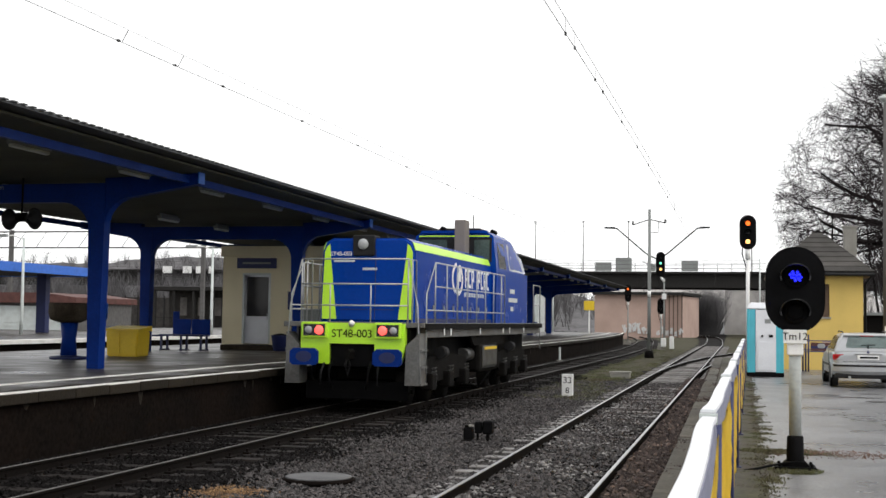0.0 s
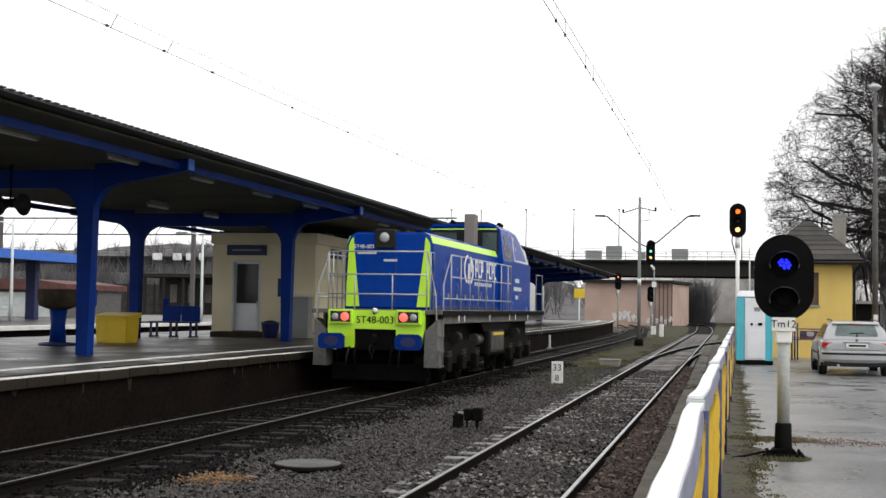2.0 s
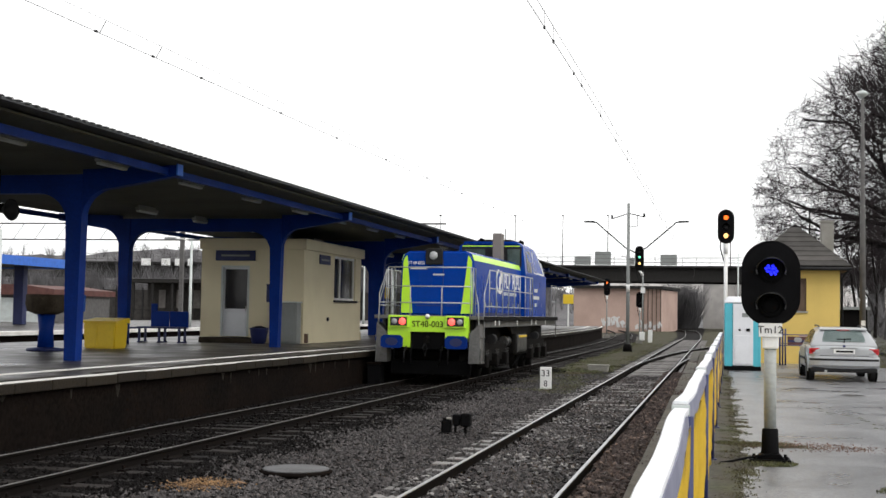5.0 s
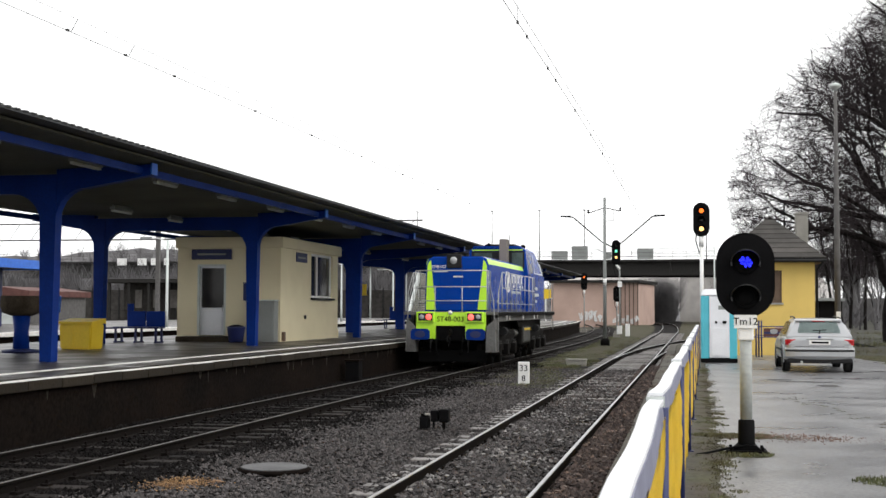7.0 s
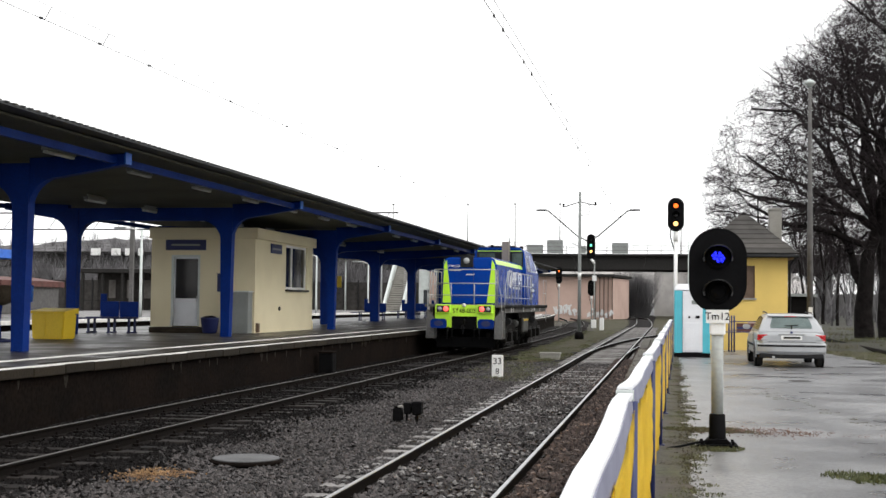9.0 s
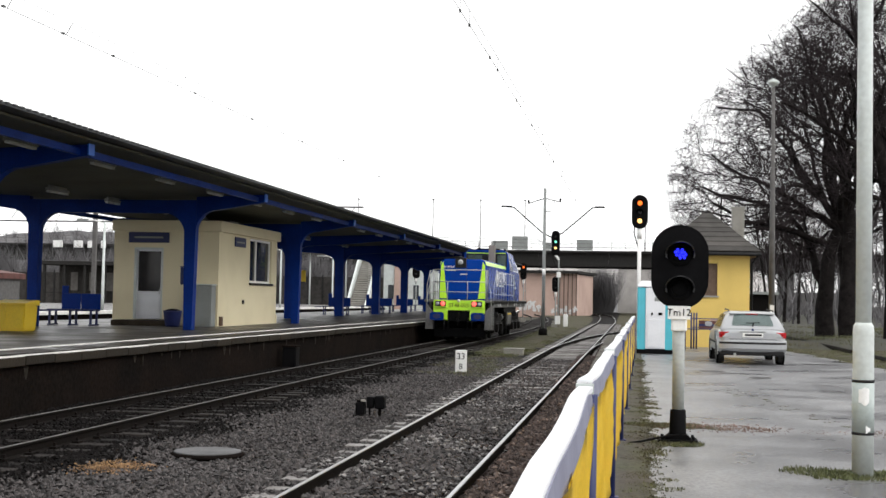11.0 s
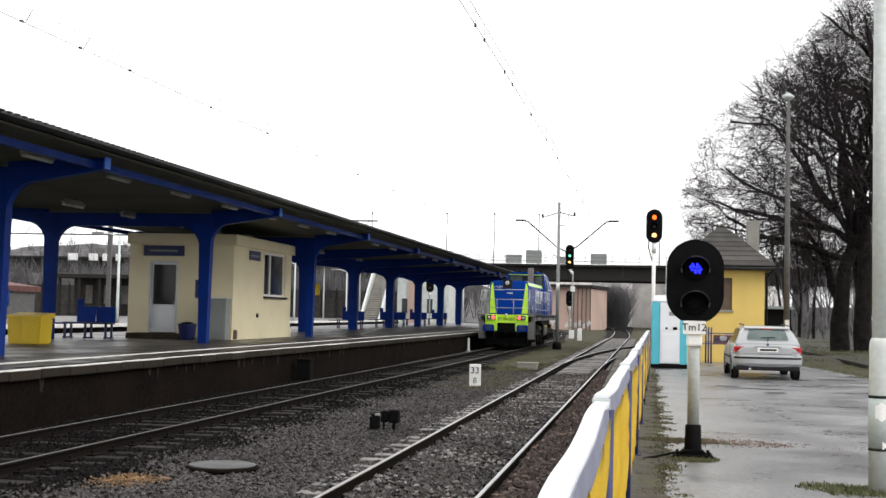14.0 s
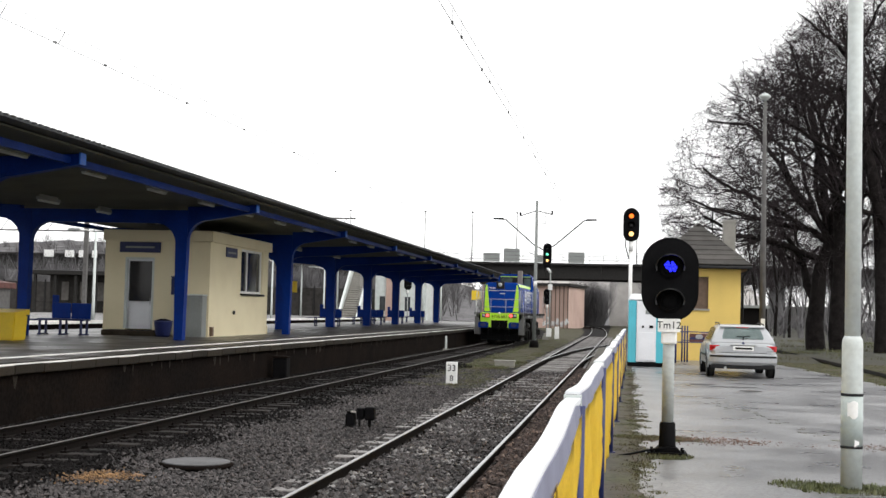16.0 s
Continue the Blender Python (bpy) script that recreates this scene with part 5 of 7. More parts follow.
def side_plate(bm, s, y0, z0, y1, z1, slant=0.0):
    """A thin stroke lying on the hood's side."""
    q = [(y0, z0), (y1, z0), (y1 + slant, z1), (y0 + slant, z1)]
    v = [bm.verts.new((s * (HB - 0.0212 * (z - 2.2) + 0.006), y, z)) for y, z in q]
    w = [bm.verts.new((s * (HB - 0.0212 * (z - 2.2) - 0.004), y, z)) for y, z in q]
    bm.faces.new(v), bm.faces.new(w[::-1])
    for i in range(4):
        bm.faces.new((v[i], w[i], w[(i + 1) % 4], v[(i + 1) % 4]))


for s in (-1, 1):
    bm = B()
    cy, cz = 4.80, 2.80
    for k in range(22):
        if k in (4, 5, 15, 16):
            continue
        a0, a1 = 2 * math.pi * k / 22, 2 * math.pi * (k + 0.96) / 22
        v = []
        for a, r in ((a0, 0.40), (a1, 0.40), (a1, 0.30), (a0, 0.30)):
            y, z = cy + 1.45 * r * math.cos(a), cz + r * math.sin(a)
            v.append((y, z))
        o = [bm.verts.new((s * (HB - 0.0212 * (z - 2.2) + 0.006), y, z)) for y, z in v]
        bm.faces.new(o)
    side_plate(bm, s, cy - 0.12, cz - 0.36, cy + 0.10, cz + 0.16, 0.08)
    side_plate(bm, s, cy + 0.16, cz - 0.05, cy + 0.34, cz + 0.34, 0.0)
    bmesh.ops.recalc_face_normals(bm, faces=bm.faces)
    L("emblem", bm, "white", hood, "white round emblem")
    for i in range(8):
        if i == 3:
            continue
        bm = B()
        y = 5.62 + i * 0.36
        side_plate(bm, s, y, 2.62, y + 0.075, 3.10)
        side_plate(bm, s, y + 0.075, 3.02, y + 0.26, 3.10)
        if i % 2 == 0:
            side_plate(bm, s, y + 0.19, 2.78, y + 0.26, 3.02)
            side_plate(bm, s, y + 0.075, 2.80, y + 0.19, 2.87)
        else:
            side_plate(bm, s, y + 0.075, 2.62, y + 0.26, 2.70)
        bmesh.ops.recalc_face_normals(bm, faces=bm.faces)
        L("emblem_stroke", bm, "white", hood)
    bm = B()
    for i in range(9):
        side_plate(bm, s, 5.5 + i * 0.26, 2.40, 5.66 + i * 0.26, 2.50)
    L("small_lettering", bm, "pale_grey", hood, "small white lettering bars")
L("exhaust_stack", box(B(), 0.24, 0.53, 7.75, 8.25, 3.5, 4.46, 0.02), "stack", label="grey sheet-metal exhaust stack")
L("stack_mouth", box(B(), 0.27, 0.50, 7.8, 8.2, 4.44, 4.468), "black")
L("horn", tube(B(), [(-0.35, 9.2, 4.30), (-0.35, 8.8, 4.32)], 0.06, 8), "black", label="black air horn")
L("horn", tube(B(), [(0.75, 10.6, 4.31), (0.75, 10.2, 4.32)], 0.07, 8), "black")

# cab
c0, c1 = 8.75, 13.4
bm = B()


def cab_ring(y, top, half_top):
    return [bm.verts.new(p) for p in ((-1.18, y, DK), (-1.18, y, 3.20), (-half_top - 0.10, y, top - 0.14), (-half_top + 0.1, y, top), (half_top - 0.1, y, top), (half_top + 0.10, y, top - 0.14), (1.18, y, 3.20), (1.18, y, DK))]


rings = [cab_ring(c0, 4.24, 0.98), cab_ring(c0 + 2.6, 4.22, 0.95), cab_ring(c1 - 0.6, 3.92, 0.90), cab_ring(c1, 3.25, 1.0)]
fs = [bm.faces.new(rings[0]), bm.faces.new(rings[-1][::-1])]
for a, b in zip(rings, rings[1:]):
    for i in range(8):
        fs.append(bm.faces.new((a[i], a[(i + 1) % 8], b[(i + 1) % 8], b[i])))
bmesh.ops.recalc_face_normals(bm, faces=fs)
cab = L("cab", bm, "loco_blue", label="blue driver's cab")
for x0, x1 in ((-0.9, -0.2), (0.56, 0.98)):
    fw = L("front_window", box(B(), x0, x1, c0 - 0.012, c0 - 0.002, 3.45, 4.0), "cab_glass", cab, "cab window facing the hood")
L("window_band", box(B(), -1.0, 1.04, c0 - 0.008, c0 - 0.001, 3.40, 4.06), "dark_grey", cab)
for s in (-1, 1):
    def on_side(y0, y1, t0, t1, d=0.01):
        bm = B()
        v = []
        for y, t in ((y0, t0), (y1, t0), (y1 - 0.0, t1), (y0, t1)):
            k = (y - c0) / (c1 - c0)
            topz = 4.12 - (0.0 if y < c0 + 2.6 else 0.28 * (y - c0 - 2.6) / 1.25)
            ht = 1.07 - 0.05 * k
            v.append(bm.verts.new((s * (1.18 + (ht - 1.18) * t + d), y, 3.20 + (topz - 3.20) * t)))
        bm.faces.new(v)
        bmesh.ops.solidify(bm, geom=bm.faces[:], thickness=0.006)
        return bm
    L("side_window", on_side(c0 + 0.35, c0 + 1.35, 0.05, 0.82), "glass_dull", cab, "dark cab side window")
    L("slanted_side_pane", on_side(c0 + 1.75, c1 - 0.35, 0.04, 0.86), "sky_white_pane", cab, "slanting cab side pane, white for the sky it reflects")
    L("cab_door", box(B(), min(s * 1.182, s * 1.19), max(s * 1.182, s * 1.19), c0 + 0.3, c0 + 1.4, DK + 0.05, 3.15), "loco_blue", cab)
    bm = B()
    for z, a, b in ((2.6, 1.9, 2.6), (2.35, 1.7, 3.0), (2.1, 2.0, 2.4)):
        box(bm, min(s * 1.182, s * 1.188), max(s * 1.182, s * 1.188), c0 + a, c0 + b, z, z + 0.12)
    L("lettering_bar", bm, "pale_grey", cab, "small white lettering")
L("roof_trim", box(B(), -0.92, 0.92, c0 - 0.06, c0 + 0.02, 4.18, 4.25), "loco_blue", cab)
L("green_trim", box(B(), -0.98, 0.98, c0 - 0.02, c0 - 0.006, 4.08, 4.12), "lime", cab)
L("roof_unit", box(B(), -0.6, 0.6, c0 + 0.6, c0 + 2.2, 4.24, 4.36, 0.04), "dark_grey", cab)
L("roof_aerial", tube(B(), [(0.3, c0 + 1, 4.3), (0.3, c0 + 1, 4.75)], 0.015, 6), "black", cab)
L("far_hood", box(B(), -0.95, 0.95, c1, LEN - 0.5, DK, 3.0, 0.06), "loco_blue", label="short blue far hood")


def railing(pts, posts, r=0.016):
    bm = B()
    for p in pts:
        tube(bm, p, r, 8)
    for p in posts:
        tube(bm, p, r, 8)
    return bm


for s in (-1, 1):
    x = s * 1.46
    a, b = 1.05, 8.5
    L("side_railing", railing([[(x, a - 0.7, 0.55), (x, a - 0.7, 2.35), (x, a, 3.02), (x, b, 3.02), (x, b, DK)], [(x, a, 2.52), (x, b, 2.52)], [(x, a - 0.65, 2.02), (x, b, 2.02)]], [[(x, y, DK), (x, y, 3.02)] for y in np.arange(a, b, 1.0)]), "steel", label="grey tubular side railing")
    L("end_railing", railing([[(s * 1.44, 0.0, 0.55), (s * 1.36, 0.02, 2.1), (s * 1.14, 0.08, 3.05), (s * 1.14, 0.7, 3.05), (s * 1.14, 0.7, DK)], [(s * 1.36, 0.02, 2.1), (s * 1.14, 0.7, 2.1)]], [[(s * 1.14, 0.08, DK), (s * 1.14, 0.08, 3.05)], [(s * 1.14, 0.4, DK), (s * 1.14, 0.4, 3.05)]]), "steel", label="grey tubular corner railing")
    L("far_railing", railing([[(x, 12.9, DK), (x, 12.9, 2.9), (x, LEN - 0.1, 2.9), (x, LEN - 0.1, 1.0)], [(x, 12.9, 2.3), (x, LEN - 0.1, 2.3)]], []), "steel")
L("end_railing", railing([[(-1.14, 0.08, z), (1.14, 0.08, z)] for z in (3.05, 2.54, 2.1)], [[(t, 0.08, DK), (t, 0.08, 2.54)] for t in (-0.52, 0.35)]), "steel", label="grey tubular end railing")

# running gear
for yb in (3.0, 10.8):
    bg = L("bogie", box(B(), -1.12, 1.12, yb - 2.0, yb + 2.0, 0.55, 0.80, 0.03), "soot", label="sooty black bogie")
    for s in (-1, 1):
        L("side_frame", prism(B(), [(yb - 2.1, 0.62), (yb - 1.7, 0.50), (yb + 1.7, 0.50), (yb + 2.1, 0.62), (yb + 2.0, 0.98), (yb + 0.6, 1.06), (yb - 0.6, 1.06), (yb - 2.0, 0.98)], "x", s * 1.16 - 0.06, s * 1.16 + 0.06), "soot", bg)
        for dy in (-1.55, 0.0, 1.55):
            L("axle_box", box(B(), s * 1.24 - 0.13, s * 1.24 + 0.13, yb + dy - 0.2, yb + dy + 0.2, 0.34, 0.70, 0.04), "soot", bg)
            bm = B()
            tube(bm, [(s * 1.24 + 0.07 * math.cos(k * 0.9), yb + dy + 0.38 + 0.07 * math.sin(k * 0.9), 0.42 + 0.011 * k) for k in range(36)], 0.016, 5)
            L("coil_spring", bm, "lead_grey", bg)
        L("brake_cylinder", tube(B(), [(s * 1.3, yb - 0.9, 1.12), (s * 1.3, yb - 0.5, 1.12)], 0.13, 12), "dark_grey", bg)
        L("sand_pipe", tube(B(), [(s * 1.15, yb - 2.15, 1.4), (s * 1.15, yb - 2.2, 0.6), (s * 0.8, yb - 2.25, 0.12)], 0.025, 6), "dark_grey", bg)
for yb in (3.0, 10.8):
    for dy in (-1.55, 0.0, 1.55):
        bm = B()
        for s in (-1, 1):
            lathe(bm, [(0.1, -0.03), (0.50, -0.03), (0.50, 0.10), (0.525, 0.11), (0.525, 0.135), (0.1, 0.135)] if s < 0 else [(0.1, -0.135), (0.525, -0.135), (0.525, -0.11), (0.50, -0.10), (0.50, 0.03), (0.1, 0.03)], 28, pose(s * 0.78, 0, 0, 0, 90, 0))
        tube(bm, [(-0.75, 0, 0), (0.75, 0, 0)], 0.09, 10)
        for s in (-1, 1):
            for k in range(6):
                a = k * math.pi / 3
                tube(bm, [(s * 0.82, 0.25 * math.cos(a), 0.25 * math.sin(a)), (s * 0.86, 0.25 * math.cos(a), 0.25 * math.sin(a))], 0.05, 6)
        w = L("wheelset", bm, "soot", label="steel wheelset")
        w.matrix_basis = pose(0, yb + dy, 0.5)
WHEELS = [o for o in loco.children if o.name.startswith("wheelset")]
# added black box that stops light passing beneath the locomotive
L("belly_light_block", box(B(), -1.0, 1.0, 0.45, 13.6, 0.85, 1.44), "black", label="black block added under the frame to shut out light")
tk = L("fuel_tank", box(B(), -1.36, 1.36, 5.9, 8.2, 0.55, 1.28, 0.08), "soot", label="black fuel tank")
for s in (-1, 1):
    L("battery_box", box(B(), s * 1.28 - 0.12, s * 1.28 + 0.12, 6.2, 7.9, 0.62, 1.22, 0.09), "lead_grey", tk)
    L("yellow_band", box(B(), s * 1.402 - 0.004, s * 1.402 + 0.004, 6.3, 7.8, 1.10, 1.17), "yellow", tk)
    L("air_tank", tube(B(), [(s * 1.1, 5.1, 1.0), (s * 1.1, 5.8, 1.0)], 0.16, 12), "lead_grey", tk)
    L("under_frame", prism(B(), [(0.6, 1.46), (5.0, 1.46), (5.4, 1.22), (8.9, 1.22), (9.3, 1.46)], "x", s * 1.30 - 0.03, s * 1.30 + 0.03), "soot", tk)


# ---------- stones, tufts and other uncountable stuff ----------
def soup(name, verts, faces, material, label, category, kind="stuff", parent=None):
    d = bpy.data.meshes.new(name)
    d.from_pydata(verts, [], faces)
    d.materials.append(material)
    ob = new(name, d)
    ob.parent = parent
    return tagged(ob, label, category, "", kind)


def stones(name, count, area, size, material, label, z=-0.16, keep=None, seed=1):
    """Loose angular stones: each one a squashed, twisted octahedron."""
    rng = np.random.default_rng(seed)
    x = rng.uniform(area[0], area[1], count)
    y = area[2] + (area[3] - area[2]) * rng.random(count) ** 1.5
    if keep is not None:
        ok = keep(x, y)
        x, y = x[ok], y[ok]
    n = len(x)
    base = np.array([(1, 0, 0), (0, 1, 0), (-1, 0, 0), (0, -1, 0), (0.1, 0.1, 1), (0, 0, -1)], float)
    v = base[None] + rng.normal(0, 0.22, (n, 6, 3))
    s = rng.uniform(size[0], size[1], (n, 1, 3)) * np.array([1, 1, 0.75])
    v = v * s
    a = rng.uniform(0, 2 * np.pi, n)
    c, si = np.cos(a)[:, None], np.sin(a)[:, None]
    vx, vy = v[:, :, 0] * c - v[:, :, 1] * si, v[:, :, 0] * si + v[:, :, 1] * c
    zz = z + 0.03 * np.sin(x * 2.1 + 1.3 * np.sin(y)) * 0.5 + rng.uniform(-0.015, 0.02, n)
    v = np.stack([vx + x[:, None], vy + y[:, None], v[:, :, 2] + zz[:, None]], 2).reshape(-1, 3)
    f = np.array([(0, 1, 4), (1, 2, 4), (2, 3, 4), (3, 0, 4), (1, 0, 5), (2, 1, 5), (3, 2, 5), (0, 3, 5)])
    f = (f[None] + (np.arange(n) * 6)[:, None, None]).reshape(-1, 3)
    return soup(name, v.tolist(), f.tolist(), material, label, "gravel")


def off_rails(x, y):
    ok = np.ones(len(x), bool)
    for cx in (lambda q: -7.75 + 0.02 * (q - 15), lambda q: -2.28 + 0.008 * (q - 12)):
        for o in (-0.75, 0.75):
            ok &= np.abs(x - cx(y) - o) > 0.075
        near = np.abs(x - cx(y)) < 1.3
        if cx(0.0) > -5:
            near &= (x < cx(y) - 0.82) | (y > 21 + 3 * np.sin(x * 4.0))
        ok &= ~(near & (np.abs(np.mod(y - 7.0 - (1.0 if cx(0.0) < -5 else 0.0) + 0.31, 0.62) - 0.31) < 0.13) & (np.random.default_rng(5).random(len(x)) < (0.72 if cx(0.0) < -5 else 0.80)))
    return ok


def dark_edge(side, seed):
    """The oil-and-shade stones thin out unevenly towards the middle of the bed."""
    def keep(x, y):
        f = np.clip((x + 5.9 - 0.02 * (y - 15) + 0.25 * np.sin(y * 1.7)) / 0.9 + 0.5, 0, 1)
        return off_rails(x, y) & (np.random.default_rng(seed).random(len(x)) < (f if side > 0 else 1 - f))
    return keep


stones("ballast_stones", 70000, (-6.7, -1.25, 9.0, 42.0), (0.018, 0.042), M["stone"], "dark grey wet ballast stones", -0.155, dark_edge(1, 21), 1)
stones("oily_ballast", 52000, (-9.3, -4.9, 10.0, 46.0), (0.02, 0.046), M["oil_shade_stone"], "ballast along the platform track, darkened for oil and shade", -0.155, dark_edge(-1, 22), 12)
stones("rusty_ballast", 15000, (-1.5, -0.78, 9.0, 44.0), (0.02, 0.045), M["rust_stone"], "rust-stained brown ballast beside the siding", -0.075, off_rails, 2)
stones("rusty_ballast", 9000, (-2.9, -1.5, 9.0, 40.0), (0.02, 0.04), M["rust_stone"], "rust-stained stones between the siding's rails", -0.16, off_rails, 3)


stones("siding_fill", 26000, (-3.05, -1.4, 8.0, 37.0), (0.02, 0.045), M["stone"], "dark wet stones heaped over the siding's sleepers", -0.105, lambda x, y: (np.abs(x + 2.376 - 0.008 * y) < 0.66) & (np.random.default_rng(31).random(len(x)) < np.clip((27 - y) / 7.0 + 0.35 * np.sin(y * 2.2 + x * 3), 0, 0.9) * (0.62 + 0.38 * np.sin(y * 1.3 + 2.0 * np.sin(x * 2.5)))), 15)
# wet glints drawn as a scatter of paler stones
stones("pale_chips", 2600, (-3.4, -1.3, 9.0, 36.0), (0.018, 0.045), M["glint_chip"], "stones in the siding, paled to stand for wet glints", -0.085, lambda x, y: off_rails(x, y) & (np.random.default_rng(41).random(len(x)) < 0.5 + 0.5 * np.sin(y * 1.9 + x * 2.0)), 25)
stones("fallen_leaves", 420, (-1.5, -0.78, 9.0, 40.0), (0.02, 0.05), M["leaf"], "wet fallen leaves on the rusty ballast", -0.055, off_rails, 26)
stones("kerb_grit", 9000, (-0.8, -0.42, 10.0, 46.0), (0.012, 0.032), M["rust_stone"], "rusty grit and leaves lying on the kerb", PZ - 0.02, lambda x, y: np.random.default_rng(9).random(len(x)) < np.clip((y - 9.0) / 10.0, 0.15, 1.0), 14)


def tufts(name, spots, material, label, seed=3):
    """Short grass blades in clumps: spots of (x, y, z, radius, blades, height)."""
    rng = np.random.default_rng(seed)
    vs, fs = [], []
    for x, y, z, r, n, h in spots:
        for _ in range(n):
            a, d = rng.uniform(0, 6.28), r * math.sqrt(rng.random())
            px, py = x + d * math.cos(a), y + d * math.sin(a)
            b, hh = rng.uniform(0, 6.28), h * rng.uniform(0.4, 1.0)
            w = 0.006 + 0.006 * rng.random()
            lean = hh * rng.uniform(0.1, 0.7)
            k = len(vs)
            vs += [(px - w * math.sin(b), py + w * math.cos(b), z), (px + w * math.sin(b), py - w * math.cos(b), z), (px + lean * math.cos(b), py + lean * math.sin(b), z + hh)]
            fs.append((k, k + 1, k + 2))
    return soup(name, vs, fs, material, label, "grass")


rng = np.random.default_rng(11)
spots = [(0.62, 14.25, PZ - 0.01, 0.30, 900, 0.05), (2.3, 12.1, PZ - 0.01, 0.36, 700, 0.06), (2.0, 12.2, PZ - 0.01, 0.22, 200, 0.04), (2.6, 11.95, PZ - 0.01, 0.25, 260, 0.05)]
spots += [(0.22 + 0.10 * rng.normal(), y, PZ - 0.01, 0.14, 110, 0.035) for y in rng.uniform(9, 38, 90)]
spots += [(0.4 + abs(x), 16.3 + 0.12 * rng.normal(), PZ, 0.14, 30, 0.02) for x in rng.normal(0, 0.45, 30)]
spots += [(0.30 + 0.22 * rng.random(), y, PZ - 0.005, 0.10, 60, 0.03) for y in rng.uniform(9, 36, 70)]
spots += [(0.15 + 0.012 * k, 16.3 + 0.1 * rng.normal(), PZ, 0.16, 70, 0.035) for k in range(60)]
spots += [(2.1 + 0.75 * (22 - y) / 5 + 0.12 * rng.normal(), y, PZ, 0.05, 14, 0.012) for y in rng.uniform(16.8, 24, 34)]
spots += [(2.45 + 0.55 * rng.normal(), 12.1 + 0.18 * rng.normal(), PZ - 0.005, 0.22, 170, 0.05) for _ in range(16)]
spots += [(bank_edge(y) + 0.3 + 4.5 * rng.random() ** 1.3, y, PZ, 0.35, 50, 0.08) for y in rng.uniform(24, 46, 260)]
tufts("grass_tufts", spots, M["blade"], "moss and short grass in the cracks of the car park")
spots = [(x, y, -0.17, 0.3, 60, 0.10) for x, y in zip(rng.uniform(-5.4, -3.4, 420), rng.uniform(32, 95, 420))]
spots += [(x, y, 0.3, 0.6, 60, 0.2) for x, y in zip(rng.uniform(5, 22, 200), rng.uniform(47, 90, 200))]
tufts("rough_grass", spots, M["blade"], "rough grass between the tracks and under the trees", 4)
def scatter(cx, cy, rx, ry, seed):
    """Keeps what falls thinly round a middle."""
    def keep(x, y):
        q = ((x - cx) / rx) ** 2 + ((y - cy - 0.10 * np.sin(x * 2.3) - 0.06 * np.sin(x * 5.1)) / ry) ** 2
        return np.random.default_rng(seed).random(len(x)) < np.exp(-q) * (0.55 + 0.45 * np.sin(x * 7.0 + 3 * np.sin(y * 9.0)))
    return keep


stones("verge_grit", 9000, (0.0, 0.75, 9.5, 40.0), (0.004, 0.011), M["verge_mud"], "crumbs of mud and dead leaves along the edge of the asphalt", PZ - 0.003, lambda x, y: np.random.default_rng(77).random(len(x)) < np.exp(-((x - 0.27 - 0.009 * (y - 10)) / 0.09) ** 2), 18)
stones("leaf_litter", 24000, (0.4, 6.0, 15.4, 17.3), (0.006, 0.014), M["red_grit"], "line of reddish gravel and leaves across the asphalt", PZ - 0.006, scatter(1.8, 16.2, 2.6, 0.33, 61), 6)
bm = B()
for i in range(4):
    a, r = rng.uniform(0, 6.28), 0.42 * math.sqrt(rng.random())
    lathe(bm, [(rng.uniform(0.04, 0.10), 0.0), (rng.uniform(0.02, 0.05), 0.02)], 9, Matrix.Translation((-5.55 + 1.3 * r * math.cos(a), 13.4 + r * math.sin(a), -0.125)))
tagged(part("spill", bm, M["tan_dust"]), "tan patch of spilled sawdust on the ballast", "spill", "", "stuff")
stones("sawdust", 15000, (-6.3, -4.9, 12.7, 14.2), (0.005, 0.015), M["tan_dust"], "loose tan crumbs on the ballast", -0.125, scatter(-5.52, 13.35, 0.27, 0.3, 71), 7)

# ---------- small things between the tracks ----------
mc = thing("manhole_cover", pose(-4.94, 14.8, -0.16), "round pale concrete manhole cover lying in the ballast", "cover")
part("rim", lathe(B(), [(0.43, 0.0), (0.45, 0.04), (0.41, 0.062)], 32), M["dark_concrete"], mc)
part("lid", lathe(B(), [(0.405, 0.06), (0.405, 0.072), (0.38, 0.076), (0.02, 0.078)], 32), M["lid_grey"], mc)
km = thing("kilometre_marker", pose(-4.27, 33.5, -0.2), "white concrete marker slab numbered 33 over 8", "marker")
part("slab", box(B(), -0.15, 0.15, -0.05, 0.05, 0.0, 0.64, 0.015), M["white"], km)
writing("numerals", "33", 0.24, pose(0, -0.053, 0.47, 90, 0, 0), M["black"], km)
writing("numerals", "8", 0.22, pose(0, -0.053, 0.2, 90, 0, 0), M["black"], km)
td_ = thing("track_device", pose(-4.2, 20.6, -0.17), "black cast point-lock box in the ballast", "device")
part("body", box(B(), -0.15, 0.0, -0.10, 0.10, 0.0, 0.24, 0.03), M["black"], td_)
part("cap", box(B(), -0.13, -0.01, -0.09, 0.05, 0.24, 0.275, 0.012), M["soot"], td_)
part("pale_plate", box(B(), -0.06, 0.02, -0.11, -0.06, 0.25, 0.285, 0.008), M["concrete"], td_)
part("motor_box", box(B(), 0.03, 0.15, -0.06, 0.12, 0.14, 0.33, 0.02), M["black"], td_)
part("motor_box", box(B(), 0.17, 0.33, -0.08, 0.12, 0.13, 0.35, 0.025), M["black"], td_)
part("shaft", tube(B(), [(0.02, 0.02, 0.22), (0.2, 0.02, 0.22)], 0.03, 8), M["soot"], td_)
part("foot", box(B(), 0.06, 0.09, -0.03, 0.03, 0.0, 0.15), M["soot"], td_)
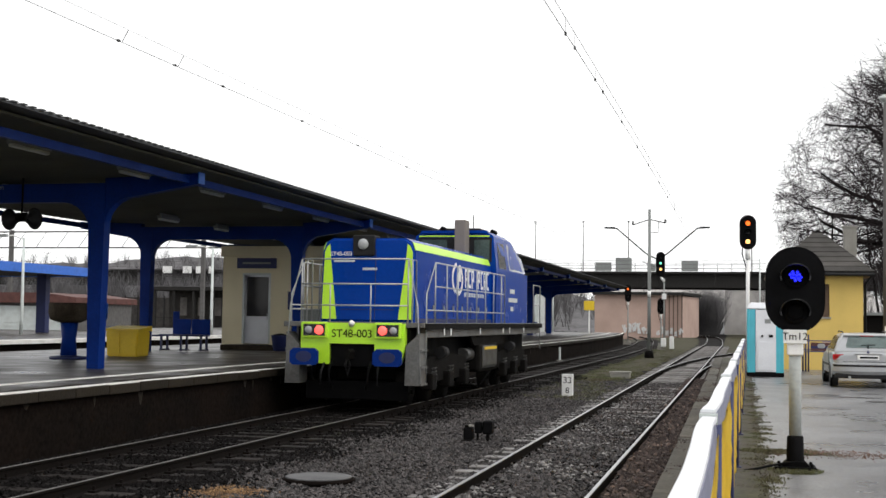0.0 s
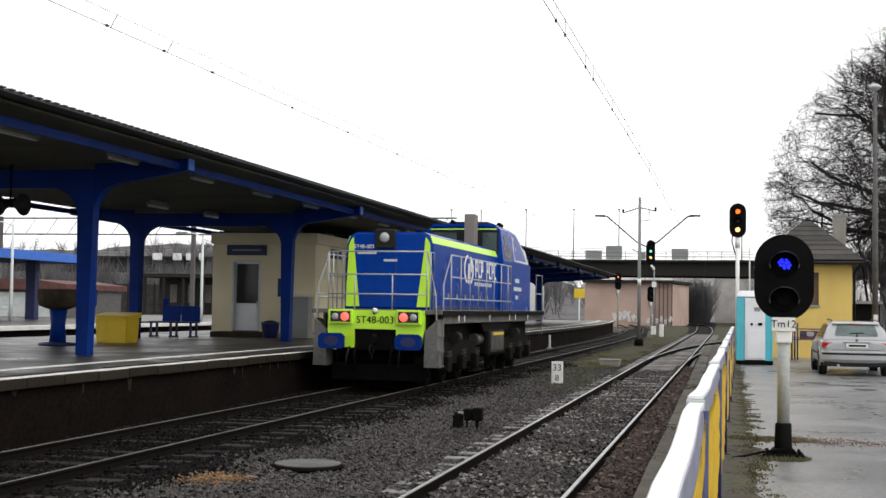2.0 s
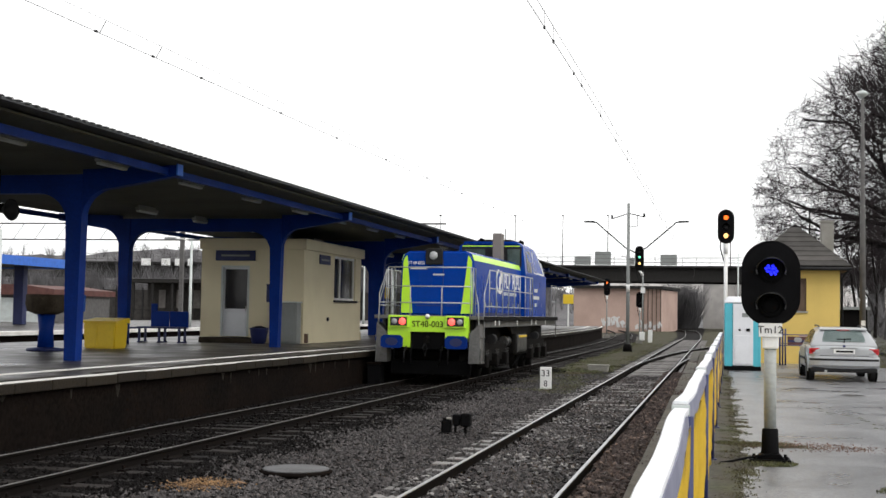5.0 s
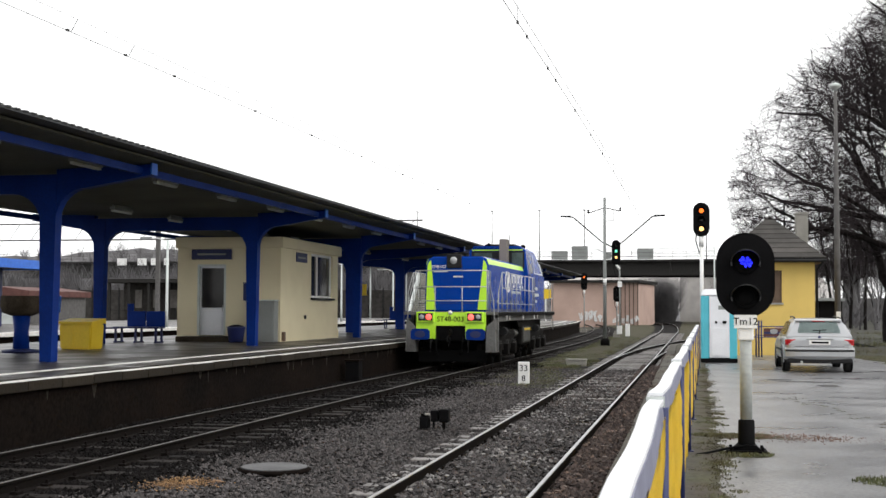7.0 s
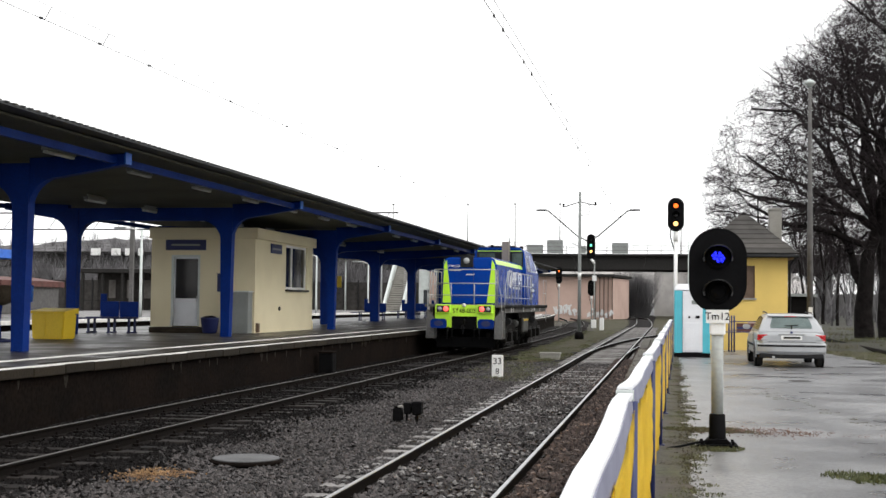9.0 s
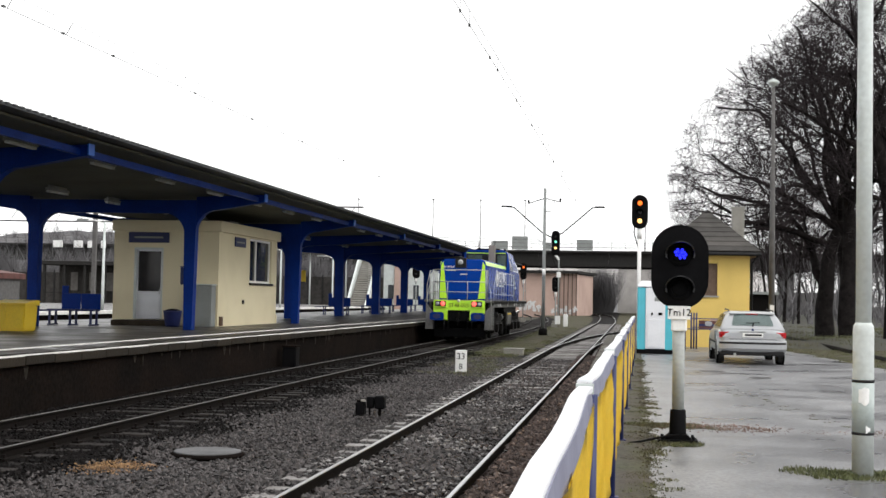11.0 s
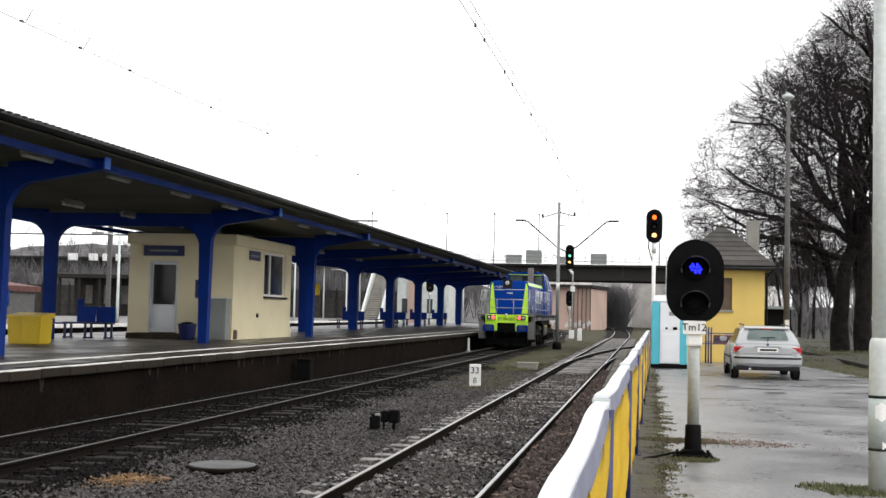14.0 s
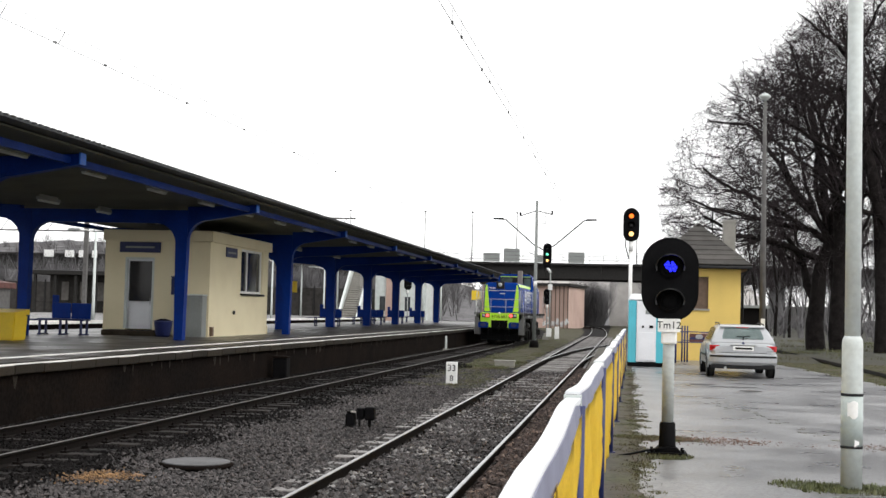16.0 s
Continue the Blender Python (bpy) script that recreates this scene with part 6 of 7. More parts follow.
part("foot", box(B(), 0.22, 0.27, -0.03, 0.03, 0.0, 0.14), M["soot"], td_)
part("flange", box(B(), -0.18, 0.03, -0.14, 0.14, 0.0, 0.035, 0.01), M["soot"], td_)
wb = thing("wall_box", pose(edge_x(33) + 0.25, 33.2, -0.2), "dark box standing against the platform wall", "box")
part("body", box(B(), -0.19, 0.19, -0.2, 0.2, 0.0, 0.62, 0.03), M["black"], wb)
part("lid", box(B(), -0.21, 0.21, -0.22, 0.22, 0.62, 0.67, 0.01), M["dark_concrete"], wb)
cb = thing("concrete_block", pose(-3.9, 45.5, -0.2), "pale concrete cable block in the grass", "block")
part("body", box(B(), -0.35, 0.35, -0.2, 0.2, 0.0, 0.22, 0.03), M["concrete"], cb)
part("lid", box(B(), -0.38, 0.38, -0.22, 0.22, 0.22, 0.27, 0.01), M["concrete"], cb)
dp = thing("distance_post", pose(edge_x(62) + 0.35, 62.0, -0.15), "small white post beside the platform wall", "post")
part("post", box(B(), -0.05, 0.05, -0.05, 0.05, 0.0, 0.70, 0.02), M["pale_grey"], dp)
part("foot", box(B(), -0.12, 0.12, -0.12, 0.12, 0.0, 0.08), M["concrete"], dp)

# ---------- platform furniture ----------
ls = thing("loudspeaker", pose(-13.95, 22.8, 3.66), "pair of dark horn loudspeakers hung under the canopy", "loudspeaker")
part("hanger", tube(B(), [(0, 0, 0.15), (0, 0, 0.9)], 0.02, 6), M["black"], ls)
for s in (-1, 1):
    part("horn", lathe(B(), [(0.05, 0.0), (0.07, 0.1), (0.13, 0.2), (0.21, 0.30), (0.22, 0.31), (0.17, 0.27), (0.02, 0.12)], 18, pose(s * 0.02, 0, 0.08, 12 * s, 90 * s, 0)), M["dark_grey"], ls, "grey horn")
part("driver", lathe(B(), [(0.09, -0.1), (0.1, 0.1)], 14, pose(0, 0, 0.12, 0, 90, 0)), M["black"], ls)
pt = thing("concrete_planter", pose(-15.75, 28.0, PH), "weathered concrete bowl planter on a blue pedestal", "planter")
part("foot", lathe(B(), [(0.45, 0.0), (0.45, 0.06), (0.2, 0.09)], 20), M["navy"], pt)
part("pedestal", lathe(B(), [(0.20, 0.06), (0.17, 0.5), (0.22, 0.92)], 16), M["blue"], pt, "blue pedestal")
part("bowl", lathe(B(), [(0.25, 0.88), (0.46, 0.96), (0.50, 1.12), (0.49, 1.36), (0.43, 1.36), (0.42, 1.2)], 24), M["verge_mud"], pt, "grey-brown concrete bowl")
part("soil", lathe(B(), [(0.42, 1.2), (0.2, 1.3)], 20), M["soot"], pt)
yb_ = thing("grit_bin", pose(-15.55, 30.7, PH), "yellow plastic grit bin on the platform", "bin")
bm = B()
prism(bm, [(-0.42, 0.0), (0.42, 0.0), (0.46, 0.66), (-0.46, 0.66)], "y", -0.36, 0.36)
bmesh.ops.bevel(bm, geom=bm.edges[:], offset=0.03, segments=2, affect="EDGES")
part("body", bm, M["yellow"], yb_, "yellow tub")
part("lid", prism(B(), [(-0.40, 0.66), (0.40, 0.66), (0.38, 0.80), (-0.40, 0.72)], "x", -0.49, 0.49), M["yellow"], yb_, "sloping yellow lid")
part("ridge", box(B(), -0.1, -0.06, -0.38, -0.36, 0.08, 0.6), M["yellow"], yb_)
bp_ = thing("info_post", pose(-17.6, 33.2, PH), "small blue bin on a post", "bin")
part("post", tube(B(), [(0, 0, 0), (0, 0, 1.1)], 0.03, 8), M["navy"], bp_)
part("body", lathe(B(), [(0.11, 0.95), (0.13, 1.40), (0.1, 1.42)], 16), M["blue_light"], bp_)


def bench(m):
    b = thing("platform_bench", m, "dark blue metal platform bench with a high back", "bench", "platform benches")
    for x in (-0.72, -0.05, 0.62):
        part("leg", box(B(), x - 0.03, x + 0.03, -0.28, -0.22, 0, 0.44), M["navy"], b)
        part("leg", box(B(), x - 0.03, x + 0.03, 0.16, 0.22, 0, 0.44), M["navy"], b)
        part("foot_bar", box(B(), x - 0.03, x + 0.03, -0.35, 0.3, 0.0, 0.04), M["navy"], b)
    part("seat", box(B(), -0.8, 0.72, -0.3, 0.2, 0.44, 0.50, 0.015), M["navy"], b, "dark blue seat")
    for x0, x1 in ((-0.55, 0.07), (0.09, 0.72)):
        part("backrest", box(B(), x0, x1, 0.2, 0.25, 0.46, 0.98, 0.015), M["blue"], b, "blue backrest panel")
    part("headrest", box(B(), -0.55, -0.34, 0.2, 0.25, 0.98, 1.22, 0.01), M["blue"], b)
    part("armrest", box(B(), -1.25, -0.82, -0.3, 0.15, 0.42, 0.47, 0.01), M["navy"], b)
    return b


bn = bench(pose(-16.85, 37.2, PH))
for x, y in ((-15.2, 70.0), (-15.2, 80.5), (-15.2, 83.0), (-15.3, 92.0), (-15.3, 102.0)):
    copy_thing(bn, pose(x - 0.9, y, PH))

# ---------- overhead line ----------
def mast(m, h, label, arm=True):
    t = thing("catenary_mast", m, label, "mast")
    part("foot", lathe(B(), [(0.26, 0.0), (0.24, 0.35), (0.14, 0.45)], 12), M["soot"], t, "dark foundation")
    part("shaft", lathe(B(), [(0.10, 0.3), (0.095, 3.2), (0.075, h)], 12), M["grey_paint"], t, "grey mast")
    part("band", lathe(B(), [(0.098, 3.3), (0.094, 3.7)], 12), M["white"], t)
    if arm:
        part("crossarm", tube(B(), [(-0.9, 0, h - 0.85), (0.0, 0, h - 0.55), (0.85, 0, h - 0.75)], 0.03, 6), M["wire"], t)
        for x in (-0.9, 0.85):
            part("insulator", lathe(B(), [(0.04, 0), (0.07, 0.05), (0.04, 0.1), (0.07, 0.15), (0.04, 0.2)], 10, pose(x, 0, h - 0.75 if x > 0 else h - 0.85)), M["dark_grey"], t)
        part("bracket", tube(B(), [(0.05, 0, h - 1.3), (0.5, 0, h - 1.25), (0.5, 0, h - 0.7)], 0.02, 6), M["wire"], t)
        part("bracket", tube(B(), [(-0.4, 0, 5.3), (0.5, 0, 4.9)], 0.02, 6), M["wire"], t)
    return t


mast(pose(-4.4, 69.6, -0.15), 8.15, "slender grey overhead-line mast between the tracks")


def wire(name, pts, r, label):
    t = part(name, tube(B(), pts, r, 5), M["wire"])
    return tagged(t, label, "wire")


def siding_wire(y, rise):
    """A wire over the siding: a little zigzag to both sides of the track's middle."""
    return (siding_x(y) + 0.12 * math.sin(y / 17.0), y, 5.56 + rise + 0.006 * (y - 14))


wire("contact_wire", [siding_wire(y, 0.0) for y in range(5, 160, 5)], 0.0052, "thin dark contact wire over the siding")
wire("carrier_wire", [siding_wire(y, 0.20) for y in range(5, 160, 5)], 0.0042, "thin dark carrier wire over the siding")
wire("contact_wire", [(main_x(y) - 0.0, y, 5.34 + 0.002 * y) for y in range(4, 150, 4)], 0.0042, "thin dark overhead wire over the platform track")
wire("carrier_wire", [(main_x(y) + 0.09, y, 5.50 + 0.002 * y) for y in range(4, 150, 4)], 0.0026, "thin carrier wire above the platform track")
dr = thing("wire_clamps", pose(0, 0, 0), "small clamps and droppers on the overhead wires", "clamps")
for y in (14.78, 16.41, 18.06, 21.55, 24.82, 28.58, 32.6, 37.0, 42.0, 48.0):
    x, z = main_x(y), 5.34 + 0.002 * y
    part("clamp", box(B(), x - 0.012, x + 0.02, y - 0.03, y + 0.03, z - 0.01, z + 0.015), M["wire"], dr)
    if y in (14.78, 16.41):
        part("spreader", tube(B(), [(x, y + 0.1, z), (x + 0.09, y + 0.1, z + 0.16)], 0.005, 5), M["wire"], dr)
for y in (16.2, 17.1, 19.5, 20.6, 23.9, 27.5, 31.0, 35.2, 39.6, 44.2, 50.0, 57.0):
    lo_, hi_ = siding_wire(y, -0.02), siding_wire(y, 0.22)
    part("dropper", tube(B(), [lo_, hi_], 0.0035, 5), M["wire"], dr)
    part("clamp", box(B(), lo_[0] - 0.013, lo_[0] + 0.013, y - 0.03, y + 0.03, lo_[2] - 0.005, lo_[2] + 0.035), M["wire"], dr)


for k, z in enumerate((9.15, 8.7, 8.25, 7.8)):
    wire("span_wire", [(-23.0, 150.0, z), (-10, 150.5, z - 0.10), (3.2, 151.0, z + 0.02 * k)], 0.022, "thin far overhead wire in front of the road bridge")
lm = thing("line_mast", pose(3.2, 151.0, -0.3), "thin far overhead-line mast", "mast", "far masts")
part("shaft", tube(B(), [(0, 0, 0), (0, 0, 9.7)], 0.12, 8, 0.07), M["pale_grey"], lm)


# ---------- trees ----------
def crown_edge(z):
    """How far the crowns at the wood's edge reach towards the tracks, by height."""
    return float(np.interp(z, CROWN_Z, CROWN_X))


CROWN_Z, CROWN_X = (0.0, 2.5, 5.0, 8.0, 11.0, 12.5, 14.0, 15.0, 16.0, 19.0), (6.5, 4.8, 2.5, 2.1, 2.8, 4.3, 6.0, 7.4, 8.6, 9.8)


def grow_tree(seed, base, height, lean, spread, r0, levels=6, min_r=0.012, limbs=9, droop=0.15, arms=()):
    """A bare broad-leaved tree: returns points and faces of the trunk and of the twigs."""
    rnd = random.Random(seed)
    out = {"wood": ([], []), "twigs": ([], [])}

    def ring(p, d, r, n, vs):
        u = d.orthogonal().normalized()
        w = d.cross(u)
        k = len(vs)
        for i in range(n):
            a = 2 * math.pi * i / n
            vs.append(tuple(p + r * (math.cos(a) * u + math.sin(a) * w)))
        return k

    def branch(p, d, r, length, level):
        if level > 1 and base[2] > -10 and base[0] + p.x + 0.5 * d.x * length < crown_edge(base[2] + p.z + 0.5 * d.z * length):
            return
        segs = 7 if level < 2 else 4 if level < 4 else 3
        key = "wood" if r > 0.05 else "twigs"
        n = 8 if level == 0 else 6 if level < 2 else 4 if level < 4 else 3
        vs, fs = out[key]
        k = ring(p, d, r, n, vs)
        pts = [(p.copy(), d.copy(), r)]
        for s in range(segs):
            wob = (0.10, 0.21, 0.30, 0.36, 0.40, 0.42, 0.42)[min(level, 6)]
            d = (d + Vector((rnd.gauss(0, wob), rnd.gauss(0, wob), rnd.gauss(0, wob * 0.7) + (0.10 - droop if level > 2 else 0.02)))).normalized()
            p = p + d * (length / segs)
            ended = level and base[2] > -10 and base[0] + p.x < crown_edge(base[2] + p.z) - (0.5 if level == 1 else 0.0)
            if ended:
                segs = s + 1
            r2 = min_r * 0.8 if ended else max(min_r * 0.8, r * (1 - (0.62 if level == 1 else 0.42 if level else 0.5) * (s + 1) / segs))
            k2 = ring(p, d, r2, n, vs)
            for i in range(n):
                fs.append((k + i, k + (i + 1) % n, k2 + (i + 1) % n, k2 + i))
            k = k2
            pts.append((p.copy(), d.copy(), r2))
            if segs == s + 1:
                break
        if level >= levels:
            return
        if level == 0 and arms:
            for t, dd, ln in arms:
                j = min(segs - 1, int(t * segs))
                q, e, rr = pts[j]
                q = q.lerp(pts[j + 1][0], t * segs - j)
                branch(q, (Vector(dd) + Vector((rnd.gauss(0, 0.08), rnd.gauss(0, 0.2), rnd.gauss(0, 0.08)))).normalized(), rr * rnd.uniform(0.40, 0.60), ln, 1)
            return
        kids = limbs if level == 0 else (7 if level == 1 else 5 if level == 2 else 4 if level < 5 else 3)
        for i in range(kids):
            t = (0.42 + 0.58 * (i + rnd.random()) / kids) if level == 0 else rnd.uniform(0.25, 1.0)
            j = min(segs - 1, int(t * segs))
            q, e, rr = pts[j + 1] if t > 0.9 else pts[j]
            q = q + e * (length / segs) * (t * segs - j) if t <= 0.9 else q
            side = Vector((rnd.gauss(0, 1), rnd.gauss(0, 1), rnd.gauss(0.15, 0.6)))
            side = (side - side.dot(e) * e).normalized()
            ang = rnd.uniform(0.5, 1.05) if level else rnd.uniform(0.45, 1.0)
            dd = (e * math.cos(ang) + side * math.sin(ang) + (Vector(lean) * 0.55 if level == 0 else Vector((0, 0, -droop * 0.3)))).normalized()
            ln = (spread * rnd.uniform(0.7, 1.1)) if level == 0 else length * rnd.uniform(0.42, 0.72)
            branch(q, dd, max(min_r, rr * rnd.uniform(0.36, 0.58)), ln, level + 1)

    d0 = (Vector((0, 0, 1)) + Vector(lean) * 0.25).normalized()
    branch(Vector((0, 0, -0.3)), d0, r0, height, 0)
    return out


def tree(seed, base, label, **kw):
    t = thing("bare_tree", pose(*base), label, "tree", "bare trees")
    o = grow_tree(seed, base, **kw)
    for nm, key, mt in (("trunk", "wood", "bark"), ("crown", "twigs", "twig")):
        d = bpy.data.meshes.new(nm)
        d.from_pydata(o[key][0], [], o[key][1])
        d.materials.append(M[mt])
        for f in d.polygons:
            f.use_smooth = True
        piece(nm, d, t)
    return t


tree(4, (10.1, 66.0, 0.2), "large bare tree with dark spreading limbs and fine twigs", height=6.3, lean=(-0.25, 0, 0.1), spread=8.0, r0=0.52, levels=6, min_r=0.0095, droop=0.15,
     arms=[(0.42, (-0.55, 0.3, 0.9), 4.6), (0.80, (-1, -0.2, 0.46), 6.9), (0.93, (-1, 0.05, 0.72), 7.9), (0.96, (-0.9, -0.1, 0.8), 7.6), (0.97, (-0.72, 0.3, 0.9), 7.6), (0.99, (-0.62, 0.0, 1), 8.2), (0.98, (-0.5, -0.3, 1), 8.4), (0.99, (-0.2, 0.3, 1), 8.6), (0.99, (0.15, -0.2, 1), 8.8), (0.9, (0.5, 0.3, 1), 7.5)])
tree(9, (10.9, 64.0, 0.2), "tall bare tree with dense dark twigs", height=9.0, lean=(-0.1, -0.1, 0.3), spread=6.5, r0=0.46, levels=5, min_r=0.010, droop=0.08,
     arms=[(0.55, (-0.3, 0.2, 1), 6.5), (0.65, (0.4, -0.2, 1), 6.5), (0.8, (-0.35, 0.3, 1), 7.5), (0.92, (0.1, -0.2, 1), 8.0), (0.99, (-0.1, 0.1, 1), 9.0), (0.97, (-0.5, 0.1, 1), 7.5), (0.9, (0.35, 0.3, 1), 8.0)])
tree(15, (12.4, 61.5, 0.2), "bare tree with a straight dark trunk", height=14.0, lean=(0.05, 0, 0.4), spread=5.0, r0=0.40, levels=5, limbs=6, min_r=0.010, droop=0.08)
tree(21, (14.4, 70.0, 0.2), "bare tree with a straight dark trunk", height=16.0, lean=(-0.1, 0, 0.3), spread=6.0, r0=0.4, levels=4, limbs=7, min_r=0.010, droop=0.08)
for sd, bx_, by_, ht in ((51, 11.6, 68.0, 12.0), (52, 13.4, 66.0, 13.0), (53, 12.9, 74.0, 14.0)):
    tree(sd, (bx_, by_, 0.2), "bare tree with a tall straight dark trunk", height=ht, lean=(-0.05, 0, 0.4), spread=4.2, r0=0.34, levels=4, limbs=6, min_r=0.011, droop=0.08)
young = [tree(40 + i, (0, 0, -50), "slender bare young tree with a thin crown", height=9.0 + i, lean=(0.1 * i - 0.1, 0, 0.3), spread=3.2, r0=0.13, levels=4, limbs=9, min_r=0.014) for i in range(3)]
rng2 = random.Random(8)
spots = [(rng2.uniform(0.105, 0.30), rng2.uniform(96, 170)) for _ in range(26)]
for i, (k, y) in enumerate(spots):
    src = young[i % 3]
    m = pose(k * y, y, 0.2, 0, 0, rng2.uniform(0, 360))
    if i < 3:
        src.matrix_basis = m
    else:
        copy_thing(src, m)

# concrete lamp mast among the trees
cm = thing("concrete_lamp_mast", pose(5.75, 51.0, PZ), "slender concrete lamp mast with a small pale lantern", "lamp post")
part("shaft", lathe(B(), [(0.13, -0.1), (0.10, 5.0), (0.06, 10.2)], 12), M["far_grey"], cm)
part("lantern", lathe(B(), [(0.05, 10.2), (0.20, 10.32), (0.24, 10.37), (0.12, 10.46), (0.04, 10.48)], 14), M["pale_grey"], cm)
part("plate", box(B(), -0.08, 0.08, -0.17, -0.15, 1.2, 1.55), M["white"], cm)

# ---------- buildings and bridge beyond ----------
pb = thing("goods_shed", pose(0, 0, 0), "long pinkish rendered shed with pilasters and a dark flat roof", "building")
part("wall", box(B(), -17.5, -6.2, 166.0, 166.4, -0.4, 5.5), M["pink_plaster"], pb, "pinkish stained render")
part("side_wall", prism(B(), [(-6.2, 166.0), (-4.4, 178.0), (-4.8, 178.0), (-6.6, 166.4)], "z", -0.4, 5.3), M["pink_plaster"], pb)
part("wall", box(B(), -17.5, -17.1, 166.4, 178, -0.4, 5.3), M["pink_plaster"], pb)
part("wall", box(B(), -17.1, -4.8, 177.6, 178.0, -0.4, 5.3), M["pink_plaster"], pb)
part("roof", prism(B(), [(-17.8, 165.3), (-6.0, 165.3), (-4.0, 178.5), (-17.8, 178.5)], "z", 5.4, 5.75), M["girder"], pb, "dark overhanging flat roof")
for i in range(5):
    x = -8.4 + 0.45 * i * 1.2
    part("pilaster", box(B(), x - 0.07, x + 0.07, 165.8, 166.0, -0.4, 5.38), M["brick"], pb)
rg = random.Random(3)


def scrawl(x, z, w, h, k):
    """One loose painted sign of a few thick bent strokes."""
    bm = B()
    deep = 165.97 - 0.03 * k
    for _ in range(3):
        pts = [(x + w * rg.random(), z + h * rg.random()) for _ in range(4)]
        for (xa, za), (xb, zb) in zip(pts, pts[1:]):
            n = Vector((-(zb - za), xb - xa))
            n = n / max(0.01, n.length) * 0.085
            prism(bm, [(xa + n.x, za + n.y), (xb + n.x, zb + n.y), (xb - n.x, zb - n.y), (xa - n.x, za - n.y)], "y", deep, 165.995)
            deep -= 0.003
    part("graffito", bm, M["graffiti"], pb, "white painted scrawl")


for i in range(6):
    scrawl(-13.9 + 0.62 * i, 0.35 + 0.1 * math.sin(i), 0.6, 1.3, i)
for i in range(6):
    scrawl(-9.6 + 0.6 * i, 0.1, 0.55, 0.85 + 0.3 * (i % 2), i)

br = thing("road_bridge", pose(0, 0, 0), "dark concrete road bridge over the tracks with railings and screens", "bridge")
part("girder", box(B(), -170, 70, 190, 191, 7.0, 9.05), M["girder"], br, "dark stained girder")
part("deck", box(B(), -170, 70, 189.3, 203, 9.05, 9.35), M["girder"], br)
part("girder", box(B(), -170, 70, 201, 202, 7.0, 9.05), M["girder"], br)
for x in (-74, -52, -33, -19.2, 6.5, 24, 40):
    part("pier", box(B(), x - 0.6, x + 0.6, 191.2, 201, -0.5, 7.0), M["far_grey"], br, "grey concrete pier")
for z in (9.75, 10.2, 10.6):
    part("rail", box(B(), -170, 70, 189.5, 189.56, z, z + 0.05), M["far_grey"], br)
for i in range(120):
    x = -170 + 2 * i
    part("post", box(B(), x - 0.03, x + 0.03, 189.48, 189.58, 9.35, 10.65), M["far_grey"], br)
for x0, x1, z1 in ((-19.9, -17.5, 10.7), (-16.9, -14.5, 11.4), (-7.2, -4.8, 11.0), (-12.2, -11.0, 10.5), (-46, -43.6, 10.9), (-52, -49.5, 10.9), (-61, -58, 11.0)):
    part("screen_panel", box(B(), x0, x1, 189.4, 189.46, 9.4, z1), M["grey_paint"] if x0 > -40 else M["white"], br, "flat safety screen")


for x0, x1 in ((-89.9, -88.3), (-86.4, -84.9), (-84.1, -82.7), (-81.9, -81.1)):
    part("screen_panel", box(B(), x0, x1, 189.15, 189.25, 8.75, 9.86), M["white"], br, "small white screen")


def bridge_lamp(x, double):
    t = thing("street_lamp", pose(x, 196, 9.35), "tall dark street lamp on the bridge", "street lamp", "bridge lamps")
    if double:
        part("post", tube(B(), [(0, 0, 0), (0, 0, 2.4)], 0.14, 8), M["dark_grey"], t)
        for s in (-1, 1):
            part("arm", tube(B(), [(0, 0, 2.2), (s * 1.6, 0, 3.0), (s * 6.1, 0, 6.9), (s * 7.6, 0, 7.0)], 0.11, 6), M["dark_grey"], t)
            part("lantern", box(B(), min(s * 6.4, s * 8.0), max(s * 6.4, s * 8.0), -0.2, 0.2, 6.9, 7.15, 0.05), M["dark_grey"], t)
    else:
        part("post", tube(B(), [(0, 0, 0), (0, 0, 8.0)], 0.09, 8, 0.05), M["far_grey"], t)
        part("lantern", box(B(), -0.15, 0.15, -0.5, 0.2, 7.9, 8.05, 0.03), M["far_grey"], t)
    return t


bridge_lamp(-11.2, True)
one = bridge_lamp(-22.5, False)
for x in (-15.5, -30, -42, -55, 3.0, 14):
    copy_thing(one, pose(x, 196, 9.35))
emb = part("embankment", prism(B(), [(-2.0, -0.5), (40, -0.5), (40, 4.2), (9.0, 4.0), (3.0, 1.0)], "y", 236, 250), M["far_grey"])
tagged(emb, "pale grey bank and wall seen under the bridge", "bank", "", "structure")
whs = thing("far_building", pose(3.0, 230, -0.4), "pale low building seen under the bridge", "building")
# wall shares the slope's haze-paled colour
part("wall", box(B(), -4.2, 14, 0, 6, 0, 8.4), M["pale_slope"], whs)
part("roof", box(B(), -4.5, 14.3, -0.3, 6.3, 8.4, 8.7), M["far_grey"], whs)


# ---------- beyond the far side of the platform ----------
p2 = thing("far_platform", pose(0, 0, 0), "second platform with a white edge and wet paving", "platform", kind="structure")
part("paving", box(B(), -49, -29.0, 20, 150, -0.4, PH), M["platform_top"], p2)
part("edge", box(B(), -29.0, -28.4, 20, 150, PH - 0.16, PH + 0.01), M["white_line"], p2, "white painted edge")
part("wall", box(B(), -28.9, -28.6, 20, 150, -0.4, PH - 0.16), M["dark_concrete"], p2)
tr3 = grid_sheet("far_ballast", -28.6, -20.2, 0, 150, -0.2, 20, 60, M["ballast"], 0.04, 0.7, label="dark ballast between the platforms", category="ballast")
track("far station track", lambda y: -25.6, 10, 150, (20, 90))
cn2 = thing("far_canopy", pose(-41.2, 2.0, 0), "blue-edged canopy on the second platform", "canopy")
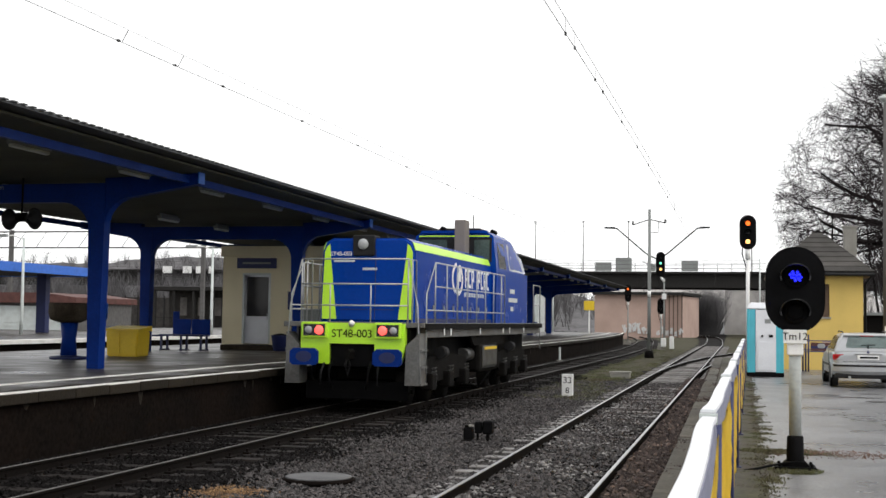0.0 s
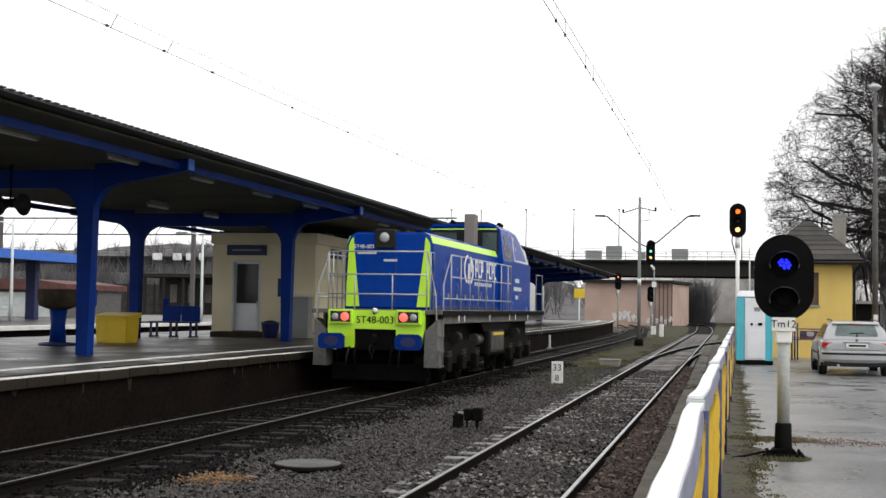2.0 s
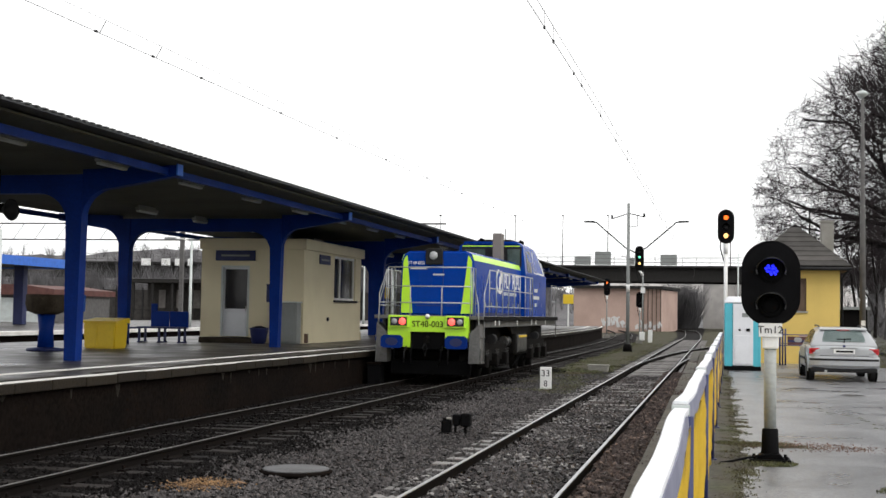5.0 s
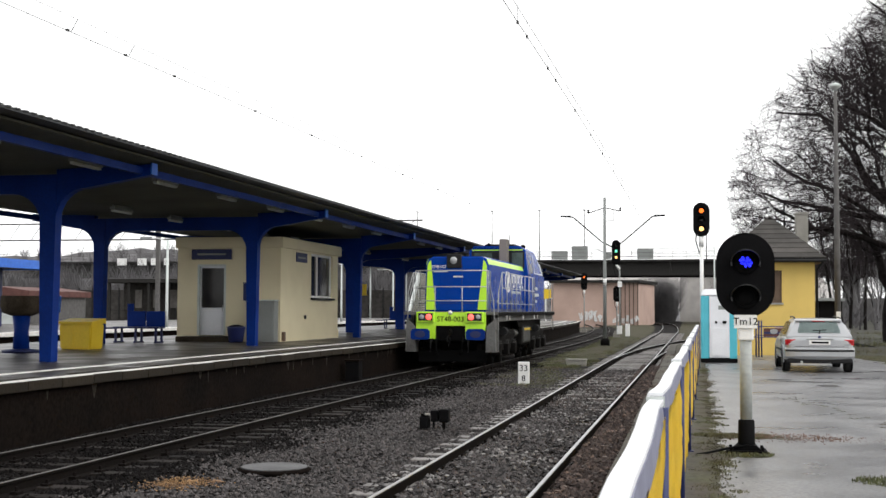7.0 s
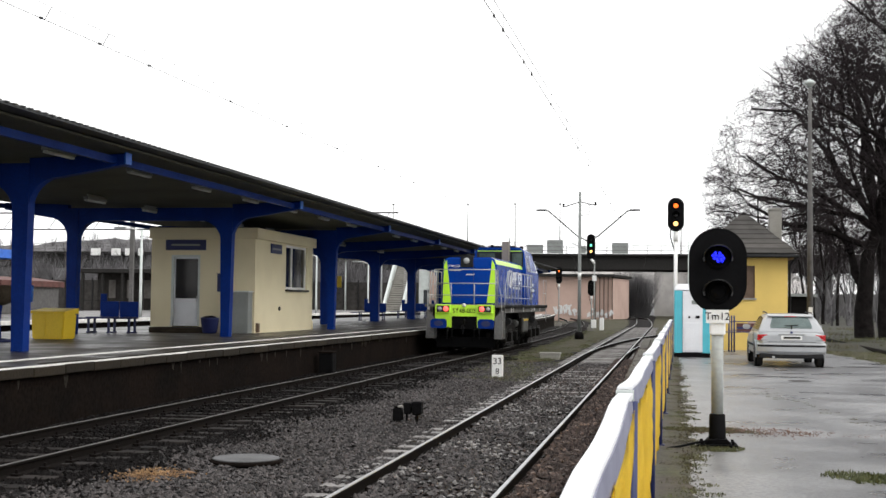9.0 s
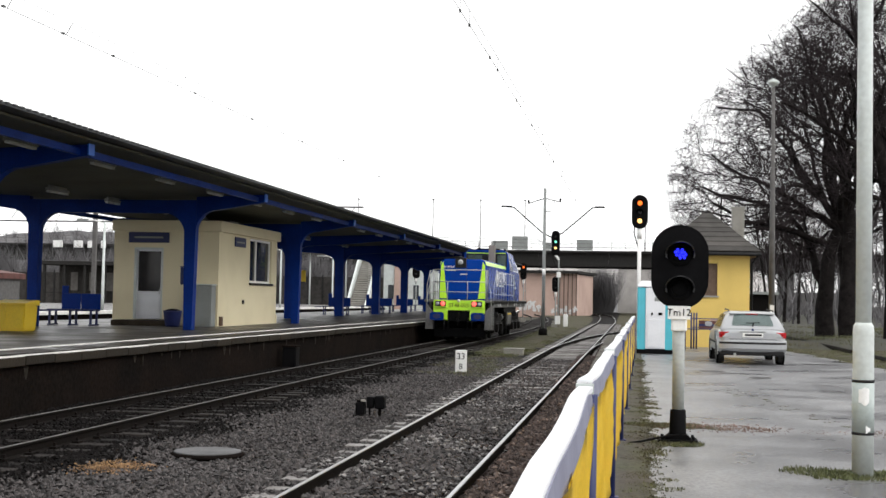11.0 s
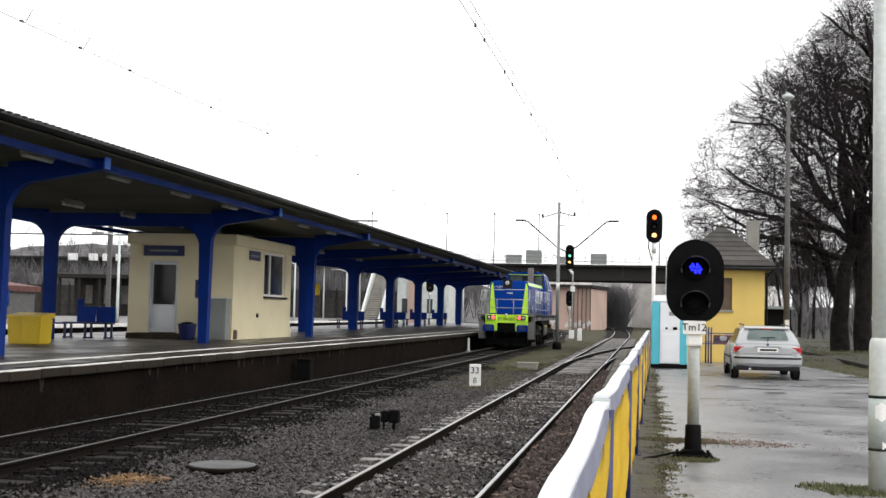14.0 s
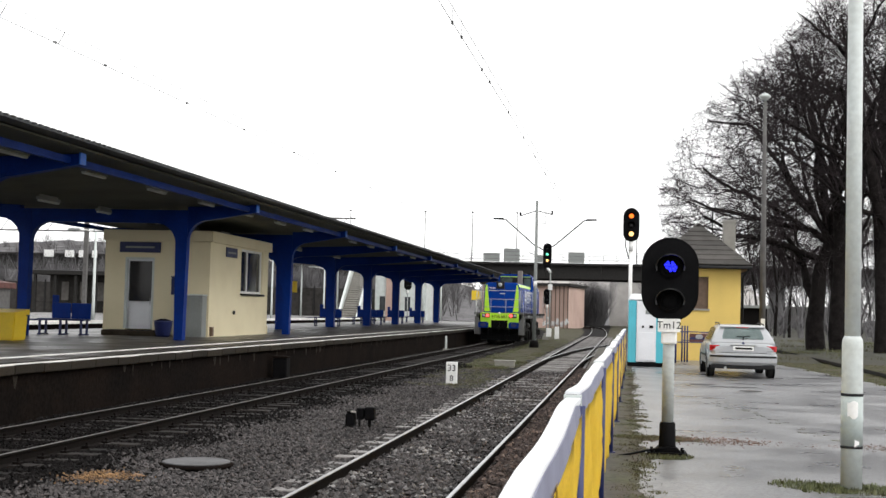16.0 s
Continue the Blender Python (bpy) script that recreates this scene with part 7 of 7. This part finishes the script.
part("roof", box(B(), -4.2, 4.2, 40, 67, 4.15, 4.45, 0.03), M["ceiling"], cn2)
for x in (-4.25, 4.2):
    part("edge_beam", box(B(), x, x + 0.06, 39.9, 67.1, 4.08, 4.58), M["blue_light"], cn2, "bright blue edge beam")
part("edge_beam", box(B(), -4.2, 4.2, 67.0, 67.08, 4.08, 4.58), M["blue_light"], cn2)
for y in (44, 54.5, 64.5):
    part("column", box(B(), 1.8, 2.4, y - 0.25, y + 0.25, PH, 4.2, 0.03), M["navy"], cn2)
    part("column", box(B(), -2.4, -1.8, y - 0.25, y + 0.25, PH, 4.2, 0.03), M["navy"], cn2)
kq = thing("shuttered_kiosk", pose(-46.5, 78, -0.3), "low kiosk with a pale roller shutter and reddish roof", "building")
part("wall", box(B(), -6, 3.2, 0, 8, 0, 2.9), M["far_grey"], kq)
sh = part("roller_shutter", box(B(), -4.6, 2.4, -0.06, 0.0, 0.3, 2.7), M["pale_grey"], kq, "pale ribbed roller shutter")
for i in range(8):
    part("slat", box(B(), -4.6, 2.4, -0.09, -0.06, 0.35 + 0.3 * i, 0.37 + 0.3 * i + 0.12), M["pale_grey"], sh)
part("roof", prism(B(), [(-6.4, 2.9), (3.4, 2.9), (3.4, 3.3), (1, 3.6), (-6.4, 3.6)], "y", -0.5, 8.5), M["rust_red"], kq, "dull red roof")


def lamp_pole(x, y, h, arm=-1.0):
    t = thing("platform_lamp", pose(x, y, PH), "white platform lamp post with a short arm", "lamp post", "platform lamps")
    part("post", lathe(B(), [(0.10, 0), (0.09, 1.2), (0.06, h)], 12), M["pale_grey"], t)
    part("arm", tube(B(), [(0, 0, h - 0.1), (arm * 0.6, 0, h + 0.12), (arm * 1.4, 0, h + 0.12)], 0.035, 6), M["white"], t)
    part("lantern", box(B(), min(arm * 1.0, arm * 1.7), max(arm * 1.0, arm * 1.7), -0.12, 0.12, h + 0.05, h + 0.2, 0.03), M["grey_paint"], t)
    return t


lpole = lamp_pole(-30.0, 69.8, 5.1)
for x, y in ((-30.0, 92), (-30.0, 108), (-30.0, 128), (-36.5, 60)):
    copy_thing(lpole, pose(x, y, PH))
fs_ = thing("far_shelter", pose(-54.0, 121.0, -0.3), "dark low shelter with pale openings beyond the second platform", "building")
part("roof", box(B(), -4.6, 5.2, -1.0, 4.0, 4.75, 5.15, 0.03), M["girder"], fs_, "dark flat roof")
part("back_wall", box(B(), -4.2, 4.8, 3.2, 3.4, 0.0, 4.75), M["dark_wall"], fs_)
for k in range(5):
    part("post", box(B(), -4.1 + 2.15 * k, -3.85 + 2.15 * k, -0.8, -0.55, 0.0, 4.75), M["girder"], fs_)
for x in (-2.9, -0.9, 1.0, 3.4):
    part("window", box(B(), x, x + 0.75, 3.14, 3.2, 2.2, 4.1), M["far_haze"], fs_, "pale hazy pane")
part("railing", box(B(), -4.1, 4.7, -0.7, -0.62, 1.9, 2.0), M["girder"], fs_)
# stair with white stringers
sf = thing("footbridge_stair", pose(0, 0, 0), "white concrete stair rising from the second platform", "stairs")
for x, y0 in ((-31.2, 140), (-29.0, 140)):
    part("stringer", prism(B(), [(y0, PH), (y0 + 0.9, PH), (y0 + 9.0, 7.0), (y0 + 9.0, 7.9), (y0 + 8.2, 7.9)], "x", x - 0.13, x + 0.13), M["pale_grey"], sf, "pale slanting stringer")
for i in range(24):
    f = i / 24
    part("tread", box(B(), -31.0, -29.2, 140.6 + 8.2 * f, 140.6 + 8.2 * f + 0.36, PH + 6.3 * f, PH + 6.3 * f + 0.2), M["concrete"], sf)
part("landing", box(B(), -60, -28, 149, 151, 7.0, 7.4), M["far_grey"], sf)
part("support", box(B(), -30.6, -29.4, 149.2, 150.8, PH, 7.0), M["white"], sf)
ys_ = thing("yellow_sign", pose(-15.67, 60.0, 2.5), "yellow timetable sign hung under the canopy", "sign")
part("board", box(B(), -0.28, 0.28, -0.03, 0.03, 0.0, 0.55, 0.01), M["yellow"], ys_)
part("hanger", box(B(), -0.02, 0.02, -0.02, 0.02, 0.55, 2.05), M["grey_paint"], ys_)
ys2 = thing("yellow_sign", pose(-13.3, 121.0, 2.0), "yellow sign on a white post at the platform end", "sign")
part("board", box(B(), -0.5, 0.5, -0.03, 0.03, 0.9, 1.8, 0.02), M["yellow"], ys2)
part("post", box(B(), -0.06, 0.06, 0.03, 0.12, -1.25, 1.0), M["white"], ys2)

wbld = thing("white_building", pose(0, 0, 0), "pale pinkish station building behind the platforms", "building")
part("wall", box(B(), -30.0, -23.5, 156, 162, -0.4, 6.6), M["pale_grey"], wbld, "pale rendered wall")
part("wall", box(B(), -28.6, -26.9, 155.8, 156, -0.4, 6.0), M["pink_plaster"], wbld, "pink rendered panel")
part("roof", box(B(), -30.3, -23.2, 155.6, 162.4, 6.6, 6.9), M["far_grey"], wbld)
for x in (-29.4, -26.2, -24.8):
    part("window", box(B(), x, x + 0.7, 155.95, 156.0, 1.6, 3.4), M["glass"], wbld)
for x, h in ((-26.5, 8.0), (-23.0, 9.5), (-20.8, 8.5), (-33.5, 9.0), (-38.0, 9.0)):
    mp = thing("line_mast", pose(x, 150, -0.3), "thin far overhead-line mast", "mast", "far masts")
    part("shaft", tube(B(), [(0, 0, 0), (0, 0, h)], 0.12, 8, 0.07), M["pale_grey"], mp)
    part("arm", tube(B(), [(0, 0, h - 1.0), (1.8, 0, h - 0.6)], 0.04, 6), M["far_grey"], mp)
rs = signal(pose(-24.2, 146, -0.3), "far red-lit signal behind the platforms", 6.0, [(0.2, "black_gloss"), (-0.2, "black_gloss")], 0.9, 1.6)

# gantry beams and far masts
gt = thing("catenary_gantry", pose(0, 0, 0), "thin steel gantry across the station tracks", "gantry")
for z in (7.6, 9.0):
    part("chord", box(B(), -75, -21, 99.9, 100.05, z, z + 0.12), M["far_grey"], gt)
for x in (-62, -43.8, -36):
    part("leg", box(B(), x - 0.16, x + 0.16, 99.8, 100.1, -0.4, 9.2), M["far_grey"], gt)
for i in range(26):
    x = -74 + 2.05 * i
    part("lacing", tube(B(), [(x, 100, 7.65), (x + 1.0, 100, 9.0)], 0.03, 4), M["far_grey"], gt)

fence2 = thing("mesh_fence", pose(0, 0, 0), "long dark boarded fence beyond the second platform", "fence")
part("panel_strip", box(B(), -110, -31.5, 165, 165.2, -0.4, 4.4), M["dark_wall"], fence2)
for i in range(36):
    part("post", box(B(), -104 + 2 * i - 0.06, -104 + 2 * i + 0.06, 164.85, 165.0, -0.4, 4.7), M["dark_grey"], fence2)

# wooded rise behind the station
bm = B()
n = 120
lo, hi, back = [], [], []
for i in range(n + 1):
    x = -330 + 330 * i / n
    h = 15.0 + 4.0 * noise.noise((x * 0.02, 1, 0)) + 1.2 * noise.noise((x * 0.15, 2, 0))
    h *= min(1, max(0.15, (-14 - x) / 40))
    lo.append(bm.verts.new((x, 240, -0.5))), hi.append(bm.verts.new((x, 285, h))), back.append(bm.verts.new((x, 330, h * 0.7)))
for i in range(n):
    bm.faces.new((lo[i], lo[i + 1], hi[i + 1], hi[i])), bm.faces.new((hi[i], hi[i + 1], back[i + 1], back[i]))
tagged(part("wooded_rise", bm, M["hazed_wood"]), "wooded rise behind the station, greyed in its colour for haze", "hill", "", "structure")
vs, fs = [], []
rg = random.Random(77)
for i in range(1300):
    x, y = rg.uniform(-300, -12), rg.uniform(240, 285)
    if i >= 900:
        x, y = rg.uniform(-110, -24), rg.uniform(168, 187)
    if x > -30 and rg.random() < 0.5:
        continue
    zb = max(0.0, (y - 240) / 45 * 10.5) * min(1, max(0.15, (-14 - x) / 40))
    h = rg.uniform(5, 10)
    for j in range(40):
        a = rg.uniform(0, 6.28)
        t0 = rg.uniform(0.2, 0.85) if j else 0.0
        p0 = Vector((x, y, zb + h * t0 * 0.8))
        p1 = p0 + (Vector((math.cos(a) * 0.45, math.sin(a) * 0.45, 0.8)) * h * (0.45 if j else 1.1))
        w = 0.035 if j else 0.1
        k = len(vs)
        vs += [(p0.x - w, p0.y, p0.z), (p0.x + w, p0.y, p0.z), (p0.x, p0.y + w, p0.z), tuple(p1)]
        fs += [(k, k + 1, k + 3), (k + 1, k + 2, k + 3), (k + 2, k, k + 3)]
soup("hazed_wood", vs, fs, M["hazed_wood"], "bare trees on the rise behind the station, colour greyed for haze", "wood")
vs, fs = [], []
for i in range(260):
    x, y = rg.uniform(-5.5, -1.0) if i < 190 else rg.uniform(5.5, 9.0), rg.uniform(206, 228)
    if i < 190:
        x -= 1.0
    h = rg.uniform(4.5, 9.5)
    for j in range(34):
        a = rg.uniform(0, 6.28)
        p0 = Vector((x, y, -0.3 + h * rg.uniform(0, 0.5)))
        p1 = p0 + Vector((math.cos(a) * 0.5, math.sin(a) * 0.5, 0.9)) * h * 0.6
        k = len(vs)
        vs += [(p0.x - 0.02, p0.y, p0.z), (p0.x + 0.02, p0.y, p0.z), (p0.x, p0.y + 0.02, p0.z), tuple(p1)]
        fs += [(k, k + 1, k + 3), (k + 1, k + 2, k + 3), (k + 2, k, k + 3)]
soup("far_bushes", vs, fs, M["hazed_wood"], "bare bushes beside the line under the bridge, colour greyed for haze", "bush")

# slope a long way off under the bridge, with haze mixed into its colour
bm = B()
n = 40
lo = [bm.verts.new((-70 + 3.5 * i, 560, -0.6)) for i in range(n + 1)]
hi = [bm.verts.new((-70 + 3.5 * i, 700, 21.0 + 3 * noise.noise((i * 0.4, 3, 0)))) for i in range(n + 1)]
for i in range(n):
    bm.faces.new((lo[i], lo[i + 1], hi[i + 1], hi[i]))
tagged(part("far_slope", bm, M["pale_slope"]), "slope far beyond the road bridge, haze put into its pale colour", "hill", "", "structure")

# undergrowth and thin stems deep in the wood
vs, fs = [], []
rg = random.Random(91)
for i in range(330):
    y = rg.uniform(96, 190)
    x = y * rg.uniform(0.085, 0.42)
    h = rg.uniform(5, 11) if i % 3 == 0 else rg.uniform(1.2, 3.2)
    for j in range(16):
        a = rg.uniform(0, 6.28)
        p0 = Vector((x, y, 0.1 + (h * rg.uniform(0.05, 0.6) if j else 0)))
        p1 = p0 + Vector((math.cos(a) * (0.5 if j else 0.08), math.sin(a) * 0.5, 0.8)) * h * (0.45 if j else 1.1)
        w = 0.03 if j else 0.09
        k = len(vs)
        vs += [(p0.x - w, p0.y, p0.z), (p0.x + w, p0.y, p0.z), (p0.x, p0.y + w, p0.z), tuple(p1)]
        fs += [(k, k + 1, k + 3), (k + 1, k + 2, k + 3), (k + 2, k, k + 3)]
soup("undergrowth", vs, fs, M["hazed_wood"], "leafless undergrowth and thin stems in the wood, colour paled for haze", "wood")


# ---------- motion ----------
def motions():
    """The locomotive pulls away; its wheels roll with it."""
    spots = [(0.0, 24.70), (0.5, 25.18), (1.0, 25.78), (1.5, 26.40), (2.0, 27.07), (2.5, 27.83), (3.0, 28.68), (3.5, 29.60), (4.0, 30.62), (5.0, 33.0), (6.0, 35.80), (6.5, 37.34), (7.0, 38.94), (7.5, 40.60), (8.0, 42.33), (8.5, 44.16), (9.0, 46.05), (10.0, 49.80), (11.0, 53.52), (11.5, 55.40), (12.0, 57.30), (12.5, 59.24), (13.0, 61.20), (13.5, 63.18), (14.0, 65.14), (14.5, 67.08), (15.0, 69.02), (15.5, 70.92), (16.0, 72.72)]
    walk(loco, [(t, pose(main_x(y), y, 0, 0, 0, -1.15)) for t, y in spots])
    ts = [i * 0.1 for i in range(161)]
    along = np.interp(ts, [s[0] for s in spots], [s[1] for s in spots])
    for w in WHEELS:
        base = w.matrix_basis.translation.copy()
        walk(w, [(t, pose(base.x, base.y, base.z, -math.degrees((d - 24.7) / 0.5), 0, 0)) for t, d in zip(ts, along)])


motions()
